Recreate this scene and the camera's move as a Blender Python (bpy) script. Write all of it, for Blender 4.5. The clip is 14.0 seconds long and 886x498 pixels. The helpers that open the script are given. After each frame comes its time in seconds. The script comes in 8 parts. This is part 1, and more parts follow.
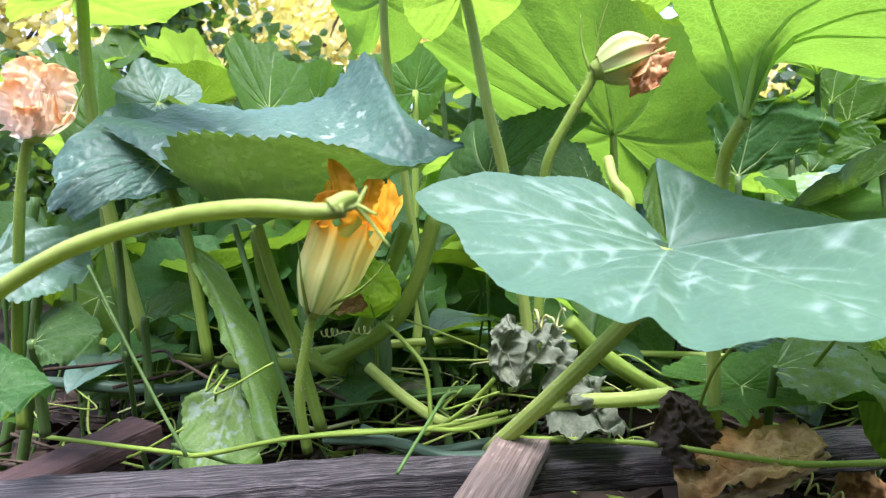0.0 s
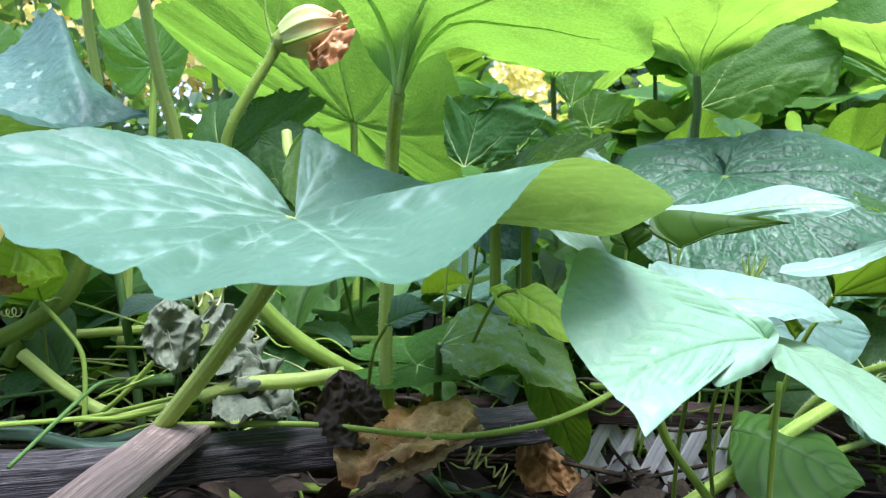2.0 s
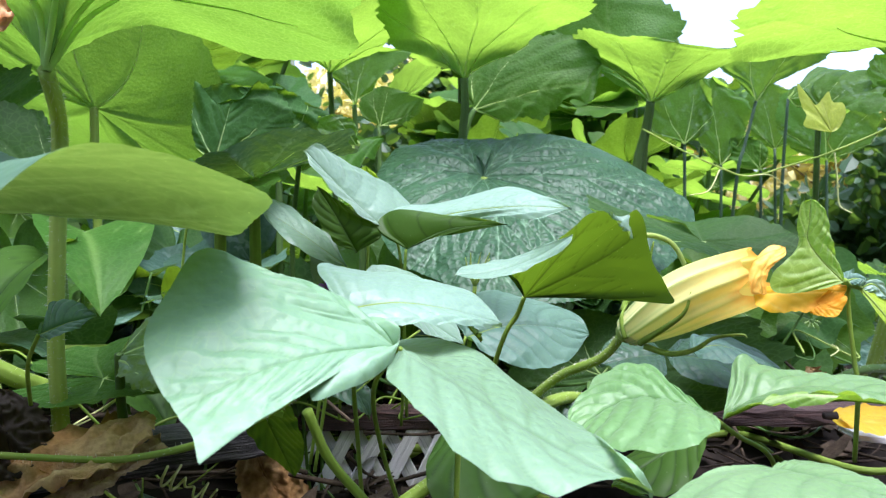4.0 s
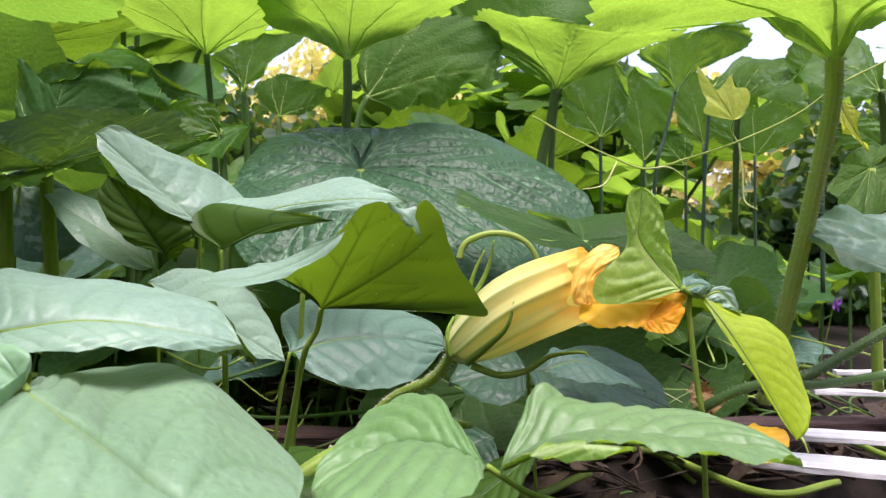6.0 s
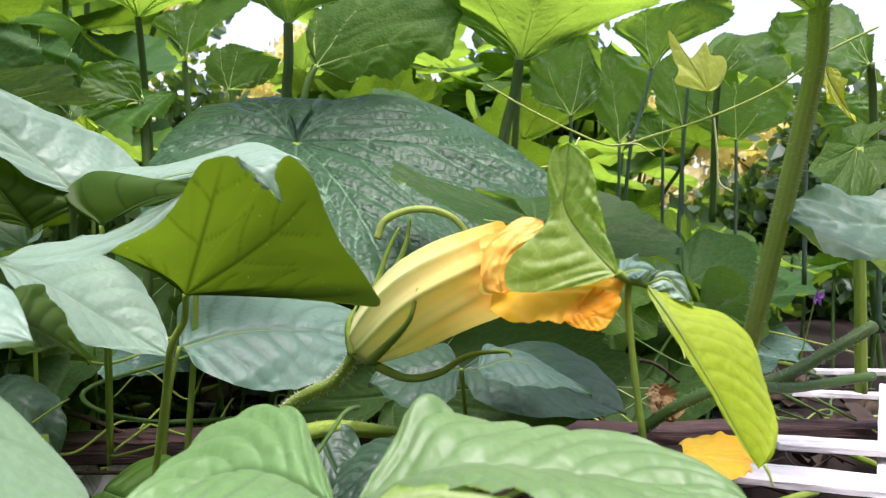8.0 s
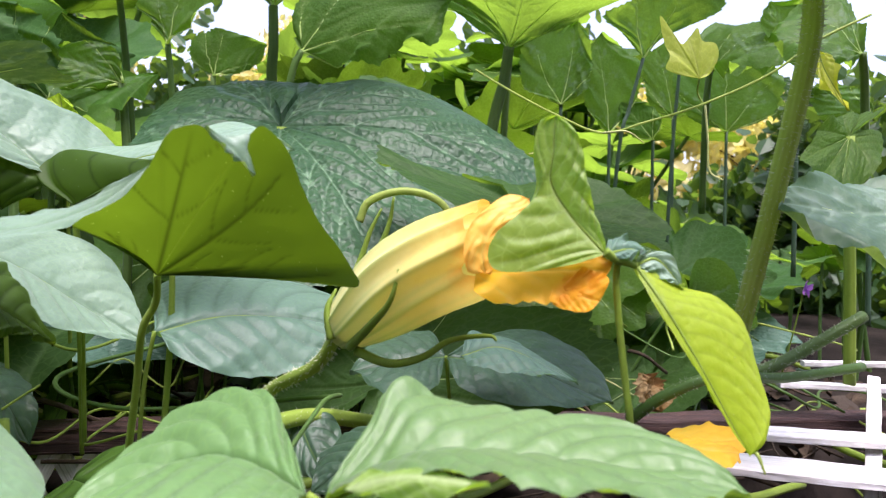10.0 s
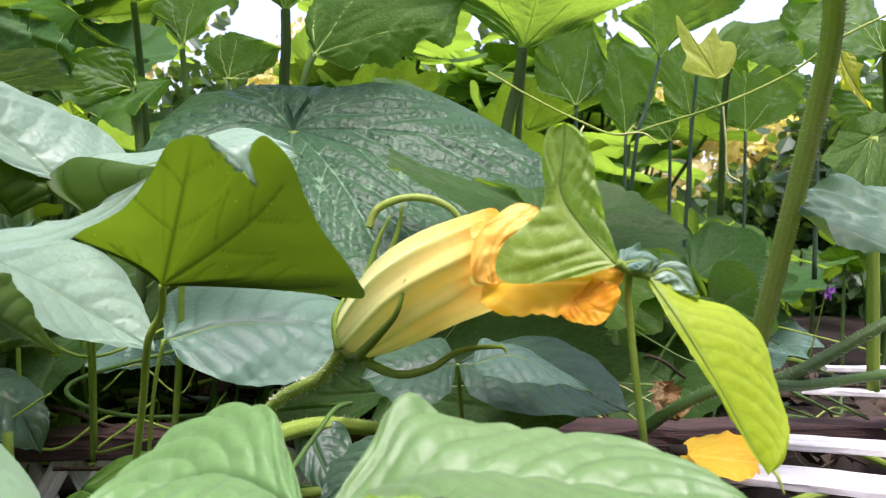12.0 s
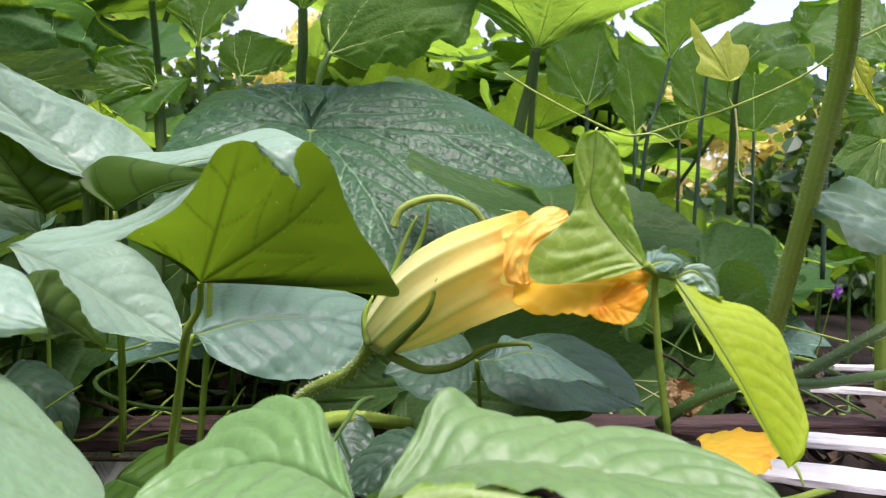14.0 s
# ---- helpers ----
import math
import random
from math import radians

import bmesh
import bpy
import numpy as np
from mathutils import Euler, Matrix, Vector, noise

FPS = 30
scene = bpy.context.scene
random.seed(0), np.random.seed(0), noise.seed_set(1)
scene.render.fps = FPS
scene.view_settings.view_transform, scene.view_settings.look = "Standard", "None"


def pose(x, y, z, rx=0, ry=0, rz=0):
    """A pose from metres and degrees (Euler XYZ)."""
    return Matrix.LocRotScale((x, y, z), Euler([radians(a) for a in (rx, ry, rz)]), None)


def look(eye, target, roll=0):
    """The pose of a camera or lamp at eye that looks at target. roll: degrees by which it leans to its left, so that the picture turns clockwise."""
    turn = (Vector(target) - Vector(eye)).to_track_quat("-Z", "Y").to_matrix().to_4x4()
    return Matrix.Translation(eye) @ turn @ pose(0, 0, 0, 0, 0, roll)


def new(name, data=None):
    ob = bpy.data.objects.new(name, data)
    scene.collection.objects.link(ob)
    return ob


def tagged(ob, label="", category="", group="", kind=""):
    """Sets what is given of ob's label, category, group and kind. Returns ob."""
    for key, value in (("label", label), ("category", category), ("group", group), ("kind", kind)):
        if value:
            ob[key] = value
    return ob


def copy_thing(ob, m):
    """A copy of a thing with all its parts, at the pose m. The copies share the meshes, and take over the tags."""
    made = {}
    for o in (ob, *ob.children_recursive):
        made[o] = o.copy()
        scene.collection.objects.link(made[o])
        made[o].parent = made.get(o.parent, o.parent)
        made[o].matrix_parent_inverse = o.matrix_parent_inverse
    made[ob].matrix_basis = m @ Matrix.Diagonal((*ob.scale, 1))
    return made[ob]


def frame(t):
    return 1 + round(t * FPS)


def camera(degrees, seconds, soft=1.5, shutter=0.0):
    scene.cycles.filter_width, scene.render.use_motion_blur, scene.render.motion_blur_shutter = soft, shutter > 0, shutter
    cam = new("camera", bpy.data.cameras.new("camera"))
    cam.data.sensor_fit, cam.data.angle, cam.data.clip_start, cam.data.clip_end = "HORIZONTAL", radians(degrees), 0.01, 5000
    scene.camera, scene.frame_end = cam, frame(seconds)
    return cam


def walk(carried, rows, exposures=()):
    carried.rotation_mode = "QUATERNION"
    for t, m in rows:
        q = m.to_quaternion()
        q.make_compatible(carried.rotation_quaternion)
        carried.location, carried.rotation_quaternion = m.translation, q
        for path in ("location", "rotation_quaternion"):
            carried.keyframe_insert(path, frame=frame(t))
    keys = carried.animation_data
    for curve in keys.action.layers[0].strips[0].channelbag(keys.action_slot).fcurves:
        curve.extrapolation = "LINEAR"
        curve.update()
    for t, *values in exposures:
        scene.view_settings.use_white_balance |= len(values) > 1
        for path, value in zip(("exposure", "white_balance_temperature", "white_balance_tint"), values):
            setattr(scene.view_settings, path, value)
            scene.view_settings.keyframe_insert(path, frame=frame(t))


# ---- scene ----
cam = camera(64.1, 14.0, soft=1.2)
cam.data.dof.use_dof, cam.data.dof.focus_distance, cam.data.dof.aperture_fstop = True, 0.52, 19.0
PATH = [
    (0, (0.023, 0.039, 0.625), (-0.045, 2.034, 0.502), 0.1),
    (0.5, (0.049, 0.033, 0.62), (0.088, 2.029, 0.499), 0.5),
    (1, (0.086, 0.039, 0.609), (0.258, 2.027, 0.478), 1.3),
    (1.5, (0.119, 0.041, 0.61), (0.407, 2.015, 0.477), 1.8),
    (2, (0.157, 0.047, 0.604), (0.561, 2.003, 0.498), 1.9),
    (2.5, (0.18, 0.048, 0.608), (0.722, 1.971, 0.5), 2.7),
    (3, (0.196, 0.043, 0.608), (0.86, 1.927, 0.512), 3.1),
    (3.5, (0.232, 0.043, 0.607), (0.988, 1.893, 0.516), 3.1),
    (4, (0.281, 0.046, 0.608), (1.088, 1.873, 0.517), 2.8),
    (4.2, (0.297, 0.042, 0.604), (1.119, 1.864, 0.517), 2.6),
    (6.3, (0.444, 0.093, 0.61), (1.329, 1.884, 0.522), 2.9),
    (6.5, (0.454, 0.099, 0.609), (1.338, 1.891, 0.519), 3.0),
    (7, (0.475, 0.114, 0.607), (1.36, 1.905, 0.515), 2.9),
    (7.5, (0.493, 0.132, 0.602), (1.39, 1.916, 0.503), 3.1),
    (8, (0.506, 0.134, 0.601), (1.418, 1.911, 0.489), 3.5),
    (8.5, (0.507, 0.137, 0.593), (1.432, 1.906, 0.476), 3.7),
    (9, (0.508, 0.134, 0.591), (1.443, 1.898, 0.474), 3.8),
    (9.2, (0.513, 0.135, 0.593), (1.453, 1.896, 0.473), 3.9),
    (11.5, (0.517, 0.155, 0.595), (1.443, 1.925, 0.465), 4.3),
    (12, (0.522, 0.148, 0.598), (1.417, 1.932, 0.468), 3.7),
    (12.5, (0.519, 0.148, 0.596), (1.403, 1.938, 0.472), 3.6),
    (13, (0.517, 0.142, 0.599), (1.398, 1.934, 0.474), 3.8),
    (13.5, (0.510, 0.144, 0.597), (1.393, 1.935, 0.466), 3.7),
    (14, (0.505, 0.143, 0.600), (1.394, 1.930, 0.458), 4.1),
]
EXPOSURE = 1.70
walk(cam, [(t, look(eye, target, roll)) for t, eye, target, roll in PATH],
     exposures=[(0.0, EXPOSURE + 0.36, 5750, 27), (1.0, EXPOSURE + 0.42, 5650, 26), (3.0, EXPOSURE + 0.20, 5250, 21), (4.0, EXPOSURE + 0.10, 5650, 24),
                (6.4, EXPOSURE - 0.28, 6300, 31), (9.0, EXPOSURE - 0.14, 6250, 31), (13.0, EXPOSURE - 0.15, 6300, 31), (14.0, EXPOSURE - 0.26, 6300, 31)])

# ---------------------------------------------------------------- light
SUN_UP, SUN_ROUND = 74.0, 185.0          # degrees: height, and bearing from +y towards +x
world = bpy.data.worlds.new("sky")
scene.world = world
world.use_nodes = True
wn = world.node_tree
sky = wn.nodes.new("ShaderNodeTexSky")
sky.sky_type = "NISHITA"
sky.sun_disc = False
sky.sun_elevation = radians(SUN_UP)
sky.sun_rotation = radians(SUN_ROUND)
sky.air_density, sky.dust_density, sky.ozone_density = 1.0, 2.6, 1.5
haze = wn.nodes.new("ShaderNodeHueSaturation")            # thin high cloud takes the blue out of the sky
haze.inputs["Saturation"].default_value = 0.7
wn.links.new(sky.outputs["Color"], haze.inputs["Color"])
wn.links.new(haze.outputs["Color"], wn.nodes["Background"].inputs["Color"])
wn.nodes["Background"].inputs["Strength"].default_value = 0.13
sun_data = bpy.data.lights.new("sun", "SUN")
sun_data.energy, sun_data.angle, sun_data.color = 2.3, radians(34), (1.0, 0.96, 0.88)
sun = new("sun", sun_data)
a, e = radians(SUN_ROUND), radians(SUN_UP)
sun.matrix_world = look((3 * math.sin(a) * math.cos(e), 3 * math.cos(a) * math.cos(e), 3 * math.sin(e) + 1), (0, 0, 1))


# ---------------------------------------------------------------- materials
class Nodes:
    """A small wrapper to write node trees in few lines."""

    def __init__(self, name):
        self.mat = bpy.data.materials.new(name)
        self.mat.use_nodes = True
        self.tree = self.mat.node_tree
        self.out = self.tree.nodes["Material Output"]
        self.bsdf = self.tree.nodes["Principled BSDF"]

    def add(self, kind, ins=None, **props):
        n = self.tree.nodes.new("ShaderNode" + kind)
        for k, v in props.items():
            setattr(n, k, v)
        for k, v in (ins or {}).items():
            self.put(n.inputs[k], v)
        return n

    def put(self, socket, v):
        if isinstance(v, bpy.types.NodeSocket):
            self.tree.links.new(v, socket)
        else:
            socket.default_value = (*v, 1.0) if isinstance(v, tuple) and len(v) == 3 and socket.type == "RGBA" else v

    def math(self, op, a, b=0.0, clamp=False):
        n = self.add("Math", {0: a, 1: b}, operation=op, use_clamp=clamp)
        return n.outputs[0]

    def mix(self, f, a, b):
        n = self.add("Mix", data_type="RGBA")
        self.put(n.inputs["Factor"], f)
        self.put(n.inputs["A"], a)
        self.put(n.inputs["B"], b)
        return n.outputs["Result"]

    def noise(self, vec, scale, detail=4.0, rough=0.55):
        return self.add("TexNoise", {"Vector": vec, "Scale": scale, "Detail": detail, "Roughness": rough}).outputs["Fac"]

    def ramp(self, f, lo, hi):
        n = self.add("MapRange", {"Value": f, "From Min": lo, "From Max": hi}, clamp=True)
        return n.outputs["Result"]

    def uv(self):
        return self.add("TexCoord").outputs["UV"]

    def obj(self):
        return self.add("TexCoord").outputs["Object"]

    def bump(self, h, dist, strength=1.0):
        return self.add("Bump", {"Height": h, "Distance": dist, "Strength": strength}).outputs["Normal"]


def leaf_material(name, dark, light, vein, through_col, share=0.42, mottle=0.0, rough=0.42, net=170.0, net_depth=0.00035, pale=0.0, vein_dim=0.25, net_mix=0.1, gloss=0.5, patch_size=75.0, net_w=0.09, fold_net=0.0, groove=None, net_glow=0.5, soft_patch=0.0, silver=(0.38, 0.50, 0.43)):
    """A living leaf: upper colour, paler veins, light that shines through, silver patches along the veins."""
    g = Nodes(name)
    uv = g.uv()
    rnd = g.math("FRACT", g.math("ADD", g.add("ObjectInfo").outputs["Random"], g.add("NewGeometry").outputs["Random Per Island"]))
    va = g.add("Attribute", attribute_name="vein").outputs["Fac"]
    big = g.noise(uv, 11.0, 3.0)
    fine = g.noise(uv, 160.0, 3.0)
    cell = g.add("TexVoronoi", {"Vector": uv, "Scale": net}, feature="DISTANCE_TO_EDGE").outputs["Distance"]
    line = g.math("SUBTRACT", 1.0, g.ramp(g.math("ADD", cell, g.math("MULTIPLY", fine, 0.05)), 0.01, net_w))
    col = g.mix(g.ramp(g.math("ADD", g.math("MULTIPLY", big, 0.8), g.math("MULTIPLY", fine, 0.25)), 0.3, 0.75), dark, light)
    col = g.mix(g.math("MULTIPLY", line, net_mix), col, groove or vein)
    col = g.mix(g.math("MULTIPLY", va, 0.75), col, vein)
    if mottle:
        zone = g.add("Attribute", attribute_name="zone").outputs["Fac"]
        speckle = g.add("TexNoise", {"Vector": uv, "Scale": patch_size * 1.3, "Detail": 3.0}).outputs["Fac"]
        patch = g.ramp(g.math("ADD", g.math("MULTIPLY", zone, 0.42), g.math("MULTIPLY", speckle, 0.95)), 0.77 - soft_patch, 0.86 + soft_patch)
        cloud = g.ramp(g.noise(uv, 17.0, 2.0), 0.36, 0.52)
        patch = g.math("MULTIPLY", g.math("MULTIPLY", patch, cloud), mottle, clamp=True)
        col = g.mix(patch, col, silver)
    speck = g.ramp(g.noise(uv, 420.0, 1.0), 0.74, 0.79)
    col = g.mix(g.math("MULTIPLY", speck, 0.35), col, (0.55, 0.62, 0.4))
    hue = g.add("HueSaturation", {"Hue": g.math("ADD", 0.49, g.math("MULTIPLY", rnd, 0.02)), "Saturation": 1.0,
                                  "Value": g.math("ADD", 0.85, g.math("MULTIPLY", rnd, 0.3)), "Color": col}).outputs["Color"]
    tcol = g.mix(g.ramp(big, 0.3, 0.75), through_col, tuple(c * 1.25 for c in through_col))
    # Slow noise dims the glow, painting in shadows of overlapping leaves.
    slow = g.ramp(g.noise(uv, 7.0, 2.0), 0.35, 0.65)
    tcol = g.mix(slow, g.mix(0.45, tcol, tuple(c * 0.3 for c in through_col)), tcol)
    tcol = g.mix(g.math("MULTIPLY", line, net_glow), tcol, tuple(min(1.0, c * 1.5 + 0.04) for c in through_col))
    tcol = g.mix(g.math("MULTIPLY", va, vein_dim), tcol, tuple(c * 0.45 for c in through_col))
    sway = g.add("TexNoise", {"Vector": uv, "Scale": net * 0.8, "Detail": 2.0}).outputs["Color"]
    bent = g.add("VectorMath", {0: uv, 1: g.add("VectorMath", {0: sway, "Scale": 0.7 / net}, operation="SCALE").outputs[0]}, operation="ADD").outputs[0]
    dome = g.add("TexVoronoi", {"Vector": bent, "Scale": net, "Smoothness": 0.7}, feature="SMOOTH_F1").outputs["Distance"]
    h = g.math("SUBTRACT", g.math("MULTIPLY", fine, 0.3), g.math("MULTIPLY", dome, 1.6))
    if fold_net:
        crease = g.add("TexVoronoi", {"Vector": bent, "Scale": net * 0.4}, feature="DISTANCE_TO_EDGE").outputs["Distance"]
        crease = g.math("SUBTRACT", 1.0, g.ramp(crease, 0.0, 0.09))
        # Creases are also darkened in the colour, as shade gathered in the folds.
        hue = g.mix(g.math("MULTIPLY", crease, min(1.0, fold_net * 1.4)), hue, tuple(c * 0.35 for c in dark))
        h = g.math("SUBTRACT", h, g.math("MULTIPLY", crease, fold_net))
    nrm = g.bump(h, net_depth)
    g.put(g.bsdf.inputs["Base Color"], hue)
    g.bsdf.inputs["Coat Weight"].default_value = 0.0
    g.put(g.bsdf.inputs["Roughness"], g.math("ADD", rough, g.math("MULTIPLY", fine, 0.15)))
    g.put(g.bsdf.inputs["Normal"], nrm)
    g.bsdf.inputs["Specular IOR Level"].default_value = gloss
    g.bsdf.inputs["Sheen Weight"].default_value = pale
    g.bsdf.inputs["Sheen Roughness"].default_value = 0.5
    tr = g.add("BsdfTranslucent", {"Color": tcol, "Normal": nrm})
    mx = g.add("MixShader", {0: share, 1: g.bsdf.outputs[0], 2: tr.outputs[0]})
    g.tree.links.new(mx.outputs[0], g.out.inputs["Surface"])
    return g.mat


def stem_material(name, dark, light, through_col=(0.35, 0.45, 0.06), rough=0.45, share=0.2):
    g = Nodes(name)
    p = g.obj()
    va = g.add("Attribute", attribute_name="ridge").outputs["Fac"]
    n1, n2 = g.noise(p, 22.0), g.noise(p, 260.0)
    col = g.mix(g.ramp(g.math("ADD", g.math("MULTIPLY", n1, 0.7), g.math("MULTIPLY", n2, 0.3)), 0.35, 0.65), dark, light)
    col = g.mix(g.math("MULTIPLY", va, 0.25), col, tuple(min(1, c * 1.5 + 0.02) for c in light))
    g.put(g.bsdf.inputs["Base Color"], col)
    g.bsdf.inputs["Roughness"].default_value = rough
    g.bsdf.inputs["Specular IOR Level"].default_value = 0.22
    g.put(g.bsdf.inputs["Normal"], g.bump(n2, 0.0006))
    g.bsdf.inputs["Sheen Weight"].default_value = 0.04
    tr = g.add("BsdfTranslucent", {"Color": through_col})
    mx = g.add("MixShader", {0: share, 1: g.bsdf.outputs[0], 2: tr.outputs[0]})
    g.tree.links.new(mx.outputs[0], g.out.inputs["Surface"])
    return g.mat


def petal_material(name, low, high, lip, share=0.3, shift=0.0):
    """A corolla: pale at the foot, orange towards the lip, with green ribs. The attribute 'along' runs from foot to lip."""
    g = Nodes(name)
    p = g.obj()
    al = g.add("Attribute", attribute_name="along").outputs["Fac"]
    rib = g.add("Attribute", attribute_name="vein").outputs["Fac"]
    n1, n2 = g.noise(p, 45.0), g.noise(p, 420.0)
    f = g.math("ADD", al, g.math("MULTIPLY", g.math("SUBTRACT", n1, 0.5), 0.5))
    col = g.mix(g.ramp(f, 0.25 + shift, 0.85 + shift), low, high)
    col = g.mix(g.ramp(f, 0.76 + shift, 0.95 + shift), col, lip)
    col = g.mix(g.math("MULTIPLY", rib, g.math("SUBTRACT", 1.0, g.math("MULTIPLY", al, 0.75))), col, (0.45, 0.62, 0.18))
    col = g.mix(g.math("MULTIPLY", g.ramp(n2, 0.55, 0.75), 0.10), col, tuple(c * 0.75 for c in high))
    g.put(g.bsdf.inputs["Base Color"], col)
    g.bsdf.inputs["Roughness"].default_value = 0.55
    g.bsdf.inputs["Sheen Weight"].default_value = 0.08
    g.put(g.bsdf.inputs["Normal"], g.bump(n2, 0.00015))
    tr = g.add("BsdfTranslucent", {"Color": col})
    mx = g.add("MixShader", {0: share, 1: g.bsdf.outputs[0], 2: tr.outputs[0]})
    g.tree.links.new(mx.outputs[0], g.out.inputs["Surface"])
    return g.mat


def dead_material(name, dark, light, patch, rough=0.8, share=0.1, scale=30.0, glow=(0.4, 0.25, 0.1)):
    g = Nodes(name)
    p = g.obj()
    n1, n2, n3 = g.noise(p, scale), g.noise(p, scale * 9), g.noise(p, scale * 0.5, 2.0)
    col = g.mix(g.ramp(n1, 0.35, 0.65), dark, light)
    col = g.mix(g.ramp(n3, 0.52, 0.62), col, patch)
    col = g.mix(g.math("MULTIPLY", g.ramp(n2, 0.4, 0.7), 0.4), col, tuple(c * 0.5 for c in dark))
    g.put(g.bsdf.inputs["Base Color"], col)
    g.bsdf.inputs["Roughness"].default_value = rough
    g.bsdf.inputs["Specular IOR Level"].default_value = 0.12
    g.put(g.bsdf.inputs["Normal"], g.bump(g.math("ADD", n1, n2), 0.0015))
    tr = g.add("BsdfTranslucent", {"Color": glow})
    mx = g.add("MixShader", {0: share, 1: g.bsdf.outputs[0], 2: tr.outputs[0]})
    g.tree.links.new(mx.outputs[0], g.out.inputs["Surface"])
    return g.mat


def wood_material(name, dark, light, stain, rough=0.75, grain=1.0):
    """Weathered wood, its grain along the object's x."""
    g = Nodes(name)
    p = g.obj()
    wob = g.noise(p, 14.0, 2.0)
    q = g.add("VectorMath", {0: p, 1: g.add("CombineXYZ", {"Y": g.math("MULTIPLY", wob, 0.004), "Z": g.math("MULTIPLY", wob, 0.003)}).outputs[0]}, operation="ADD").outputs[0]
    m = g.add("Mapping", {"Vector": q, "Scale": (5.0, 330.0, 330.0)}).outputs[0]
    m2 = g.add("Mapping", {"Vector": q, "Scale": (22.0, 900.0, 900.0)}).outputs[0]
    g1, g2, n1, n2 = g.noise(m, 1.0, 6.0, 0.7), g.noise(m2, 1.0, 4.0), g.noise(p, 18.0), g.noise(p, 60.0)
    f = g.math("ADD", g.math("MULTIPLY", g1, 0.6), g.math("MULTIPLY", g2, 0.4))
    col = g.mix(g.ramp(f, 0.46, 0.60), dark, light)
    crack = g.ramp(g1, 0.40, 0.34)
    col = g.mix(g.math("MULTIPLY", crack, 0.85), col, tuple(c * 0.25 for c in dark))
    col = g.mix(g.math("MULTIPLY", g.ramp(n1, 0.48, 0.66), 0.5), col, stain)
    chip = g.math("MULTIPLY", g.ramp(n2, 0.60, 0.66), g.ramp(g2, 0.45, 0.6))
    col = g.mix(g.math("MULTIPLY", chip, 0.5), col, tuple(min(1.0, c * 1.5) for c in light))
    g.put(g.bsdf.inputs["Base Color"], col)
    g.bsdf.inputs["Roughness"].default_value = rough
    g.put(g.bsdf.inputs["Normal"], g.bump(f, 0.004 * grain))
    return g.mat


LEAF_BLUE = leaf_material("squash_leaf_blue_green", (0.045, 0.115, 0.083), (0.078, 0.17, 0.118), (0.15, 0.26, 0.18), (0.13, 0.25, 0.02), 0.20, mottle=0.6, pale=0.04, gloss=0.35, net=130.0, net_depth=0.0010, net_mix=0.25, net_w=0.14, rough=0.42, net_glow=0.1)
# groove: near-black green that paints shade between the quilts.
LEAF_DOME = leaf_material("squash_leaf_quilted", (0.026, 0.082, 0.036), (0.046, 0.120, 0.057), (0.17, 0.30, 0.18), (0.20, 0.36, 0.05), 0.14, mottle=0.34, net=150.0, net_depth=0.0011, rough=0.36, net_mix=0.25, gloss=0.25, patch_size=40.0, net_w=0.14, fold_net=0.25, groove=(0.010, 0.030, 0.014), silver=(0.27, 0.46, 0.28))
LEAF_PALE = leaf_material("squash_leaf_silver", (0.052, 0.126, 0.072), (0.083, 0.172, 0.104), (0.20, 0.32, 0.22), (0.27, 0.44, 0.05), 0.27, mottle=0.36, pale=0.06, net=120.0, net_depth=0.0006, net_mix=0.07, patch_size=40.0, gloss=0.36, net_w=0.13, net_glow=0.2, soft_patch=0.09)
LEAF_GREEN = leaf_material("squash_leaf_green", (0.036, 0.110, 0.016), (0.068, 0.168, 0.026), (0.18, 0.31, 0.07), (0.27, 0.47, 0.035), 0.56, mottle=0.2, vein_dim=0.45, gloss=0.2, net=190.0, net_w=0.12, net_mix=0.15, net_glow=0.3)
LEAF_BRIGHT = leaf_material("squash_leaf_bright", (0.045, 0.13, 0.018), (0.078, 0.185, 0.026), (0.25, 0.40, 0.11), (0.160, 0.315, 0.022), 0.58, net=230.0, vein_dim=0.35, gloss=0.2, net_w=0.13, net_mix=0.2, net_depth=0.0004, net_glow=0.35)
LEAF_YELLOW = leaf_material("leaf_yellow", (0.36, 0.42, 0.05), (0.46, 0.52, 0.08), (0.5, 0.52, 0.15), (0.72, 0.80, 0.06), 0.55)
LEAF_LIGHT = leaf_material("squash_leaf_light", (0.12, 0.24, 0.045), (0.18, 0.32, 0.07), (0.32, 0.46, 0.2), (0.40, 0.60, 0.05), 0.42, mottle=0.6, gloss=0.3)
# Shaded copy of the squash leaf: the rows' darkness is painted into the colour.
LEAF_SHADED = leaf_material("squash_leaf_shaded", (0.025, 0.072, 0.018), (0.042, 0.108, 0.026), (0.09, 0.17, 0.06), (0.17, 0.32, 0.01), 0.35, gloss=0.1, net_w=0.13, net_mix=0.2, net=120.0)
BEAN = leaf_material("bean_leaf", (0.135, 0.262, 0.092), (0.20, 0.345, 0.15), (0.095, 0.20, 0.07), (0.30, 0.58, 0.02), 0.30, net=210.0, net_depth=0.0005, pale=0.2, rough=0.40, net_mix=0.16, gloss=0.42, net_w=0.14)
# Bluish copy of the bean leaf, tinted in the colour for light from the sky.
BEAN_BLUE = leaf_material("bean_leaf_bluish", (0.07, 0.145, 0.100), (0.11, 0.205, 0.145), (0.04, 0.09, 0.06), (0.22, 0.5, 0.02), 0.22, net=210.0, net_depth=0.0003, pale=0.15, rough=0.38, net_mix=0.14, gloss=0.35, net_w=0.14)
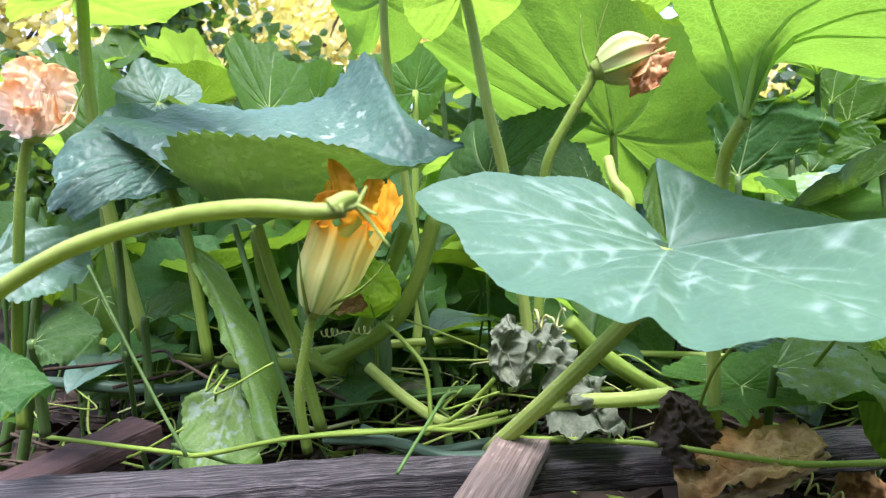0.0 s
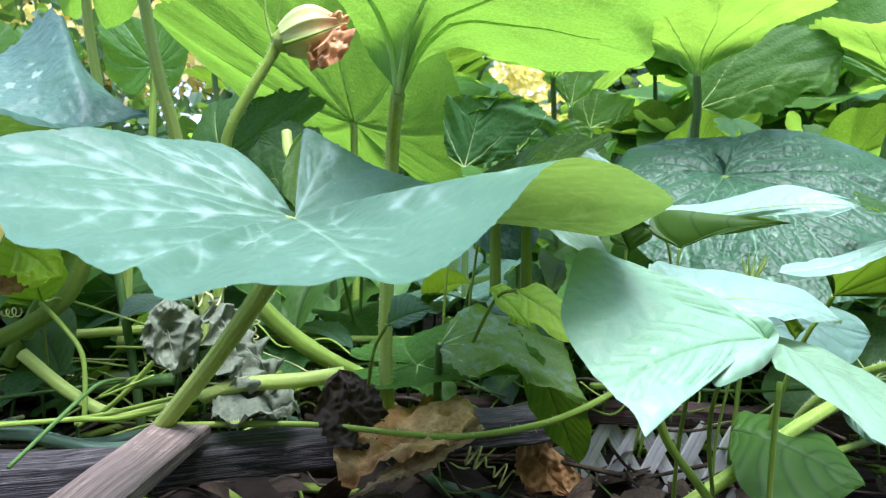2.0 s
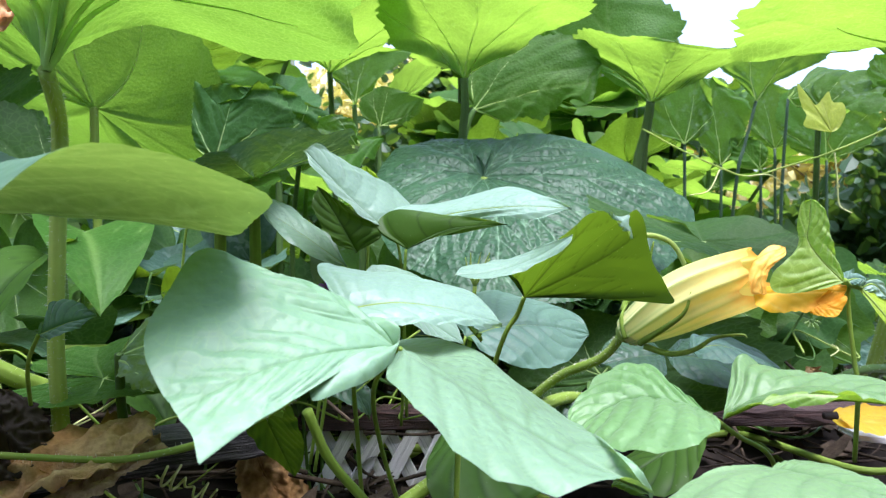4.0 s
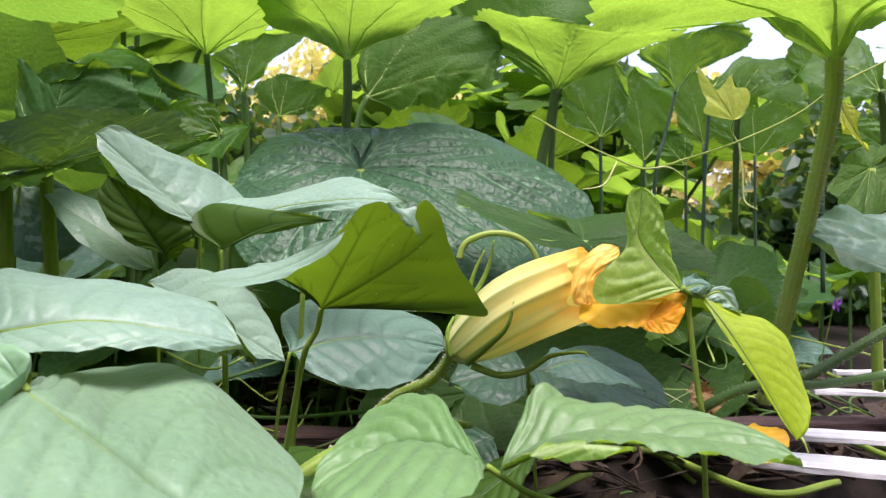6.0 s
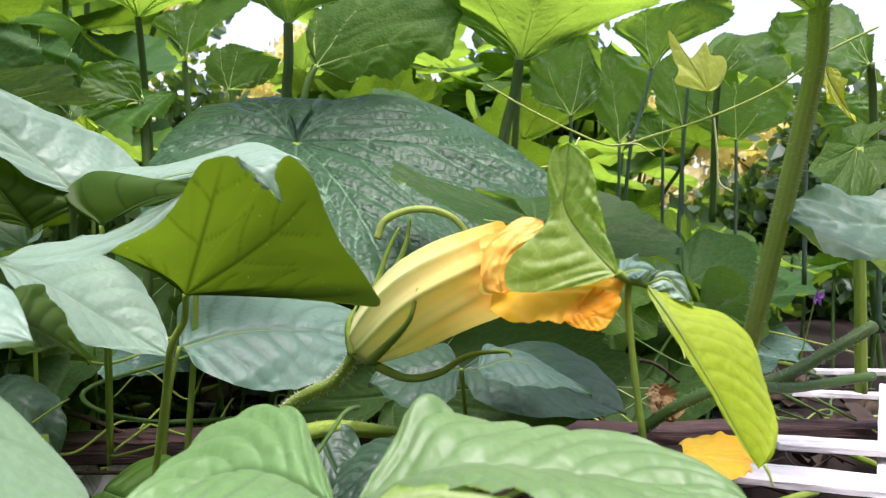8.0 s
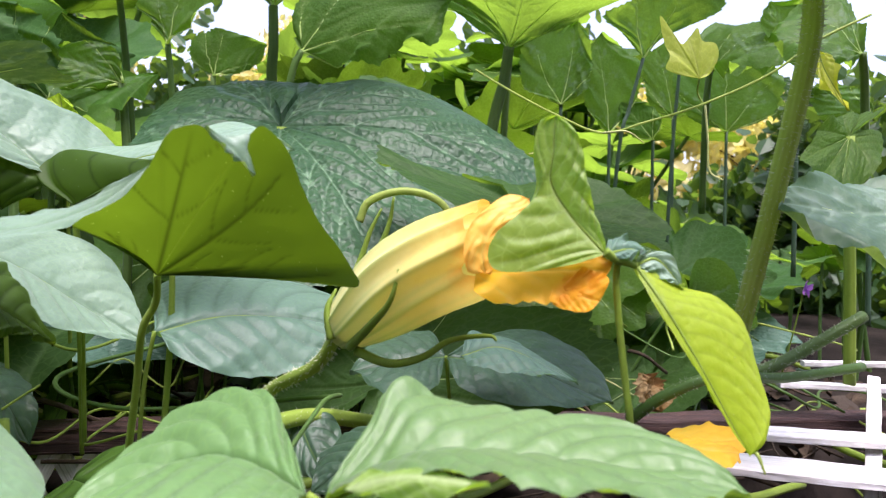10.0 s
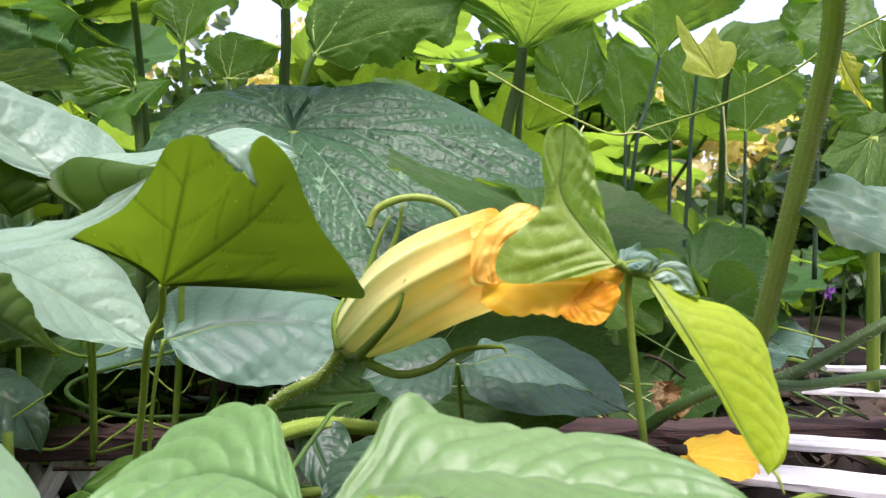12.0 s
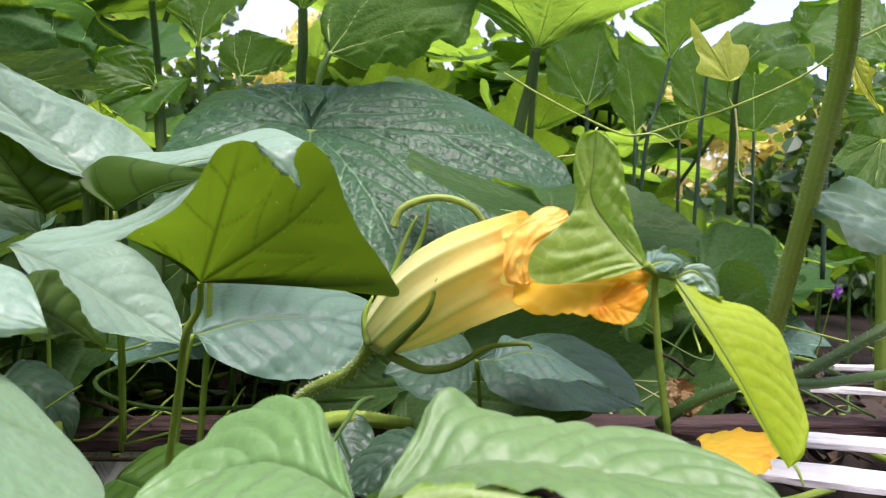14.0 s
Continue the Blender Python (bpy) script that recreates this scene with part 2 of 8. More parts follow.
# Darker copy of the bean leaf; the shade under the blossom is in its colour.
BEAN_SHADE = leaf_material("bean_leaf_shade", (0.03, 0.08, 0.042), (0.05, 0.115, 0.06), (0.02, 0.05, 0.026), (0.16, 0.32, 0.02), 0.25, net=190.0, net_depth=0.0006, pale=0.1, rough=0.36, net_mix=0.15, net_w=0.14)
BEAN_NEAR = leaf_material("bean_leaf_near", (0.100, 0.21, 0.058), (0.158, 0.29, 0.102), (0.065, 0.145, 0.04), (0.32, 0.54, 0.02), 0.34, net=170.0, net_depth=0.0007, pale=0.2, rough=0.38, net_mix=0.22, vein_dim=0.6, net_w=0.13)
# Lit copy of the bean leaf: pale sky sheen put into the base colour.
BEAN_PALE_LIT = leaf_material("bean_leaf_pale_lit", (0.155, 0.27, 0.185), (0.225, 0.355, 0.25), (0.12, 0.22, 0.13), (0.34, 0.52, 0.05), 0.25, net=210.0, net_depth=0.0004, pale=0.25, rough=0.36, net_mix=0.12, gloss=0.5, net_w=0.13)
BEAN_MINT = leaf_material("bean_leaf_mint", (0.145, 0.285, 0.142), (0.22, 0.385, 0.228), (0.085, 0.19, 0.07), (0.34, 0.58, 0.05), 0.28, net=170.0, net_depth=0.0006, pale=0.2, rough=0.38, net_mix=0.2, gloss=0.40, net_w=0.13)
BEAN_FRESH = leaf_material("bean_leaf_fresh", (0.18, 0.34, 0.05), (0.26, 0.44, 0.085), (0.46, 0.60, 0.28), (0.40, 0.66, 0.02), 0.42, net=170.0, net_depth=0.0005, pale=0.1, rough=0.38, net_mix=0.25, net_w=0.12)
# Dark copy for undersides and undergrowth, with their shade put into the green.
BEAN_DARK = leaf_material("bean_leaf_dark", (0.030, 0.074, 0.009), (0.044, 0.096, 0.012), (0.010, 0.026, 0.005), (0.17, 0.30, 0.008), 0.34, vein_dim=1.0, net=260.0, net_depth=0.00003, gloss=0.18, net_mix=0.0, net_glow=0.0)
BEAN_LIME = leaf_material("bean_leaf_lime", (0.31, 0.50, 0.013), (0.40, 0.60, 0.02), (0.20, 0.34, 0.015), (0.52, 0.74, 0.012), 0.45, net=200.0, net_depth=0.0004, net_mix=0.12)
STEM = stem_material("stem_green", (0.17, 0.275, 0.035), (0.27, 0.395, 0.06), share=0.3)
STEM_PALE = stem_material("stem_pale", (0.29, 0.40, 0.075), (0.41, 0.52, 0.13), through_col=(0.45, 0.56, 0.08), share=0.34)
RIB = stem_material("leaf_rib", (0.50, 0.66, 0.24), (0.60, 0.74, 0.32), through_col=(0.8, 0.95, 0.35), share=0.6)
# Dark stem colours; on row stalks they carry backlight and shade.
STEM_OLIVE = stem_material("stem_olive", (0.05, 0.105, 0.025), (0.09, 0.16, 0.04))
STEM_DARK = stem_material("stem_dark", (0.05, 0.12, 0.025), (0.09, 0.18, 0.04))
STEM_GREY = stem_material("stem_grey", (0.03, 0.07, 0.045), (0.06, 0.11, 0.07))
TENDRIL = stem_material("tendril", (0.45, 0.5, 0.16), (0.6, 0.62, 0.28))
HAIR = stem_material("bristle", (0.65, 0.70, 0.5), (0.8, 0.82, 0.65), share=0.4, through_col=(0.8, 0.82, 0.6))
PETAL = petal_material("petal_yellow", (0.92, 0.91, 0.42), (0.97, 0.78, 0.20), (0.94, 0.46, 0.05), share=0.36, shift=0.08)
PETAL_TALL = petal_material("petal_orange", (0.80, 0.84, 0.32), (0.90, 0.66, 0.12), (0.98, 0.50, 0.006), share=0.45, shift=0.06)
ORANGE = petal_material("petal_lip_orange", (0.98, 0.58, 0.006), (0.98, 0.50, 0.004), (0.97, 0.44, 0.004), share=0.55)
PETAL_PEACH = petal_material("petal_peach", (0.97, 0.82, 0.66), (0.97, 0.74, 0.50), (0.92, 0.5, 0.2), share=0.45)
PETAL_BUD = petal_material("petal_bud", (0.47, 0.52, 0.2), (0.66, 0.48, 0.16), (0.64, 0.32, 0.12))
YELLOW = petal_material("petal_fallen", (0.85, 0.55, 0.02), (0.9, 0.5, 0.02), (0.75, 0.4, 0.02))
DRY = dead_material("dry_leaf", (0.24, 0.125, 0.045), (0.45, 0.26, 0.10), (0.55, 0.38, 0.18))
DRY_PALE = dead_material("dry_leaf_rim", (0.40, 0.29, 0.17), (0.62, 0.50, 0.34), (0.52, 0.38, 0.22))
DRY_DARK = dead_material("rotten_leaf", (0.02, 0.017, 0.014), (0.05, 0.042, 0.035), (0.03, 0.025, 0.02))
WILTED = dead_material("wilted_leaf", (0.13, 0.155, 0.10), (0.235, 0.27, 0.185), (0.18, 0.21, 0.14), glow=(0.3, 0.35, 0.2))
SOIL = dead_material("soil", (0.012, 0.010, 0.008), (0.028, 0.022, 0.017), (0.018, 0.014, 0.011), rough=0.95, share=0.0, scale=9.0)
LITTER = dead_material("litter", (0.03, 0.022, 0.016), (0.10, 0.075, 0.05), (0.05, 0.04, 0.03), rough=0.9, share=0.0)
WOOD_GREY = wood_material("wood_grey", (0.014, 0.012, 0.012), (0.15, 0.138, 0.132), (0.035, 0.03, 0.03), grain=1.6)
WOOD_BROWN = wood_material("wood_brown", (0.15, 0.11, 0.085), (0.32, 0.25, 0.20), (0.22, 0.17, 0.14))
WOOD_RED = wood_material("wood_red", (0.030, 0.014, 0.011), (0.085, 0.040, 0.031), (0.036, 0.018, 0.015))
WHITE = wood_material("white_paint", (0.66, 0.66, 0.64), (0.80, 0.80, 0.78), (0.55, 0.53, 0.48), rough=0.5, grain=0.15)
BLOOM = petal_material("purple_bloom", (0.30, 0.10, 0.45), (0.35, 0.12, 0.5), (0.4, 0.15, 0.5))
HEDGE = leaf_material("hedge_leaf", (0.022, 0.06, 0.022), (0.05, 0.12, 0.04), (0.07, 0.13, 0.05), (0.20, 0.36, 0.03), 0.4)
# Gold leaves paled in the base colour to carry the glare of the distance.
TREE_GOLD_LIT = leaf_material("tree_leaf_gold_lit", (0.62, 0.58, 0.22), (0.75, 0.70, 0.34), (0.5, 0.5, 0.2), (0.8, 0.75, 0.15), 0.5)
BARK = dead_material("bark", (0.05, 0.035, 0.025), (0.11, 0.08, 0.06), (0.08, 0.06, 0.05), share=0.0, scale=12.0)


# ---------------------------------------------------------------- building helpers
def V(p):
    return np.array(p, dtype=float)


def thing(name, at, label, category, group="", kind=""):
    ob = new(name)
    ob.empty_display_size = 0.02
    ob.location = at
    return tagged(ob, label, category, group, kind)


def mesh_of(name, verts, faces, material, attrs=None, uvs=None, smooth=True):
    me = bpy.data.meshes.new(name)
    me.from_pydata([tuple(v) for v in verts], [], faces)
    me.materials.append(material)
    if smooth:
        me.polygons.foreach_set("use_smooth", [True] * len(me.polygons))
    for k, vals in (attrs or {}).items():
        me.attributes.new(k, "FLOAT", "POINT").data.foreach_set("value", np.asarray(vals, dtype=np.float32))
    if uvs is not None:
        layer = me.uv_layers.new(name="UVMap")
        idx = np.empty(len(me.loops), dtype=np.int32)
        me.loops.foreach_get("vertex_index", idx)
        layer.data.foreach_set("uv", np.asarray(uvs, dtype=np.float32)[idx].ravel())
    me.update()
    return me


def part(name, geo, material, parent, label="", smooth=True):
    """One mesh under a thing or a part; geo holds world coordinates, or coordinates of a thing at the origin."""
    verts, faces, attrs, uvs = geo
    root, off = parent, V((0, 0, 0))
    while root is not None:
        off = off + V(root.location)
        root = root.parent
    ob = new(name, mesh_of(name, V(verts) - off, faces, material, attrs, uvs, smooth))
    ob.parent = parent
    if label:
        ob["label"] = label
    return ob


def single(name, geo, material, at, label, category, group="", kind="", smooth=True):
    verts, faces, attrs, uvs = geo
    ob = new(name, mesh_of(name, V(verts) - V(at), faces, material, attrs, uvs, smooth))
    ob.location = at
    return tagged(ob, label, category, group, kind)


def join(geos):
    verts, faces, attrs, n = [], [], {}, 0
    keys = set().union(*[set((g[2] or {}).keys()) for g in geos])
    for v, f, a, _ in geos:
        verts.append(V(v))
        faces += [tuple(i + n for i in q) for q in f]
        for k in keys:
            attrs.setdefault(k, []).append(np.asarray((a or {}).get(k, np.zeros(len(v)))))
        n += len(v)
    return np.concatenate(verts), faces, {k: np.concatenate(x) for k, x in attrs.items()}, None


def grid_faces(nu, nv, wrap=False, flip=False):
    out = []
    for i in range(nu - 1):
        for j in range(nv if wrap else nv - 1):
            k = (j + 1) % nv
            q = (i * nv + j, i * nv + k, (i + 1) * nv + k, (i + 1) * nv + j)
            out.append(q[::-1] if flip else q)
    return out


def smooth_line(pts, per=8):
    """Points on a smooth curve through pts."""
    pts = [V(p) for p in pts]
    if len(pts) == 2:
        return np.array([pts[0] + (pts[1] - pts[0]) * t for t in np.linspace(0, 1, per + 1)])
    ext = [2 * pts[0] - pts[1]] + pts + [2 * pts[-1] - pts[-2]]
    out = []
    for i in range(1, len(ext) - 2):
        a, b, c, d = ext[i - 1:i + 3]
        for t in np.linspace(0, 1, per, endpoint=False):
            out.append(0.5 * (2 * b + (c - a) * t + (2 * a - 5 * b + 4 * c - d) * t * t + (3 * b - a - 3 * c + d) * t ** 3))
    out.append(pts[-1])
    return np.array(out)


def tube(pts, r0, r1=None, sides=10, per=8, ridges=0, knobs=0.0, seed=0):
    """A closed, tapering stem along a smooth curve; ridges: how many ribs run along it."""
    r1 = r0 if r1 is None else r1
    line = smooth_line(pts, per)
    n = len(line)
    if ridges:
        sides = max(sides, ridges * 4)
    tang = np.gradient(line, axis=0)
    tang /= np.linalg.norm(tang, axis=1)[:, None] + 1e-12
    ref = V((0.31, 0.57, 0.76)) if abs(tang[0] @ V((0.31, 0.57, 0.76))) < 0.9 else V((1, 0, 0))
    side = np.cross(tang[0], ref)
    rng = np.random.RandomState(seed)
    wob = 1 + knobs * np.interp(np.arange(n), np.linspace(0, n, max(3, n // 3)), rng.randn(max(3, n // 3)))
    verts, ridge = [], []
    ang = np.linspace(0, 2 * math.pi, sides, endpoint=False)
    for i in range(n):
        side = side - tang[i] * (side @ tang[i])
        side /= np.linalg.norm(side)
        up = np.cross(tang[i], side)
        r = (r0 + (r1 - r0) * i / (n - 1)) * wob[i]
        bulge = 0.5 + 0.5 * np.cos(ridges * ang) if ridges else np.zeros(sides)
        rr = r * (1 + (0.06 * (bulge - 0.5) if ridges else 0))
        rr = np.broadcast_to(rr, ang.shape)
        verts.append(line[i] + np.outer(rr * np.cos(ang), side) + np.outer(rr * np.sin(ang), up))
        ridge.append(bulge)
    faces = grid_faces(n, sides, wrap=True)
    verts = np.concatenate(verts + [[line[0]], [line[-1]]])
    a, b = n * sides, n * sides + 1
    faces += [(a, (j + 1) % sides, j) for j in range(sides)]
    faces += [(b, (n - 1) * sides + j, (n - 1) * sides + (j + 1) % sides) for j in range(sides)]
    return verts, faces, {"ridge": np.concatenate(ridge + [[0, 0]])}, None


def bristles(pts, r0, r1, count, length=0.0025, seed=0):
    """Short stiff hairs standing off a stem."""
    rng = np.random.RandomState(seed)
    line = smooth_line(pts, 10)
    tang = np.gradient(line, axis=0)
    verts, faces = [], []
    for _ in range(count):
        i = rng.randint(0, len(line) - 1)
        f = rng.rand()
        p = line[i] * (1 - f) + line[i + 1] * f
        t = tang[i] / (np.linalg.norm(tang[i]) + 1e-12)
        d = rng.randn(3)
        d -= t * (d @ t)
        d /= np.linalg.norm(d) + 1e-12
        r = r0 + (r1 - r0) * i / len(line)
        q = p + d * r * 0.92
        tip = p + d * (r + length * (0.5 + 0.7 * rng.rand())) + t * rng.randn() * 0.0004
        s = np.cross(d, t)
        w = 0.00022
        k = len(verts)
        verts += [q + s * w, q - s * w * 0.5 + t * w, q - s * w * 0.5 - t * w, tip]
        faces += [(k, k + 1, k + 3), (k + 1, k + 2, k + 3), (k + 2, k, k + 3)]
    return np.array(verts), faces, None, None


class Sheet:
    """The map from a flat leaf (u along the midrib, v across) to its place, set by the base, the tip and the two sides."""

    def __init__(self, base, tip, left, right, uw=0.1, arch=0.0, fold=1.6, pins=()):
        self.b, self.ax = V(base), V(tip) - V(base)
        mid = self.b + uw * self.ax
        sr, sl = V(right) - mid, V(left) - mid
        self.d, self.s = (sr - sl) / 2, (sr + sl) / 2
        n = np.cross(self.ax, self.d)
        n /= np.linalg.norm(n) + 1e-12
        self.n = n if n[2] >= 0 else -n
        self.flip = n[2] < 0
        self.uw, self.arch, self.fold, self.pins = uw, arch, fold, []
        for u, v, p in pins:
            here = self.at(np.array([u]), np.array([v]))[0]
            self.pins.append((u, v, V(p) - here))
        self.long, self.wide = np.linalg.norm(self.ax), np.linalg.norm(self.d)

    def at(self, u, v):
        p = self.b + np.outer(u, self.ax) + np.outer(v, self.d) + np.outer(np.abs(v) ** self.fold, self.s)
        p = p + np.outer(self.arch * (4 * u * (1 - u) - v * v * 4 * self.uw * (1 - self.uw)), self.n)
        for pu, pv, off in self.pins:
            p = p + np.outer(np.exp(-((u - pu) ** 2 + (v - pv) ** 2) / 0.22), off)
        return p


def rib_angles(seed):
    rng = np.random.RandomState(seed + 900)
    return np.array((0.0, 0.70, -0.70, 1.35, -1.35, 2.1, -2.1)) + rng.randn(7) * 0.07


def rib_bend(a, s, seed):
    """How a rib swerves on its way to the margin."""
    return a + 0.10 * math.sin(seed * 1.7 + a * 3) * s * s - 0.06 * a * s * s


def palm_veins(r, T, R, seed, thin=1.0):
    """Ribs that fan out from the stalk and their side veins, at polar places r, T of a leaf of radius 1; R runs from 0 to 1 at the margin."""
    vein, best, sec, zone = np.zeros_like(r), np.full_like(r, 9.0), np.zeros_like(r), np.zeros_like(r)
    for k, a0 in enumerate(rib_angles(seed)):
        a = a0 + 0.10 * math.sin(seed * 1.7 + a0 * 3) * r * r - 0.06 * a0 * r * r
        al, la = r * np.cos(T - a), r * np.sin(T - a)
        w = thin * 0.016 * (1.25 - 0.8 * np.clip(al, 0, 1)) * (1.2 if k == 0 else 1)
        hit = np.exp(-(la / w) ** 2) * (al > 0) * np.clip(1.15 - R, 0, 1) ** 0.3
        vein = np.maximum(vein, hit)
        c = (al - 1.15 * np.abs(la)) / 0.19 + 0.3 * k
        s2 = np.exp(-(((c - np.round(c)) * 0.19) / (0.011 * thin)) ** 2) * np.clip(np.abs(la) / 0.03, 0, 1) * (al > 0.05)
        s3 = np.exp(-(((c - np.round(c)) * 0.19) / 0.035) ** 2) * (al > 0.05)
        near = np.abs(la) + (al < 0) * 5
        zone = np.where(near < best, s3 * np.clip(1 - np.abs(la) / 0.3, 0, 1), zone)
        zone = np.maximum(zone, np.exp(-(la / 0.05) ** 2) * (al > 0) * 0.9)
        sec = np.where(near < best, s2, sec)
        best = np.minimum(best, near)
    return vein, best, sec, zone


def vein_lines(ends, seed, forks=(0.22, 0.38, 0.54, 0.69, 0.83), spread=0.8, thick=0.0016):
    """Ribs from the stalk at (0, 0) to the ends, given as (angle, length), with side veins that fork off them: (polyline, width, strength)."""
    rng = np.random.RandomState(seed + 500)
    out, joints = [], []
    for k, (a, ln) in enumerate(ends):
        sway = 0.10 * math.sin(seed * 1.7 + a * 3)
        s = np.linspace(0, 1, 9)
        w = a + sway * s * s
        rib = np.stack([ln * s * np.cos(w), ln * s * np.sin(w)], 1)
        out.append((rib, thick, 1.0))
        for f in forks:
            for side in (-1, 1):
                f2 = f + 0.05 * rng.randn() + 0.04 * side
                if not 0.1 < f2 < 0.92:
                    continue
                p = np.array([np.interp(f2, s, rib[:, 0]), np.interp(f2, s, rib[:, 1])])
                d = a + sway * f2 * f2 + side * spread
                l2 = ln * (0.10 + 0.42 * (1 - f2)) * (0.85 + 0.3 * rng.rand())
                q = np.linspace(0, 1, 5)
                turn = d - side * 0.35 * q
                step = np.stack([np.cos(turn), np.sin(turn)], 1) * (l2 / 4)
                line = p + np.concatenate([[[0, 0]], np.cumsum(step[1:], 0)])
                out.append((line, thick * 0.6, 0.7))
                joints.append(p)
                joints.append(line[2])
    return out, joints


def vein_field(u, v, lines, joints):
    """For points (u, v): strength of the vein there, distance to the nearest vein, and how near a fork is."""
    vein, dist, fork = np.zeros_like(u), np.full_like(u, 1.0), np.zeros_like(u)
    for line, w, power in lines:
        n = len(line) - 1
        for i in range(n):
            (ax, ay), (bx, by) = line[i], line[i + 1]
            dx, dy = bx - ax, by - ay
            t = np.clip(((u - ax) * dx + (v - ay) * dy) / (dx * dx + dy * dy + 1e-12), 0, 1)
            d = np.hypot(u - ax - t * dx, v - ay - t * dy)
            vein = np.maximum(vein, power * np.exp(-(d / (w * (1.25 - 0.75 * (i + t) / n))) ** 2))
            dist = np.minimum(dist, d)
    for x, y in joints:
        fork = np.maximum(fork, np.exp(-((u - x) ** 2 + (v - y) ** 2) / 0.0075 ** 2))
    return vein, dist, fork


def squash_blade(sheet, seed=0, lobes=1.0, back=1.0, wave=0.006, relief=0.003, rings=26, turns=176, teeth=44, sinus=0.12, holes=0, pleat=0.035):
    """A broad squash leaf: shallow lobes, a toothed margin, a deep notch at the stalk, ribs that fan out from it."""
    rng = np.random.RandomState(seed)
    th = np.linspace(-math.pi + 0.03, math.pi - 0.03, turns)
    knots = np.array([0, 0.36, 0.70, 1.03, 1.35, 1.75, 2.1, 2.5, 2.85, 3.02, math.pi])
    rad = np.array([1.04, 0.90, 1.01, 0.90, 1.03, 0.90, 0.96, 0.90, 0.72, 0.42, sinus])
    rad = np.where(knots < 2.0, 0.97 + (rad - 0.97) * lobes, rad * (1 + (back - 1) * np.clip((knots - 1.6) / 0.8, 0, 1)))
    fine = np.linspace(0, math.pi, 400)
    prof = np.interp(fine, knots, rad)
    prof = np.convolve(np.pad(prof, 8, mode="edge"), np.ones(17) / 17, mode="valid")
    out = np.interp(np.abs(th), fine, prof)
    out *= 1 + 0.03 * np.interp(th, np.linspace(-math.pi, math.pi, 14), rng.randn(14))
    ph = (th * teeth / (2 * math.pi) + 0.3 * np.interp(th, np.linspace(-4, 4, 20), rng.randn(20))) % 1.0
    out *= 1 + 0.022 * (1 - 2 * np.abs(ph - 0.35)) * (np.abs(th) < 2.9)
    rho = np.linspace(0, 1, rings) ** 0.85
    rho[0] = 0.004
    R, T = np.meshgrid(rho, th, indexing="ij")
    r = R * out[None, :]
    u, v = (r * np.cos(T)).ravel(), (r * np.sin(T)).ravel()
    r, T, R = r.ravel(), T.ravel(), R.ravel()
    vein, best, sec, zone = palm_veins(r, T, R, seed)
    both = np.maximum(vein, 0.65 * sec)
    p = sheet.at(u, v)
    ripple = np.interp(T, np.linspace(-math.pi, math.pi, 26), rng.randn(26)) * R ** 3
    slow = np.interp(T, np.linspace(-math.pi, math.pi, 9), rng.randn(9)) * R ** 2
    size = (sheet.long + sheet.wide) / 2
    puff = np.minimum(best, 0.16) * np.clip(R * 1.4, 0, 1) * pleat * size * 6
    p = p + np.outer(wave * (0.6 * ripple + slow) - relief * both + puff, sheet.n)
    faces = grid_faces(rings, turns, flip=not sheet.flip)
    if holes:
        for _ in range(holes):
            i, j = rng.randint(rings // 3, rings - 3), rng.randint(5, turns - 5)
            gone = set(i2 * (turns - 1) + j2 for i2 in (i, i + 1) for j2 in range(j, j + rng.randint(1, 4)))
            faces = [q for n, q in enumerate(faces) if n not in gone]
    return p, faces, {"vein": both, "zone": zone}, np.stack([u * sheet.long + seed * 0.37, v * sheet.wide], 1)


def squash_ribs(sheet, thick=0.0028, relief=0.003, seed=0):
    """The raised ribs under a squash leaf."""
    geos = []
    for k, a in enumerate(rib_angles(seed)[:5]):
        s = np.linspace(0.0, 0.82 if abs(a) < 2 else 0.6, 14)
        w = rib_bend(a, s, seed)
        q = sheet.at(s * np.cos(w), s * np.sin(w)) - np.outer(np.full(14, relief + thick * 0.1), sheet.n)
        geos.append(tube(q, thick * (1.0 if abs(a) < 1.5 else 0.7), thick * 0.1, sides=6, per=1))
    return join(geos)


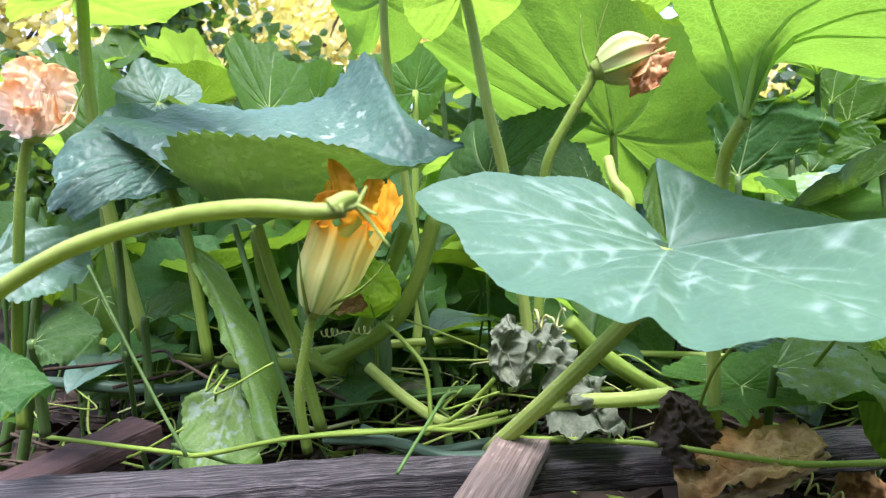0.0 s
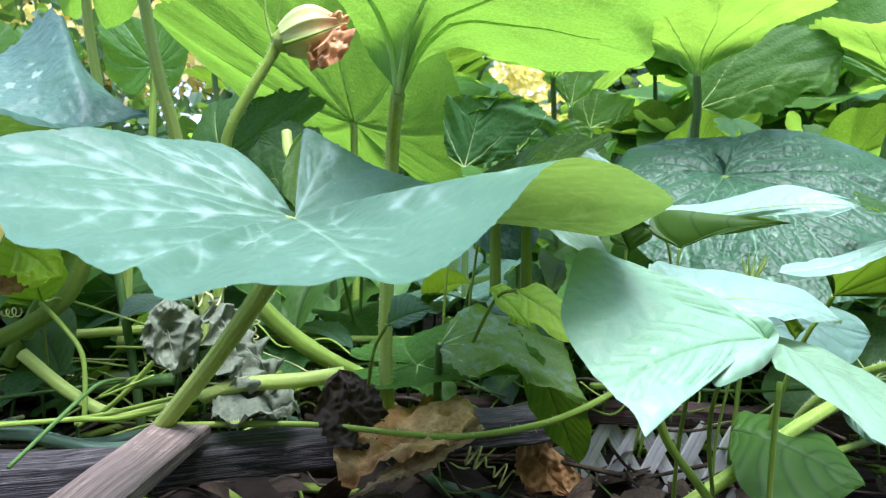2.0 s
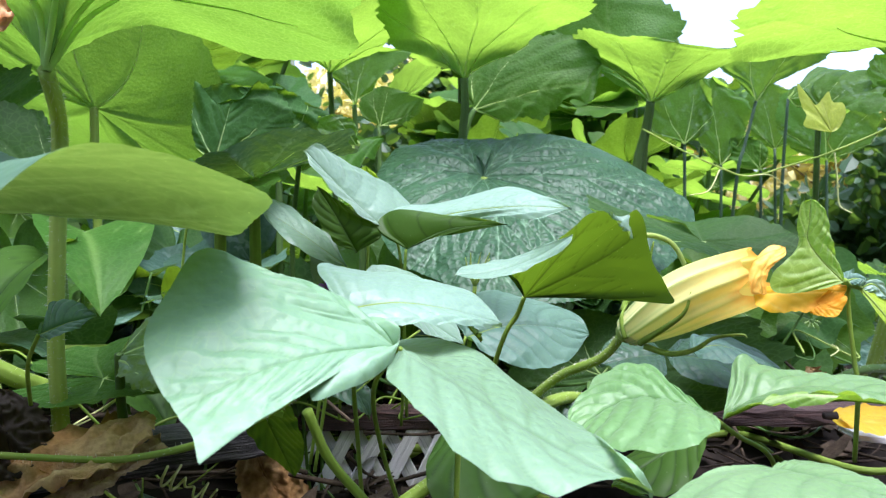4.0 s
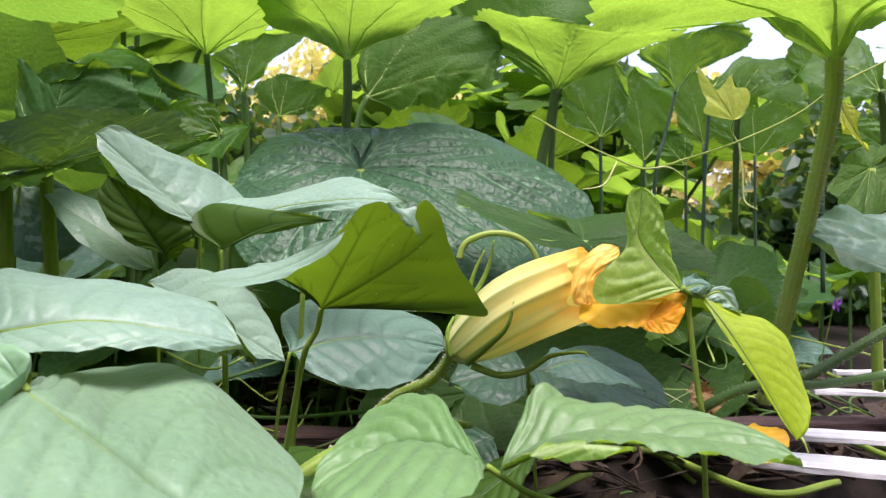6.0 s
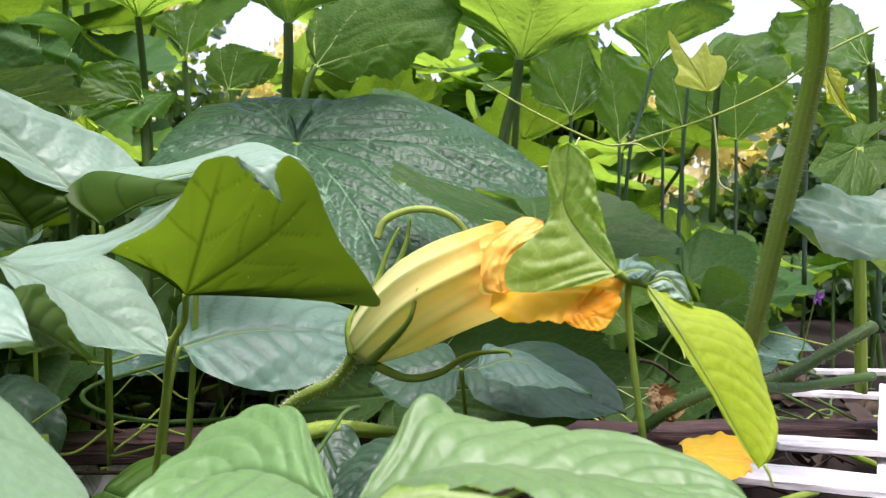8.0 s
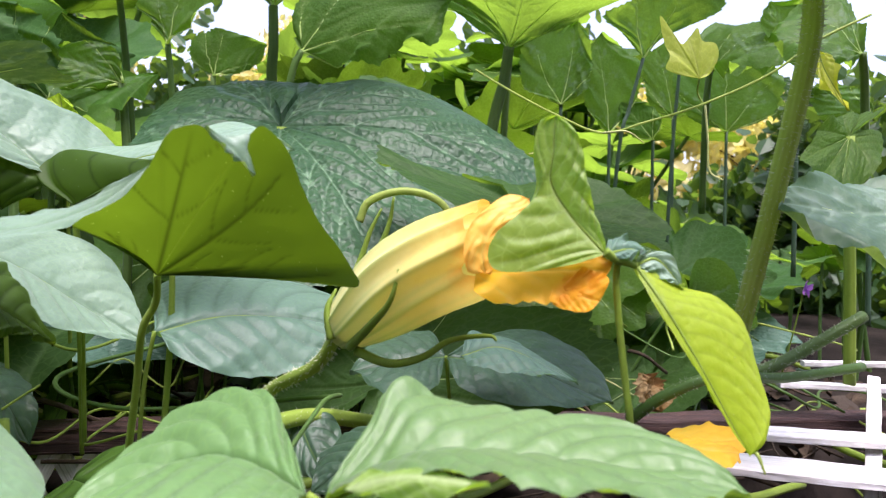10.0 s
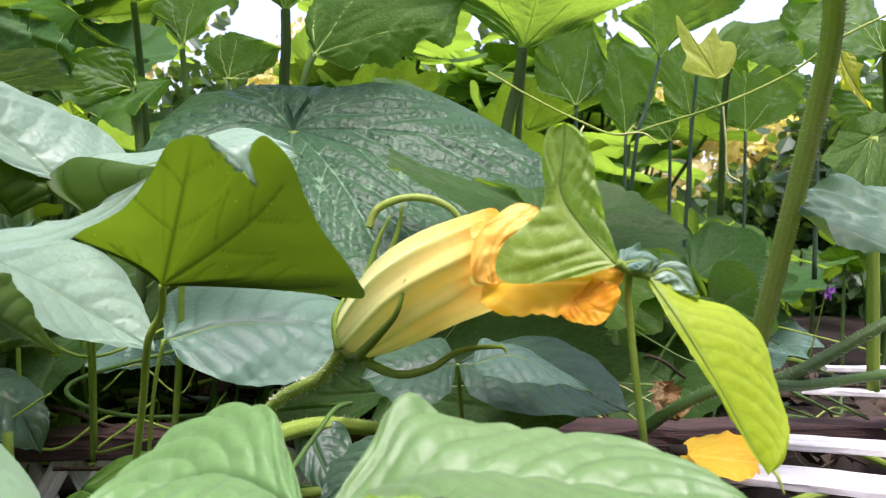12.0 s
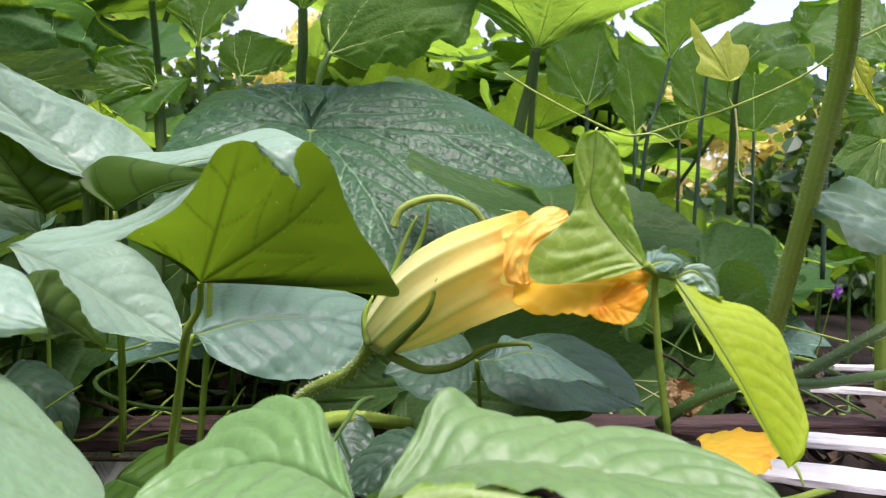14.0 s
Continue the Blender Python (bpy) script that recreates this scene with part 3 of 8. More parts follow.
def bean_blade(sheet, seed=0, heart=0.12, wide_at=0.34, point=0.9, wave=0.0012, relief=0.0009, nu=46, nv=41, rows=8, curl=0.0):
    """An egg- or heart-shaped leaflet with a midrib, side veins in pairs and a pointed tip."""
    rng = np.random.RandomState(seed)
    t = np.linspace(0.0, 1.0, nu)
    a = wide_at / (1 - wide_at) * point
    w = (t ** a) * (1 - t) ** point
    w = w / w.max()
    w = np.maximum(w, 0.02 * (1 - t))
    s = np.linspace(-1, 1, nv)
    S, T = np.meshgrid(s, t)
    wob = 1 + 0.02 * np.interp(T, np.linspace(0, 1, 12), rng.randn(12)) * np.sign(S)
    v = (S * w[:, None] * wob).ravel()
    u = (T - heart * np.abs(S) ** 1.3 * (1 - T) ** 1.5 * np.minimum(1, w[:, None] * 1.5)).ravel()
    S, T = S.ravel(), T.ravel()
    mid = np.exp(-(v / (0.022 * (1.3 - T))) ** 2)
    c = (u - 0.42 * np.abs(v) ** 1.2) * rows
    side = np.exp(-(((c - np.round(c)) / rows) / 0.011) ** 2) * (np.abs(S) < 0.95) * (np.abs(v) > 0.02)
    vein = np.maximum(mid, 0.6 * side)
    p = sheet.at(u, v)
    ripple = np.interp(T * 10 + S, np.linspace(-1, 11, 24), rng.randn(24)) * np.abs(S) ** 2
    p = p + np.outer(wave * ripple + relief * (np.abs(np.sin(math.pi * c)) ** 0.7 * np.minimum(1, np.abs(v) * 6) - mid) + curl * np.abs(S) ** 4, sheet.n)
    return p, grid_faces(nu, nv, flip=not sheet.flip), {"vein": vein}, np.stack([u * sheet.long + seed * 0.41, v * sheet.wide], 1)


def even(pts, n, per=10):
    """n points at even steps along a smooth curve."""
    q = smooth_line(pts, per)
    d = np.concatenate([[0], np.cumsum(np.linalg.norm(np.diff(q, axis=0), axis=1))])
    t = np.linspace(0, d[-1], n)
    return np.stack([np.interp(t, d, q[:, k]) for k in range(3)], 1)


def loft(mid, left, right, seed=0, nu=90, nv=61, bulge=0.05, wave=0.0015, relief=0.0012, veins="side", rows=7, teeth=0.0, crumple=0.0, cells=60.0, thin=1.0, sub=0.65, lobe=0.0, puff=0.10):
    """A leaf drawn by its midrib and its two margins, which all run from the stalk to the tip. veins: in pairs along the midrib
    ("side") or fanning out from the stalk ("palm")."""
    rng = np.random.RandomState(seed)
    base, tip = V(mid[0]), V(mid[-1])
    M = even(mid, nu)
    edges = [even([base] + [V(q) for q in e] + [tip], nu) for e in (left, right)]
    if lobe:
        for e in edges:
            swell = lobe * np.interp(np.linspace(0, 1, nu), np.linspace(0, 1, 15), np.append(rng.randn(14), 0)) * np.sin(np.linspace(0, math.pi, nu)) ** 0.5
            e += (e - M) * swell[:, None]
    k = nv // 2
    a = np.linspace(0, 1, k + 1)
    n = np.cross((edges[0] - M).sum(0), (tip - base)) - np.cross((edges[1] - M).sum(0), (tip - base))
    n /= np.linalg.norm(n) + 1e-12
    if n[2] < 0:
        n = -n
    rows_p, S, A, LAT = [], [], [], []
    t = np.linspace(0, 1, nu)
    for i in range(nu):
        line, ss = [], []
        for side, e in ((-1, edges[0]), (1, edges[1])):
            off = e[i] - M[i]
            w = np.linalg.norm(off)
            tooth = 1 + teeth * (((i * 37 + (3 if side > 0 else 0)) % 4) / 3.0 - 0.5) * (0.05 < t[i] < 0.97)
            seq = [M[i] + off * q * (1 if q < 0.99 else tooth) + n * bulge * w * 4 * q * (1 - q) for q in a]
            line.append(seq[::-1] if side < 0 else seq[1:])
            ss.append((side * a)[::-1] if side < 0 else a[1:] * side)
        rows_p += line[0] + line[1]
        S.append(np.concatenate(ss))
    nvv = 2 * k + 1
    p, S = np.array(rows_p), np.concatenate(S)
    T = np.repeat(t, nvv)
    lat = np.linalg.norm(p - np.repeat(M, nvv, axis=0), axis=1)
    ax = tip - base
    ln = np.linalg.norm(ax)
    ax = ax / ln
    across = np.cross(n, ax)
    u, v = (p - base) @ ax, (p - base) @ across
    attrs = {}
    if veins == "side":
        midv = np.exp(-(lat / (0.0014 * (0.4 + 0.6 * thin) * (1.4 - T))) ** 2)
        c = (T - 0.30 * np.abs(S) ** 1.2) * rows + 0.15 * (S > 0) + 0.25 * np.interp(T, np.linspace(0, 1, 6), rng.randn(6)) * np.abs(S)
        sidev = np.exp(-((c - np.round(c)) / (0.085 * thin)) ** 2) * (np.abs(S) < 0.93)
        attrs["vein"] = np.maximum(midv, 0.7 * sidev)
        lift = relief * (np.abs(np.sin(math.pi * c)) ** 0.7 * np.minimum(1, lat * 120) - midv)
        attrs["zone"] = attrs["vein"] * 0.3
    else:
        r, th = np.hypot(u, v), np.arctan2(v, u)
        ends = []
        for a in rib_angles(seed):
            near = np.abs((th - a + math.pi) % (2 * math.pi) - math.pi) < 0.15
            if near.any():
                ends.append((a, 0.96 * r[near].max()))
        grain = ln / nu
        lines, joints = vein_lines(ends, seed, thick=max(0.0016 * thin, 0.8 * grain))
        vein, dist, fork = vein_field(u, v, lines, joints)
        attrs["vein"] = np.where(vein > 0.75, vein, vein * sub / 0.65)
        attrs["zone"] = np.maximum(fork, 0.5 * np.exp(-(dist / 0.004) ** 2))
        lift = -relief * attrs["vein"] + np.minimum(dist, 0.014) * puff
    ripple = np.interp(T * 7 + S * 3, np.linspace(-4, 11, 26), rng.randn(26)) * np.abs(S) ** 2
    move = lift + wave * ripple
    if crumple:
        move = move + crumple * np.array([1.0 - 2.5 * abs(noise.noise(Vector(q * cells) + Vector((seed, 0, 0)))) - 1.0 * abs(noise.noise(Vector(q * cells * 2.3))) for q in p])
    p = p + np.outer(move, n)
    flip = np.dot(np.cross(p[nvv + k] - p[k], p[k + 1] - p[k]), n) > 0
    return p, grid_faces(nu, nvv, flip=bool(flip)), attrs, np.stack([u + seed * 0.41, v], 1)


def loft_ribs(geo, mid, seed, thick):
    """Raised ribs under a leaf that was drawn by its margins."""
    p, _, _, uv = geo
    u, v = uv[:, 0] - seed * 0.41, uv[:, 1]
    size = np.mean(np.sqrt(u ** 2 + v ** 2)) * 1.5
    geos = []
    for k, a in enumerate(rib_angles(seed)[:5]):
        line = []
        for q in np.linspace(0.02, 0.85, 9):
            w = a + 0.10 * math.sin(seed * 1.7 + a * 3) * q * q - 0.06 * a * q * q
            d = (u - q * size * math.cos(w)) ** 2 + (v - q * size * math.sin(w)) ** 2
            k = int(np.argmin(d))
            if d[k] > (0.06 * size) ** 2:
                break
            line.append(p[k] - V((0, 0, thick * 0.5)))
        if len(line) > 3:
            geos.append(tube([V(mid[0])] + line[:3], thick, thick * 0.45, sides=8, per=4))
            geos.append(tube(line[2:], thick * 0.45, thick * 0.08, sides=6, per=4))
    return join(geos)


def fan(base, margin, ends, seed=0, rings=34, turns=220, bulge=0.01, puff=0.05, relief=0.0003, wave=0.0, thick=0.0012, forks=(0.4, 0.68), tooth=0.0):
    """A leaf drawn by its stalk end and its margin, which runs once round; ends: shares of the way round at which the ribs arrive."""
    b = V(base)
    M = even([b] + [V(q) for q in margin] + [b], turns, per=6)
    if tooth:
        jag = np.random.RandomState(seed + 7).rand(turns) * tooth * (0.4 + 0.6 * (np.arange(turns) % 4 == 0))
        M = M + (M - b) / (np.linalg.norm(M - b, axis=1)[:, None] + 0.01) * jag[:, None]
    n = np.zeros(3)
    for i in range(turns - 1):
        n += np.cross(M[i] - b, M[i + 1] - b)
    n /= np.linalg.norm(n)
    if n[2] < 0:
        n = -n
    far = M[np.argmax(np.linalg.norm(M - b, axis=1))] - b
    ex = far - n * (far @ n)
    ex /= np.linalg.norm(ex)
    ey = np.cross(n, ex)
    rho = np.linspace(0, 1, rings) ** 0.8
    p = (b + rho[:, None, None] * (M - b)[None]).reshape(-1, 3)
    R = np.repeat(rho, turns)
    u, v = (p - b) @ ex, (p - b) @ ey
    goals = []
    for e in ends:
        q = M[int(e * (turns - 1))] - b
        goals.append((math.atan2(q @ ey, q @ ex), 0.97 * math.hypot(q @ ex, q @ ey)))
    lines, joints = vein_lines(goals, seed, forks=forks, spread=0.7, thick=thick)
    vein, dist, fork = vein_field(u, v, lines, joints)
    rng = np.random.RandomState(seed)
    ripple = np.interp(np.tile(np.linspace(0, 1, turns), rings), np.linspace(0, 1, 20), rng.randn(20)) * R ** 3
    p = p + np.outer(bulge * 4 * R * (1 - R) + np.minimum(dist, 0.012) * puff - relief * vein + wave * ripple, n)
    return p, grid_faces(rings, turns), {"vein": vein, "zone": fork}, np.stack([u + seed * 0.41, v], 1)


def drawn_leaf(mid, left, right, material, label, name="bean_leaf", stalk=None, stalk_r=0.0016, stem_mat=None, hair=0, group="bean leaves", ribs=0.0, **shape):
    """A leaf whose midrib and margins are drawn, with its stalk."""
    ob = thing(name, tuple(mid[0]), label, "leaf", group)
    geo = loft(mid, left, right, **shape)
    blade = part("blade", geo, material, ob)
    if ribs:
        part("ribs", loft_ribs(geo, mid, shape.get("seed", 0), ribs), RIB, blade)
    if shape.get("veins", "side") == "side":
        half = shape.get("nv", 61) // 2
        spine = geo[0][half::2 * half + 1][1:-4:6]
        dark = material in (BEAN_DARK, BEAN_SHADE)
        part("midrib", tube(spine, 0.0008, 0.0002, sides=6, per=2), STEM_DARK if dark else STEM, blade, "fine raised midrib")
    if stalk:
        line = [V(mid[0])] + [V(q) for q in stalk]
        ridged = 11 if stalk_r > 0.0065 else 7 if stalk_r > 0.004 else 0
        st = part("stalk", tube(line, stalk_r * 0.85, stalk_r, sides=10, ridges=ridged), stem_mat or STEM, ob, "green leaf stalk")
        if hair:
            part("bristles", bristles(line, stalk_r * 0.85, stalk_r, hair, seed=hair, length=max(0.0025, stalk_r * 0.5)), HAIR, st, "short pale bristles")
    return ob


def squash_leaf(base, tip, left, right, material, label, stalk=None, stalk_r=0.006, uw=0.1, arch=0.0, fold=1.6, pins=(), ribs=True,
                hair=0, stem_mat=None, group="squash leaves", **shape):
    """One squash leaf: blade with ribs, and the ribbed stalk on which it stands."""
    ob = thing("squash_leaf", tuple(base), label, "leaf", group)
    sh = Sheet(base, tip, left, right, uw, arch, fold, pins)
    blade = part("blade", squash_blade(sh, **shape), material, ob)
    if ribs:
        part("ribs", squash_ribs(sh, thick=min(0.0017, sh.long * 0.010), seed=shape.get("seed", 0)), RIB, blade)
    if stalk:
        line = [V(base) - sh.n * 0.002] + [V(q) for q in stalk]
        st = part("stalk", tube(line, stalk_r * 0.85, stalk_r, sides=12, ridges=7), stem_mat or STEM, ob, "ribbed hairy leaf stalk")
        if hair:
            part("bristles", bristles(line, stalk_r * 0.85, stalk_r, hair, seed=hair, length=max(0.0025, stalk_r * 0.5)), HAIR, st, "short pale bristles")
    return ob


def bean_leaf(base, tip, left, right, material, label, stalk=None, stalk_r=0.0016, uw=0.34, arch=0.0, fold=1.4, pins=(),
              stem_mat=None, group="bean leaves", **shape):
    ob = thing("bean_leaf", tuple(base), label, "leaf", group)
    sh = Sheet(base, tip, left, right, uw, arch, fold, pins)
    shape.setdefault("wide_at", max(0.12, uw))
    part("blade", bean_blade(sh, **shape), material, ob)
    if stalk:
        part("stalk", tube([V(base)] + [V(q) for q in stalk], stalk_r * 0.8, stalk_r, sides=8), stem_mat or STEM, ob, "thin green stalk")
    return ob


def vine(pts, r0, r1, material, label, ridges=6, hair=0, name="vine", knobs=0.03):
    ob = thing(name, tuple(pts[0]), label, "vine" if name == "vine" else "stem", "vines and stems")
    st = part("stem", tube(pts, r0, r1, sides=12, ridges=ridges, knobs=knobs, seed=len(label)), material, ob)
    if hair:
        part("bristles", bristles(pts, r0, r1, hair, seed=hair), HAIR, st, "short pale bristles")
    return ob


# ---------------------------------------------------------------- ground and frame
def soil_sheet():
    """The garden ground out to the horizon, with the raised bed's soil as a swell in it."""
    n = 90
    q = np.linspace(-1, 1, n)
    xs = 0.6 + np.sign(q) * (np.abs(q) * 2.2 + np.abs(q) ** 9 * 900)
    ys = 1.2 + np.sign(q) * (np.abs(q) * 2.2 + np.abs(q) ** 9 * 900)
    verts = []
    for y in ys:
        for x in xs:
            z = 0.31 * min(1, max(0, (y - 0.62) / 0.12)) * min(1, max(0, (5.0 - y) / 1.0)) + 0.02 * noise.noise((x * 6, y * 6, 0)) if abs(x) < 8 and y < 8 else 0.0
            verts.append((x, y, z))
    return np.array(verts), grid_faces(n, n), None, None


single("ground", soil_sheet(), SOIL, (0, 0, 0), "dark garden soil with a raised bed", "ground", kind="structure")


def board(name, a, b, width, thick, material, label, category="board", worn=0.003, seed=0, roll=0.0, parent=None):
    """A worn wooden board from a to b, its grain along it."""
    a, b = V(a), V(b)
    ax = b - a
    ln = np.linalg.norm(ax)
    x = ax / ln
    y = np.cross((0, 0, 1), x)
    y /= np.linalg.norm(y)
    z = np.cross(x, y)
    y, z = y * math.cos(roll) + z * math.sin(roll), z * math.cos(roll) - y * math.sin(roll)
    n, ring = 40, []
    hw, ht, c = width / 2, thick / 2, min(width, thick) * 0.12
    prof = [(-hw + c, -ht), (0, -ht), (hw - c, -ht), (hw, -ht + c), (hw, 0), (hw, ht - c), (hw - c, ht), (0, ht), (-hw + c, ht), (-hw, ht - c), (-hw, 0), (-hw, -ht + c)]
    for i in range(n):
        s = ln * i / (n - 1)
        for k, (py, pz) in enumerate(prof):
            w = worn * noise.noise((s * 25, k * 0.7, seed)) + worn * 0.5 * noise.noise((s * 90, k * 1.3, seed + 5))
            ring.append((s + (0.004 * noise.noise((k * 1.1, seed, 2)) if i in (0, n - 1) else 0), py + w, pz + w))
    m = len(prof)
    faces = grid_faces(n, m, wrap=True) + [tuple(range(m))[::-1], tuple(range((n - 1) * m, n * m))]
    me = mesh_of(name, ring, faces, material, smooth=False)
    ob = new(name, me)
    mat = Matrix(((x[0], y[0], z[0], a[0]), (x[1], y[1], z[1], a[1]), (x[2], y[2], z[2], a[2]), (0, 0, 0, 1)))
    if parent is None:
        ob.matrix_world = mat
        tagged(ob, label, category)
    else:
        ob.parent = parent
        ob.matrix_world = Matrix.Translation(-parent.location) @ mat
        if label:
            ob["label"] = label
    return ob


board("batten", (-0.386, 0.532, 0.399), (0.416, 0.710, 0.398), 0.05, 0.026, WOOD_GREY, "weathered grey wooden batten along the bed", worn=0.003, seed=3)
board("stake", (0.071, 0.630, 0.424), (0.015, 0.447, 0.412), 0.046, 0.012, WOOD_BROWN, "light brown wooden stake laid over the batten", worn=0.001, seed=5)
board("old_board", (-0.302, 0.736, 0.397), (-0.387, 0.591, 0.374), 0.05, 0.02, WOOD_RED, "reddish brown old board in the litter", worn=0.002, seed=7)
board("rail", (0.176, 0.887, 0.375), (1.527, 0.519, 0.394), 0.03, 0.022, WOOD_RED, "reddish brown wooden rail behind the vines", worn=0.003, seed=9)

# white lattice under and in front of the rail
lattice = thing("lattice", (1.033, 0.495, 0.406), "white painted wooden lattice leaning in the bed", "lattice")
for k, (p, q, w) in enumerate((
        ((0.941, 0.518, 0.413), (1.144, 0.418, 0.402), 0.04), ((1.042, 0.536, 0.418), (1.212, 0.452, 0.416), 0.028),
        ((1.164, 0.611, 0.434), (1.348, 0.520, 0.437), 0.012), ((1.261, 0.653, 0.441), (1.439, 0.565, 0.450), 0.010),
        ((1.274, 0.579, 0.441), (1.051, 0.441, 0.388), 0.012))):
    board("slat", p, q, w, 0.006, WHITE, "", parent=lattice, worn=0.0006, seed=20 + k)
screen = thing("lattice", (0.564, 0.748, 0.327), "white lattice panel upright below the rail", "lattice")
board("slat", (0.476, 0.803, 0.368), (0.413, 0.818, 0.226), 0.016, 0.005, WHITE, "", parent=screen, worn=0.0005, seed=46, roll=1.57)
board("slat", (0.510, 0.791, 0.370), (0.447, 0.806, 0.228), 0.016, 0.005, WHITE, "", parent=screen, worn=0.0005, seed=48, roll=1.57)
board("slat", (0.544, 0.779, 0.372), (0.481, 0.794, 0.230), 0.016, 0.005, WHITE, "", parent=screen, worn=0.0005, seed=50, roll=1.57)
board("slat", (0.479, 0.810, 0.366), (0.552, 0.777, 0.230), 0.016, 0.005, WHITE, "", parent=screen, worn=0.0005, seed=51, roll=1.57)
board("slat", (0.578, 0.767, 0.374), (0.515, 0.782, 0.232), 0.016, 0.005, WHITE, "", parent=screen, worn=0.0005, seed=52, roll=1.57)
board("slat", (0.513, 0.798, 0.368), (0.586, 0.765, 0.232), 0.016, 0.005, WHITE, "", parent=screen, worn=0.0005, seed=53, roll=1.57)
board("slat", (0.612, 0.755, 0.376), (0.549, 0.770, 0.234), 0.016, 0.005, WHITE, "", parent=screen, worn=0.0005, seed=54, roll=1.57)
board("slat", (0.547, 0.786, 0.370), (0.621, 0.753, 0.234), 0.016, 0.005, WHITE, "", parent=screen, worn=0.0005, seed=55, roll=1.57)
board("slat", (0.646, 0.743, 0.378), (0.583, 0.758, 0.236), 0.016, 0.005, WHITE, "", parent=screen, worn=0.0005, seed=56, roll=1.57)
board("slat", (0.581, 0.774, 0.372), (0.655, 0.741, 0.236), 0.016, 0.005, WHITE, "", parent=screen, worn=0.0005, seed=57, roll=1.57)
board("slat", (0.680, 0.731, 0.380), (0.617, 0.746, 0.237), 0.016, 0.005, WHITE, "", parent=screen, worn=0.0005, seed=58, roll=1.57)
board("slat", (0.616, 0.762, 0.374), (0.689, 0.729, 0.238), 0.016, 0.005, WHITE, "", parent=screen, worn=0.0005, seed=59, roll=1.57)
board("slat", (0.714, 0.720, 0.382), (0.651, 0.734, 0.239), 0.016, 0.005, WHITE, "", parent=screen, worn=0.0005, seed=60, roll=1.57)
board("slat", (0.650, 0.750, 0.376), (0.724, 0.717, 0.240), 0.016, 0.005, WHITE, "", parent=screen, worn=0.0005, seed=61, roll=1.57)
board("slat", (0.684, 0.738, 0.378), (0.758, 0.705, 0.242), 0.016, 0.005, WHITE, "", parent=screen, worn=0.0005, seed=63, roll=1.57)


# ---------------------------------------------------------------- flowers
def corolla(foot, mouth, r_foot, r_belly, r_mouth, seed=0, lobes=5, ragged=0.012, bend=(0, 0, 0), twist=0.0, squash=1.0, nu=56, nv=150, lip=0.0, close=0.0):
    """A squash blossom's tube: five ribbed petals grown together, with a ragged lip."""
    rng = np.random.RandomState(seed)
    a, b = V(foot), V(mouth)
    line = smooth_line([a, (a + b) / 2 + V(bend), b], nu // 2)
    n = len(line)
    tang = np.gradient(line, axis=0)
    tang /= np.linalg.norm(tang, axis=1)[:, None]
    side = np.cross(tang[0], (0.3, 0.9, 0.2))
    ang = np.linspace(0, 2 * math.pi, nv, endpoint=False)
    verts, along, vein = [], [], []
    jag = np.interp(ang, np.linspace(0, 2 * math.pi, 16), np.append(rng.randn(15), 0)[[*range(15), 0]])
    for i in range(n):
        t = i / (n - 1)
        side = side - tang[i] * (side @ tang[i])
        side /= np.linalg.norm(side)
        up = np.cross(tang[i], side)
        if t < 0.5:
            r = r_foot + (r_belly - r_foot) * math.sin(t / 0.5 * math.pi / 2)
        else:
            r = r_belly + (r_mouth - r_belly) * (1 - math.cos((t - 0.5) / 0.5 * math.pi / 2))
        r *= 1 - close * max(0, (t - 0.6) / 0.4) ** 2
        w = ang + twist * t
        rib = np.abs(np.cos(lobes * w / 1.0)) ** 14
        rib2 = np.abs(np.cos(lobes * w + 0.9)) ** 20
        rr = r * (1 + 0.05 * np.cos(2 * lobes * w) * min(1, 2 * t) + 0.05 * rib + (0.10 * t * t * np.cos(lobes * w + 1) + 0.06 * t ** 3 * jag) * max(0.2, 1 - 3 * close))
        rr = rr + lip * max(0, (t - 0.8) / 0.2) ** 2 * (1 + 0.5 * np.cos(lobes * w))
        push = np.outer((ragged * t ** 4) * (0.7 * jag + np.cos(lobes * w)), tang[i])
        verts.append(line[i] + np.outer(rr * np.cos(ang), side) + squash * np.outer(rr * np.sin(ang), up) + push)
        along.append(np.full(nv, t))
        vein.append(np.maximum(rib, 0.5 * rib2))
    return np.concatenate(verts), grid_faces(n, nv, wrap=True), {"along": np.concatenate(along), "vein": np.concatenate(vein)}, None


def petal_flap(base, tip, left, right, seed=0, uw=0.45, arch=0.0, fold=1.5, lo=0.7, crumple=0.003, point=0.5, pins=()):
    """A soft petal lobe, crumpled at its margin."""
    sh = Sheet(base, tip, left, right, uw, arch, fold, pins)
    p, f, a, uv = bean_blade(sh, seed=seed, heart=0.0, wide_at=uw, point=point, wave=crumple, relief=0.0006, nu=26, nv=25, rows=5)
    q = p * 160 + seed
    bump = np.array([noise.noise(Vector(x)) for x in q])
    p = p + np.outer(bump * crumple, sh.n)
    t = np.repeat(np.linspace(0, 1, 26), 25)
    return p, f, {"along": lo + (1 - lo) * t, "vein": a["vein"] * 0.3}, uv


def sepal(pts, r=0.0018):
    return tube(pts, r, r * 0.25, sides=8, per=6)


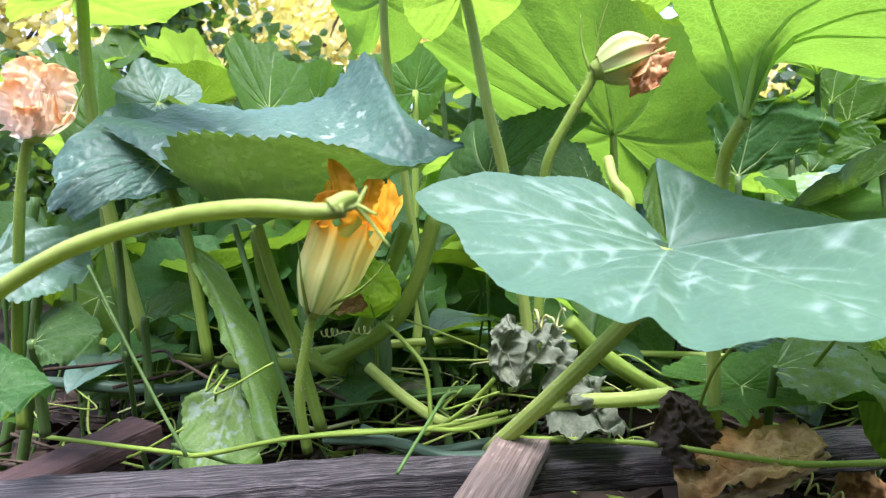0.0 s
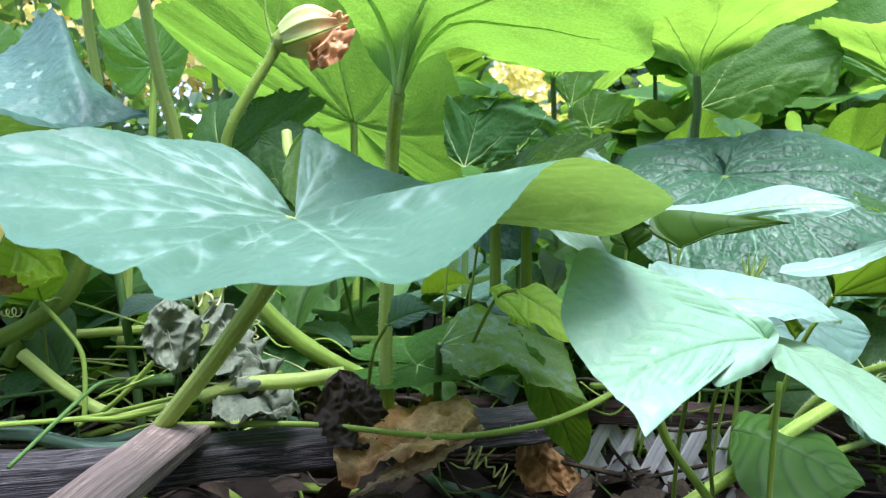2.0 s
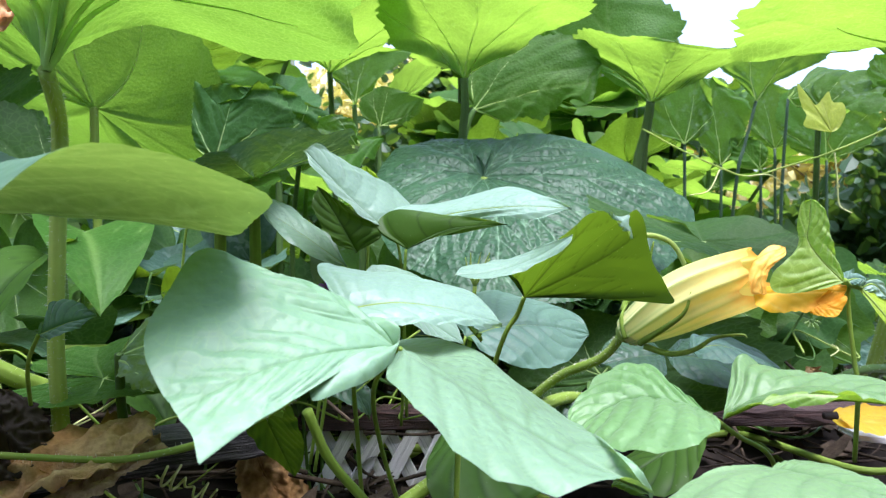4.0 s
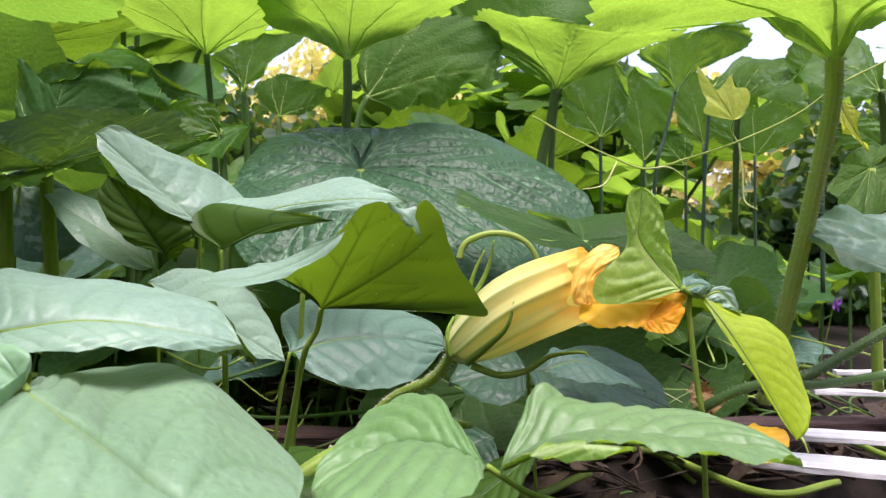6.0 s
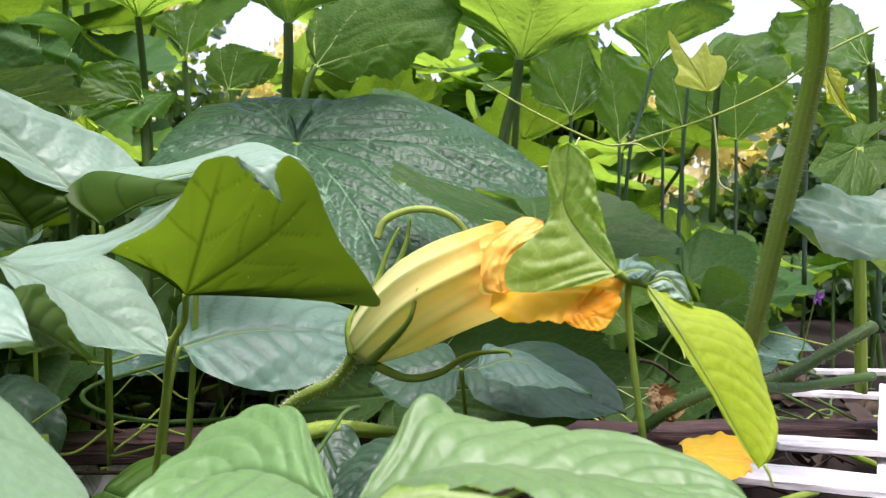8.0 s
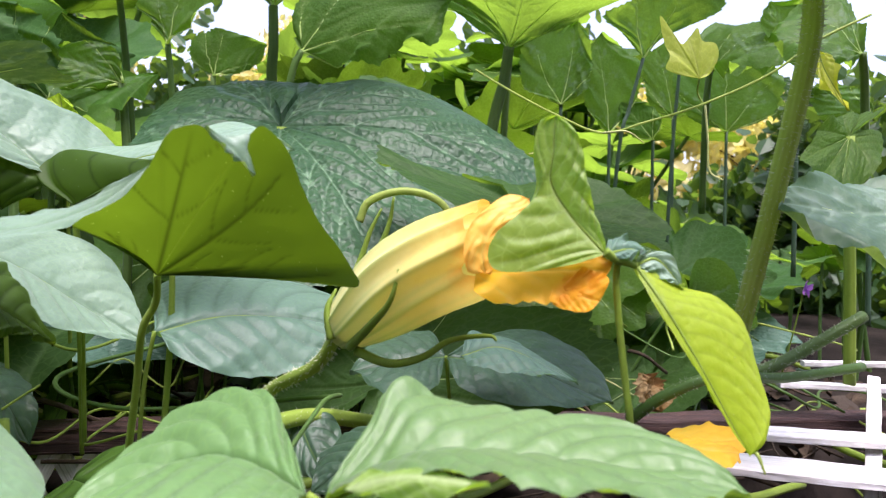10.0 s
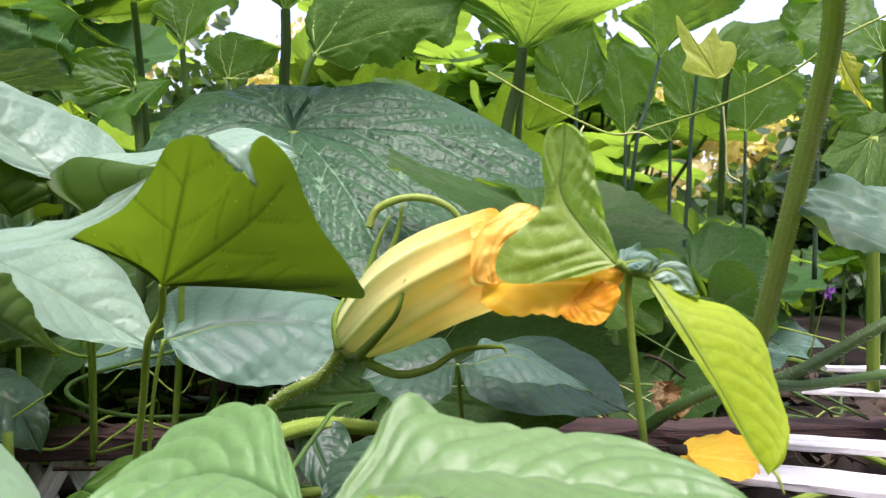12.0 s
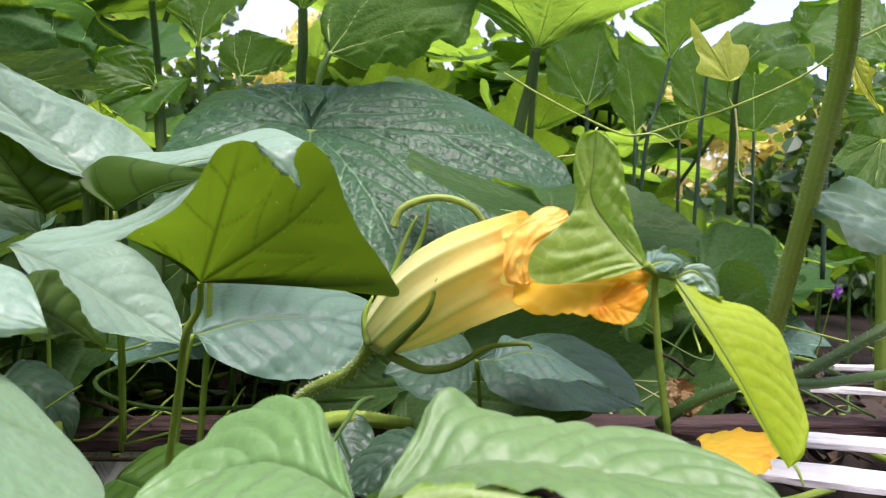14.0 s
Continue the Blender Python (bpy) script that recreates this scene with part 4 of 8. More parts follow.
def blossom(foot, mouth, label, material, sizes, stalk, stalk_r, sepals, flaps, flap_mat, stem_mat=None, hair=0, sepal_r=0.0018, **shape):
    """A squash blossom: stalk, calyx cup, narrow sepals, ribbed tube and loose petal lobes."""
    ob = thing("squash_blossom", tuple(foot), label, "flower", "squash blossoms")
    part("corolla", corolla(foot, mouth, *sizes, **shape), material, ob)
    f, m = V(foot), V(mouth)
    ax = (m - f) / np.linalg.norm(m - f)
    part("calyx", tube([f - ax * 0.007, f - ax * 0.003, f + ax * 0.004, f + ax * 0.009], sizes[0] * 0.55, sizes[0] * 1.12, sides=14), stem_mat or STEM_PALE, ob, "green calyx cup")
    for s in sepals:
        part("sepal", sepal(s, sepal_r), STEM, ob, "narrow green sepal")
    for fl in flaps:
        part("petal", petal_flap(**fl), flap_mat if fl.get("lo", 0) != 0.55 else material, ob)
    st = part("stalk", tube([f - ax * 0.004] + [V(q) for q in stalk], stalk_r, stalk_r * 1.1, sides=12, ridges=5), stem_mat or STEM, ob, "hairy green flower stalk")
    if hair:
        part("bristles", bristles([f + ax * 0.02, f] + [V(q) for q in stalk], stalk_r * 1.3, stalk_r, hair, seed=hair, length=0.002), HAIR, st, "short pale bristles")
    return ob


# the yellow blossom that leans out at the end of the walk
leaning = blossom((0.649, 0.503, 0.523), (0.682, 0.407, 0.578), "closed yellow squash blossom leaning sideways with orange lip", PETAL, (0.0122, 0.0218, 0.0215),
        [(0.642, 0.526, 0.497), (0.628, 0.566, 0.473), (0.613, 0.604, 0.432), (0.605, 0.627, 0.381)], 0.0037,
        [[(0.646, 0.484, 0.517), (0.646, 0.455, 0.535), (0.647, 0.439, 0.548), (0.649, 0.436, 0.563)],
         [(0.649, 0.482, 0.515), (0.660, 0.465, 0.512), (0.673, 0.454, 0.517), (0.684, 0.446, 0.527), (0.699, 0.435, 0.531), (0.702, 0.432, 0.529)],
         [(0.654, 0.518, 0.537), (0.662, 0.519, 0.557), (0.666, 0.516, 0.575), (0.671, 0.513, 0.589)],
         [(0.659, 0.522, 0.541), (0.673, 0.520, 0.564), (0.678, 0.517, 0.581), (0.678, 0.513, 0.596)],
         [(0.639, 0.493, 0.519), (0.637, 0.497, 0.534), (0.642, 0.499, 0.545)]],
        [dict(base=(0.665, 0.395, 0.567), tip=(0.704, 0.357, 0.573), left=(0.691, 0.377, 0.576), right=(0.676, 0.373, 0.556), seed=4, lo=0.0, point=0.35, crumple=0.0015),
         dict(base=(0.686, 0.369, 0.563), tip=(0.697, 0.354, 0.561), left=(0.699, 0.360, 0.572), right=(0.688, 0.361, 0.556), seed=5, lo=0.85, point=0.3, crumple=0.0015)],
        ORANGE, hair=700, sepal_r=0.0027, seed=11, ragged=0.004, bend=(0, 0, 0.006), twist=0.5, close=0.12)

g0 = loft([(0.686, 0.390, 0.599), (0.670, 0.389, 0.589), (0.664, 0.389, 0.577), (0.666, 0.389, 0.567)], [(0.677, 0.396, 0.599), (0.661, 0.394, 0.587), (0.657, 0.392, 0.575), (0.660, 0.392, 0.567)], [(0.685, 0.389, 0.594), (0.672, 0.389, 0.584), (0.669, 0.389, 0.575), (0.669, 0.389, 0.567)], seed=33, nu=50, nv=31, wave=0.0008, relief=0.0006, crumple=0.0007, cells=120.0)
g0[2]["along"] = np.full(len(g0[0]), 1.0)
part("petal", g0, PETAL, leaning, "tan-orange curled lip")

# the upright orange blossom
blossom((-0.106, 0.631, 0.538), (-0.073, 0.622, 0.615), "upright half-open squash blossom with orange petals and pale ribbed tube", PETAL_TALL, (0.013, 0.026, 0.029),
        [(-0.113, 0.634, 0.511), (-0.122, 0.640, 0.460), (-0.118, 0.652, 0.406)], 0.0043,
        [[(-0.109, 0.620, 0.535), (-0.111, 0.607, 0.562), (-0.112, 0.603, 0.586)], [(-0.093, 0.621, 0.540), (-0.062, 0.603, 0.558), (-0.038, 0.596, 0.582)]],
        [dict(base=(-0.076, 0.611, 0.608), tip=(-0.087, 0.614, 0.663), left=(-0.087, 0.608, 0.640), right=(-0.066, 0.618, 0.634), seed=1, lo=0.72),
         dict(base=(-0.057, 0.607, 0.606), tip=(-0.036, 0.582, 0.604), left=(-0.038, 0.600, 0.644), right=(-0.052, 0.587, 0.618), seed=2, lo=0.75, point=0.4),
         dict(base=(-0.088, 0.601, 0.609), tip=(-0.096, 0.597, 0.633), left=(-0.098, 0.596, 0.615), right=(-0.076, 0.607, 0.631), seed=3, lo=0.72, point=0.4),
         dict(base=(-0.066, 0.637, 0.612), tip=(-0.057, 0.639, 0.647), left=(-0.068, 0.638, 0.634), right=(-0.047, 0.639, 0.634), seed=8, lo=0.75, point=0.4)],
        ORANGE, hair=220, seed=12, ragged=0.012, twist=0.15)

# the wilted bud on its long stalk
blossom((0.141, 0.684, 0.747), (0.184, 0.680, 0.763), "faded closed squash blossom with brown shrivelled tip", PETAL_BUD, (0.013, 0.021, 0.019),
        [(0.132, 0.687, 0.734), (0.116, 0.689, 0.706), (0.099, 0.691, 0.673), (0.093, 0.694, 0.643), (0.091, 0.699, 0.564), (0.088, 0.694, 0.480)], 0.0045,
        [[(0.135, 0.682, 0.749), (0.140, 0.679, 0.782), (0.148, 0.676, 0.810)], [(0.133, 0.687, 0.746), (0.126, 0.693, 0.770), (0.125, 0.695, 0.798)],
         [(0.142, 0.667, 0.740), (0.164, 0.658, 0.747), (0.192, 0.654, 0.759)]],
        [dict(base=(0.177, 0.674, 0.761), tip=(0.176, 0.667, 0.723), left=(0.162, 0.667, 0.735), right=(0.197, 0.674, 0.753), seed=9, lo=0.8, crumple=0.006, point=0.4),
         dict(base=(0.187, 0.675, 0.775), tip=(0.180, 0.662, 0.724), left=(0.168, 0.662, 0.739), right=(0.198, 0.674, 0.751), seed=10, lo=0.85, crumple=0.007, point=0.4)],
        PETAL_BUD, hair=300, seed=13, ragged=0.003, close=0.5)

# the wilted peach blossom
blossom((-0.356, 0.651, 0.687), (-0.345, 0.645, 0.733), "wilted peach-coloured squash blossom on a hairy stalk", PETAL_PEACH, (0.013, 0.028, 0.030),
        [(-0.363, 0.651, 0.676), (-0.371, 0.653, 0.641), (-0.376, 0.656, 0.606), (-0.396, 0.678, 0.490), (-0.391, 0.674, 0.416)], 0.0045,
        [[(-0.343, 0.642, 0.687), (-0.316, 0.633, 0.696), (-0.302, 0.636, 0.727)]],
        [dict(base=(-0.345, 0.632, 0.685), tip=(-0.349, 0.631, 0.750), left=(-0.362, 0.617, 0.715), right=(-0.326, 0.626, 0.721), seed=14, crumple=0.005, lo=0.2, point=0.35),
         dict(base=(-0.334, 0.626, 0.685), tip=(-0.328, 0.633, 0.744), left=(-0.331, 0.607, 0.713), right=(-0.317, 0.645, 0.714), seed=15, crumple=0.005, lo=0.2, point=0.35),
         dict(base=(-0.343, 0.621, 0.683), tip=(-0.343, 0.603, 0.726), left=(-0.360, 0.608, 0.700), right=(-0.324, 0.601, 0.703), seed=17, crumple=0.005, lo=0.2, point=0.35),
         dict(base=(-0.333, 0.621, 0.682), tip=(-0.311, 0.616, 0.694), left=(-0.317, 0.604, 0.715), right=(-0.314, 0.637, 0.701), seed=18, crumple=0.005, lo=0.2, point=0.35),
         dict(base=(-0.339, 0.618, 0.680), tip=(-0.331, 0.597, 0.702), left=(-0.341, 0.597, 0.691), right=(-0.318, 0.605, 0.697), seed=19, crumple=0.005, lo=0.2, point=0.35)],
        PETAL_PEACH, hair=200, seed=16, ragged=0.008, close=0.4)

# ---------------------------------------------------------------- squash leaves close to the walk
drawn_leaf([(-0.161, 0.653, 0.607), (-0.097, 0.697, 0.632), (0.020, 0.744, 0.682)],
           [(-0.255, 0.693, 0.658), (-0.350, 0.754, 0.714), (-0.318, 0.815, 0.723), (-0.273, 0.848, 0.742), (-0.218, 0.860, 0.736), (-0.139, 0.863, 0.748), (-0.087, 0.847, 0.790), (-0.055, 0.815, 0.735), (-0.010, 0.774, 0.697)],
           [(-0.198, 0.614, 0.636), (-0.213, 0.584, 0.657), (-0.183, 0.566, 0.674), (-0.121, 0.559, 0.677), (-0.077, 0.589, 0.666), (-0.030, 0.661, 0.656)], LEAF_BLUE,
           "blue-green squash leaf cupped upward, toothed margin", name="squash_leaf", group="squash leaves", stalk=[(-0.154, 0.671, 0.565), (-0.138, 0.687, 0.501), (-0.112, 0.683, 0.416)], stalk_r=0.006,
           veins="palm", nu=160, nv=81, seed=1, thin=0.7, wave=0.004, teeth=0.05, relief=0.0012, puff=0.2, lobe=0.03)
silver_at = (0.155, 0.508, 0.597)
silver = thing("squash_leaf", silver_at, "silver-mottled blue-green squash leaf held flat", "leaf", "squash leaves")
part("blade", fan(silver_at, [(0.143, 0.508, 0.603), (0.132, 0.524, 0.613), (0.125, 0.541, 0.631), (0.114, 0.546, 0.641), (0.096, 0.545, 0.646), (0.069, 0.531, 0.646), (0.035, 0.503, 0.644), (0.010, 0.484, 0.640), (-0.004, 0.468, 0.636), (-0.007, 0.458, 0.630), (0.005, 0.434, 0.618), (0.016, 0.419, 0.613), (0.024, 0.400, 0.600), (0.032, 0.384, 0.592), (0.041, 0.371, 0.584), (0.057, 0.356, 0.583), (0.068, 0.349, 0.584), (0.079, 0.342, 0.580), (0.089, 0.334, 0.577), (0.098, 0.331, 0.580), (0.102, 0.324, 0.576), (0.109, 0.316, 0.570), (0.117, 0.310, 0.570), (0.128, 0.306, 0.574), (0.140, 0.301, 0.577), (0.150, 0.295, 0.577), (0.163, 0.290, 0.578), (0.176, 0.290, 0.581), (0.195, 0.292, 0.578), (0.217, 0.303, 0.587), (0.237, 0.315, 0.603), (0.259, 0.324, 0.622), (0.291, 0.336, 0.624), (0.335, 0.363, 0.613), (0.334, 0.390, 0.602), (0.325, 0.436, 0.592), (0.295, 0.470, 0.604), (0.269, 0.486, 0.613), (0.232, 0.515, 0.624), (0.206, 0.542, 0.633), (0.184, 0.554, 0.646), (0.160, 0.562, 0.658), (0.162, 0.550, 0.633), (0.159, 0.525, 0.608)],
                  (0.13, 0.22, 0.30, 0.38, 0.47, 0.57, 0.70, 0.90), seed=2, rings=64, turns=460, bulge=0.004, puff=0.10, relief=0.0008, wave=0.0012, thick=0.0016, forks=(0.3, 0.5, 0.7, 0.86), tooth=0.0022), LEAF_PALE, silver)
silver_stalk = part("stalk", tube([silver_at, (0.146, 0.510, 0.567), (0.103, 0.572, 0.496), (0.043, 0.646, 0.410)], 0.006, 0.007, sides=12, ridges=11), STEM_PALE, silver, "ribbed hairy leaf stalk")
part("bristles", bristles([silver_at, (0.146, 0.510, 0.567), (0.103, 0.572, 0.496), (0.043, 0.646, 0.410)], 0.006, 0.007, 400, seed=400, length=0.003), HAIR, silver_stalk, "short pale bristles")
part("turned_margin", loft([(0.161, 0.560, 0.658), (0.156, 0.544, 0.631), (0.156, 0.517, 0.602)], [(0.154, 0.557, 0.651), (0.147, 0.544, 0.631), (0.148, 0.528, 0.611)], [(0.164, 0.560, 0.647), (0.163, 0.540, 0.623)], seed=108, nu=40, nv=17, relief=0.0003, teeth=0.06), LEAF_GREEN, silver, "green underside of the turned lobe")
drawn_leaf([(0.228, 0.575, 0.690), (0.247, 0.542, 0.748), (0.263, 0.431, 0.775), (0.281, 0.341, 0.789)],
           [(0.207, 0.608, 0.730), (0.189, 0.584, 0.750), (0.153, 0.512, 0.776), (0.178, 0.420, 0.791), (0.229, 0.359, 0.796)],
           [(0.245, 0.626, 0.714), (0.288, 0.654, 0.745), (0.333, 0.681, 0.747), (0.385, 0.673, 0.736), (0.438, 0.601, 0.735), (0.427, 0.563, 0.754), (0.431, 0.499, 0.764), (0.400, 0.426, 0.790), (0.337, 0.364, 0.794)], LEAF_BRIGHT,
           "large bright green squash leaf seen from beneath, light shining through", name="squash_leaf", group="squash leaves",
           stalk=[(0.232, 0.627, 0.658), (0.232, 0.634, 0.577), (0.232, 0.640, 0.498), (0.237, 0.646, 0.428)], stalk_r=0.0062, stem_mat=STEM_PALE, hair=500, veins="palm", ribs=0.0032, nu=120, nv=61, seed=3, wave=0.003, teeth=0.02, bulge=0.04)
squash_leaf((0.233, 1.075, 0.728), (0.044, 0.909, 0.899), (-0.031, 1.053, 0.839), (0.328, 1.016, 0.856), LEAF_BRIGHT, "bright yellow-green squash leaf lit from behind",
            stalk=[(0.235, 1.072, 0.677), (0.242, 1.063, 0.531), (0.234, 1.034, 0.389)], uw=0.2, seed=4, hair=120, lobes=1.2)
dome_at = (0.712, 0.899, 0.664)
dome = thing("squash_leaf", dome_at, "big domed dark blue-green squash leaf with silver veins", "leaf", "squash leaves")
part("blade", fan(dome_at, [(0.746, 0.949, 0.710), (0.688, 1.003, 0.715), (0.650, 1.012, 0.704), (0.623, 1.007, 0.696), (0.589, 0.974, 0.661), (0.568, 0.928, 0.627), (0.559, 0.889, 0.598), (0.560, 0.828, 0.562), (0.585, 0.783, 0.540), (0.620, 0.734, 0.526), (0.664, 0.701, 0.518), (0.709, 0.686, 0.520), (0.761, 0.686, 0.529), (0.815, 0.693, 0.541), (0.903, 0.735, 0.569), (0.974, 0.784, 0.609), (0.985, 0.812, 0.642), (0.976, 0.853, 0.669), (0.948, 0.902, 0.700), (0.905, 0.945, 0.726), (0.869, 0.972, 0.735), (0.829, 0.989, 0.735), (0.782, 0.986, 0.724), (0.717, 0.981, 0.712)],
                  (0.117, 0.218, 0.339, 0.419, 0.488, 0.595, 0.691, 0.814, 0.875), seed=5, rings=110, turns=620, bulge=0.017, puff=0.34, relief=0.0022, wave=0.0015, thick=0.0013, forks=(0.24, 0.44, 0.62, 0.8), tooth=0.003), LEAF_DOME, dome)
part("stalk", tube([dome_at, (0.717, 0.916, 0.578), (0.743, 0.931, 0.452), (0.757, 0.919, 0.369)], 0.006, 0.007, sides=10, ridges=11), STEM, dome, "green leaf stalk")

# ---------------------------------------------------------------- squash leaves in the rows behind
BEHIND = "tall green squash leaf on an upright stalk, lit through"
squash_leaf((1.189, 0.578, 0.689), (1.119, 0.577, 0.661), (1.212, 0.601, 0.711), (1.142, 0.542, 0.628), LEAF_BRIGHT, "yellow-green squash leaf lit through behind the thick stalk", stalk=[(1.205, 0.575, 0.563), (1.231, 0.578, 0.438)], seed=31)
squash_leaf((0.053, 1.105, 0.673), (0.122, 1.085, 0.761), (0.020, 1.174, 0.755), (0.181, 1.010, 0.727), LEAF_SHADED, "dark shaded squash leaf low in the row", stalk=[(0.058, 1.150, 0.550)], seed=35)
squash_leaf((-0.472, 0.980, 0.718), (-0.550, 1.035, 0.838), (-0.548, 0.980, 0.763), (-0.423, 0.985, 0.771), LEAF_GREEN, BEHIND, stalk=[(-0.460, 0.972, 0.582), (-0.421, 0.963, 0.415)], seed=37)
squash_leaf((-0.370, 0.936, 0.756), (-0.428, 0.935, 0.778), (-0.377, 0.989, 0.813), (-0.376, 0.883, 0.722), LEAF_PALE, "pale squash leaf turned to the light", stalk=[(-0.364, 0.950, 0.649)], seed=38, uw=0.3)
squash_leaf((-0.289, 0.753, 0.670), (-0.368, 0.686, 0.610), (-0.371, 0.773, 0.712), (-0.299, 0.690, 0.629), LEAF_BLUE, "dark blue-green squash leaf drooping and folded", stalk=[(-0.262, 0.749, 0.592), (-0.239, 0.742, 0.466)], seed=39, uw=0.4, arch=0.02, rings=36, turns=220)
squash_leaf((-0.272, 1.090, 0.766), (-0.331, 1.145, 0.878), (-0.327, 1.091, 0.803), (-0.214, 1.095, 0.812), LEAF_GREEN, BEHIND, stalk=[(-0.268, 1.079, 0.578)], seed=40)
squash_leaf((-0.062, 1.200, 0.812), (-0.053, 1.205, 0.885), (-0.140, 1.201, 0.857), (-0.003, 1.205, 0.858), LEAF_GREEN, BEHIND, stalk=[(-0.061, 1.186, 0.573)], seed=41)
squash_leaf((-0.233, 1.244, 0.800), (-0.224, 1.249, 0.867), (-0.291, 1.244, 0.839), (-0.176, 1.248, 0.829), LEAF_GREEN, BEHIND, stalk=[(-0.232, 1.230, 0.571)], seed=42)
squash_leaf((-0.078, 0.902, 0.873), (-0.049, 0.756, 0.965), (-0.159, 0.903, 0.975), (0.011, 0.856, 0.935), LEAF_BRIGHT, BEHIND, stalk=[(-0.077, 0.909, 0.813), (-0.071, 0.916, 0.759), (-0.039, 0.934, 0.542), (-0.042, 0.927, 0.427)], seed=43, stem_mat=STEM_PALE)
squash_leaf((-0.402, 0.821, 0.857), (-0.254, 0.645, 0.856), (-0.461, 0.789, 0.860), (-0.235, 0.764, 0.828), LEAF_GREEN, BEHIND, stalk=[(-0.404, 0.827, 0.790), (-0.400, 0.832, 0.716), (-0.394, 0.847, 0.627), (-0.364, 0.868, 0.464)], seed=44, stalk_r=0.0075, stem_mat=STEM_PALE, hair=200)
squash_leaf((0.019, 0.672, 0.815), (0.031, 0.554, 0.850), (-0.039, 0.651, 0.828), (0.086, 0.655, 0.833), LEAF_GREEN, BEHIND, stalk=[(0.028, 0.675, 0.776), (0.042, 0.676, 0.707), (0.056, 0.683, 0.653), (0.078, 0.696, 0.522), (0.081, 0.694, 0.480)], seed=45, stalk_r=0.0055, stem_mat=STEM_PALE, hair=300)
squash_leaf((0.388, 0.754, 0.639), (0.496, 0.781, 0.685), (0.453, 0.858, 0.667), (0.331, 0.672, 0.642), LEAF_BLUE, "blue-green squash leaf low between the stalks", stalk=[(0.399, 0.765, 0.490)], seed=47)
squash_leaf((0.360, 0.767, 0.631), (0.348, 0.635, 0.608), (0.321, 0.743, 0.646), (0.407, 0.730, 0.632), LEAF_GREEN, "young crinkled squash leaf among the stalks", stalk=[(0.362, 0.759, 0.517)], seed=48)

def row_drawn(mid, left, right, material, label, stalk=None, stem_mat=None, stalk_r=0.005, seed=0, ribs=0.0018, **shape):
    """A squash leaf of the rows: a funnel of lobes on its stalk."""
    shape.setdefault("wave", 0.007)
    shape.setdefault("lobe", 0.05)
    shape.setdefault("nu", 84)
    return drawn_leaf(mid, left, right, material, label, name="squash_leaf", group="squash leaves", stalk=stalk, stalk_r=stalk_r, stem_mat=stem_mat or STEM_OLIVE, ribs=ribs,
                      veins="palm", nv=41, teeth=0.05, relief=0.0015, seed=seed, **shape)
row_drawn([(0.195, 0.988, 0.618), (0.156, 0.989, 0.657), (0.107, 0.987, 0.696)], [(0.213, 1.006, 0.653), (0.191, 1.015, 0.695), (0.144, 1.015, 0.715)], [(0.164, 0.970, 0.611), (0.123, 0.971, 0.630), (0.095, 0.979, 0.666)], LEAF_SHADED, "shaded green squash leaf behind the silver one", seed=131, wave=0.004, stalk=[(0.203, 1.006, 0.552), (0.210, 1.026, 0.464)])


row_drawn([(1.089, 0.459, 0.611), (1.015, 0.466, 0.605), (0.955, 0.474, 0.607)], [(1.116, 0.490, 0.640), (1.064, 0.500, 0.636), (1.011, 0.498, 0.630), (0.976, 0.488, 0.620)], [(1.018, 0.421, 0.574), (0.983, 0.432, 0.579), (0.960, 0.441, 0.585), (0.950, 0.456, 0.595)], LEAF_PALE, "pale squash leaf with wavy margin beside the thick stalk",
          stalk=[(1.140, 0.480, 0.540), (1.150, 0.490, 0.446)], seed=7, ribs=0.0010, wave=0.005)
row_drawn([(0.936, 0.449, 0.749), (0.878, 0.423, 0.773), (0.785, 0.369, 0.784)],
          [(0.921, 0.468, 0.768), (0.913, 0.496, 0.789), (0.911, 0.531, 0.799), (0.893, 0.561, 0.786), (0.845, 0.562, 0.776), (0.780, 0.527, 0.771), (0.730, 0.485, 0.776), (0.716, 0.403, 0.786)],
          [(0.957, 0.439, 0.772), (0.983, 0.428, 0.790), (0.998, 0.398, 0.789), (0.948, 0.356, 0.797), (0.839, 0.343, 0.799)], LEAF_GREEN, "broad green squash leaf overhead on a thick bristly stalk",
          stalk=[(0.943, 0.454, 0.710), (0.958, 0.477, 0.635), (0.982, 0.515, 0.524), (0.995, 0.538, 0.453)], stalk_r=0.0074, seed=6, ribs=0.0032, nu=120, hair=1100, stem_mat=STEM_PALE)
row_drawn([(0.565, 1.171, 0.830), (0.553, 1.090, 0.859), (0.538, 0.965, 0.896)], [(0.536, 1.209, 0.850), (0.476, 1.251, 0.863), (0.447, 1.210, 0.884), (0.433, 1.129, 0.904), (0.475, 1.019, 0.913)],
          [(0.596, 1.191, 0.845), (0.649, 1.177, 0.875), (0.662, 1.127, 0.894), (0.659, 1.017, 0.910), (0.599, 0.958, 0.920)], LEAF_GREEN, BEHIND,
          stalk=[(0.576, 1.185, 0.756), (0.588, 1.196, 0.652), (0.594, 1.196, 0.477)], seed=23)
row_drawn([(0.636, 1.269, 0.798), (0.649, 1.265, 0.846), (0.664, 1.260, 0.896)], [(0.613, 1.282, 0.830), (0.588, 1.295, 0.856), (0.624, 1.279, 0.875)], [(0.661, 1.236, 0.832), (0.692, 1.222, 0.862), (0.717, 1.212, 0.894)],
          LEAF_GREEN, BEHIND, stalk=[(0.643, 1.274, 0.748), (0.649, 1.278, 0.668), (0.652, 1.279, 0.485)], stem_mat=STEM_DARK, seed=24, stalk_r=0.005)
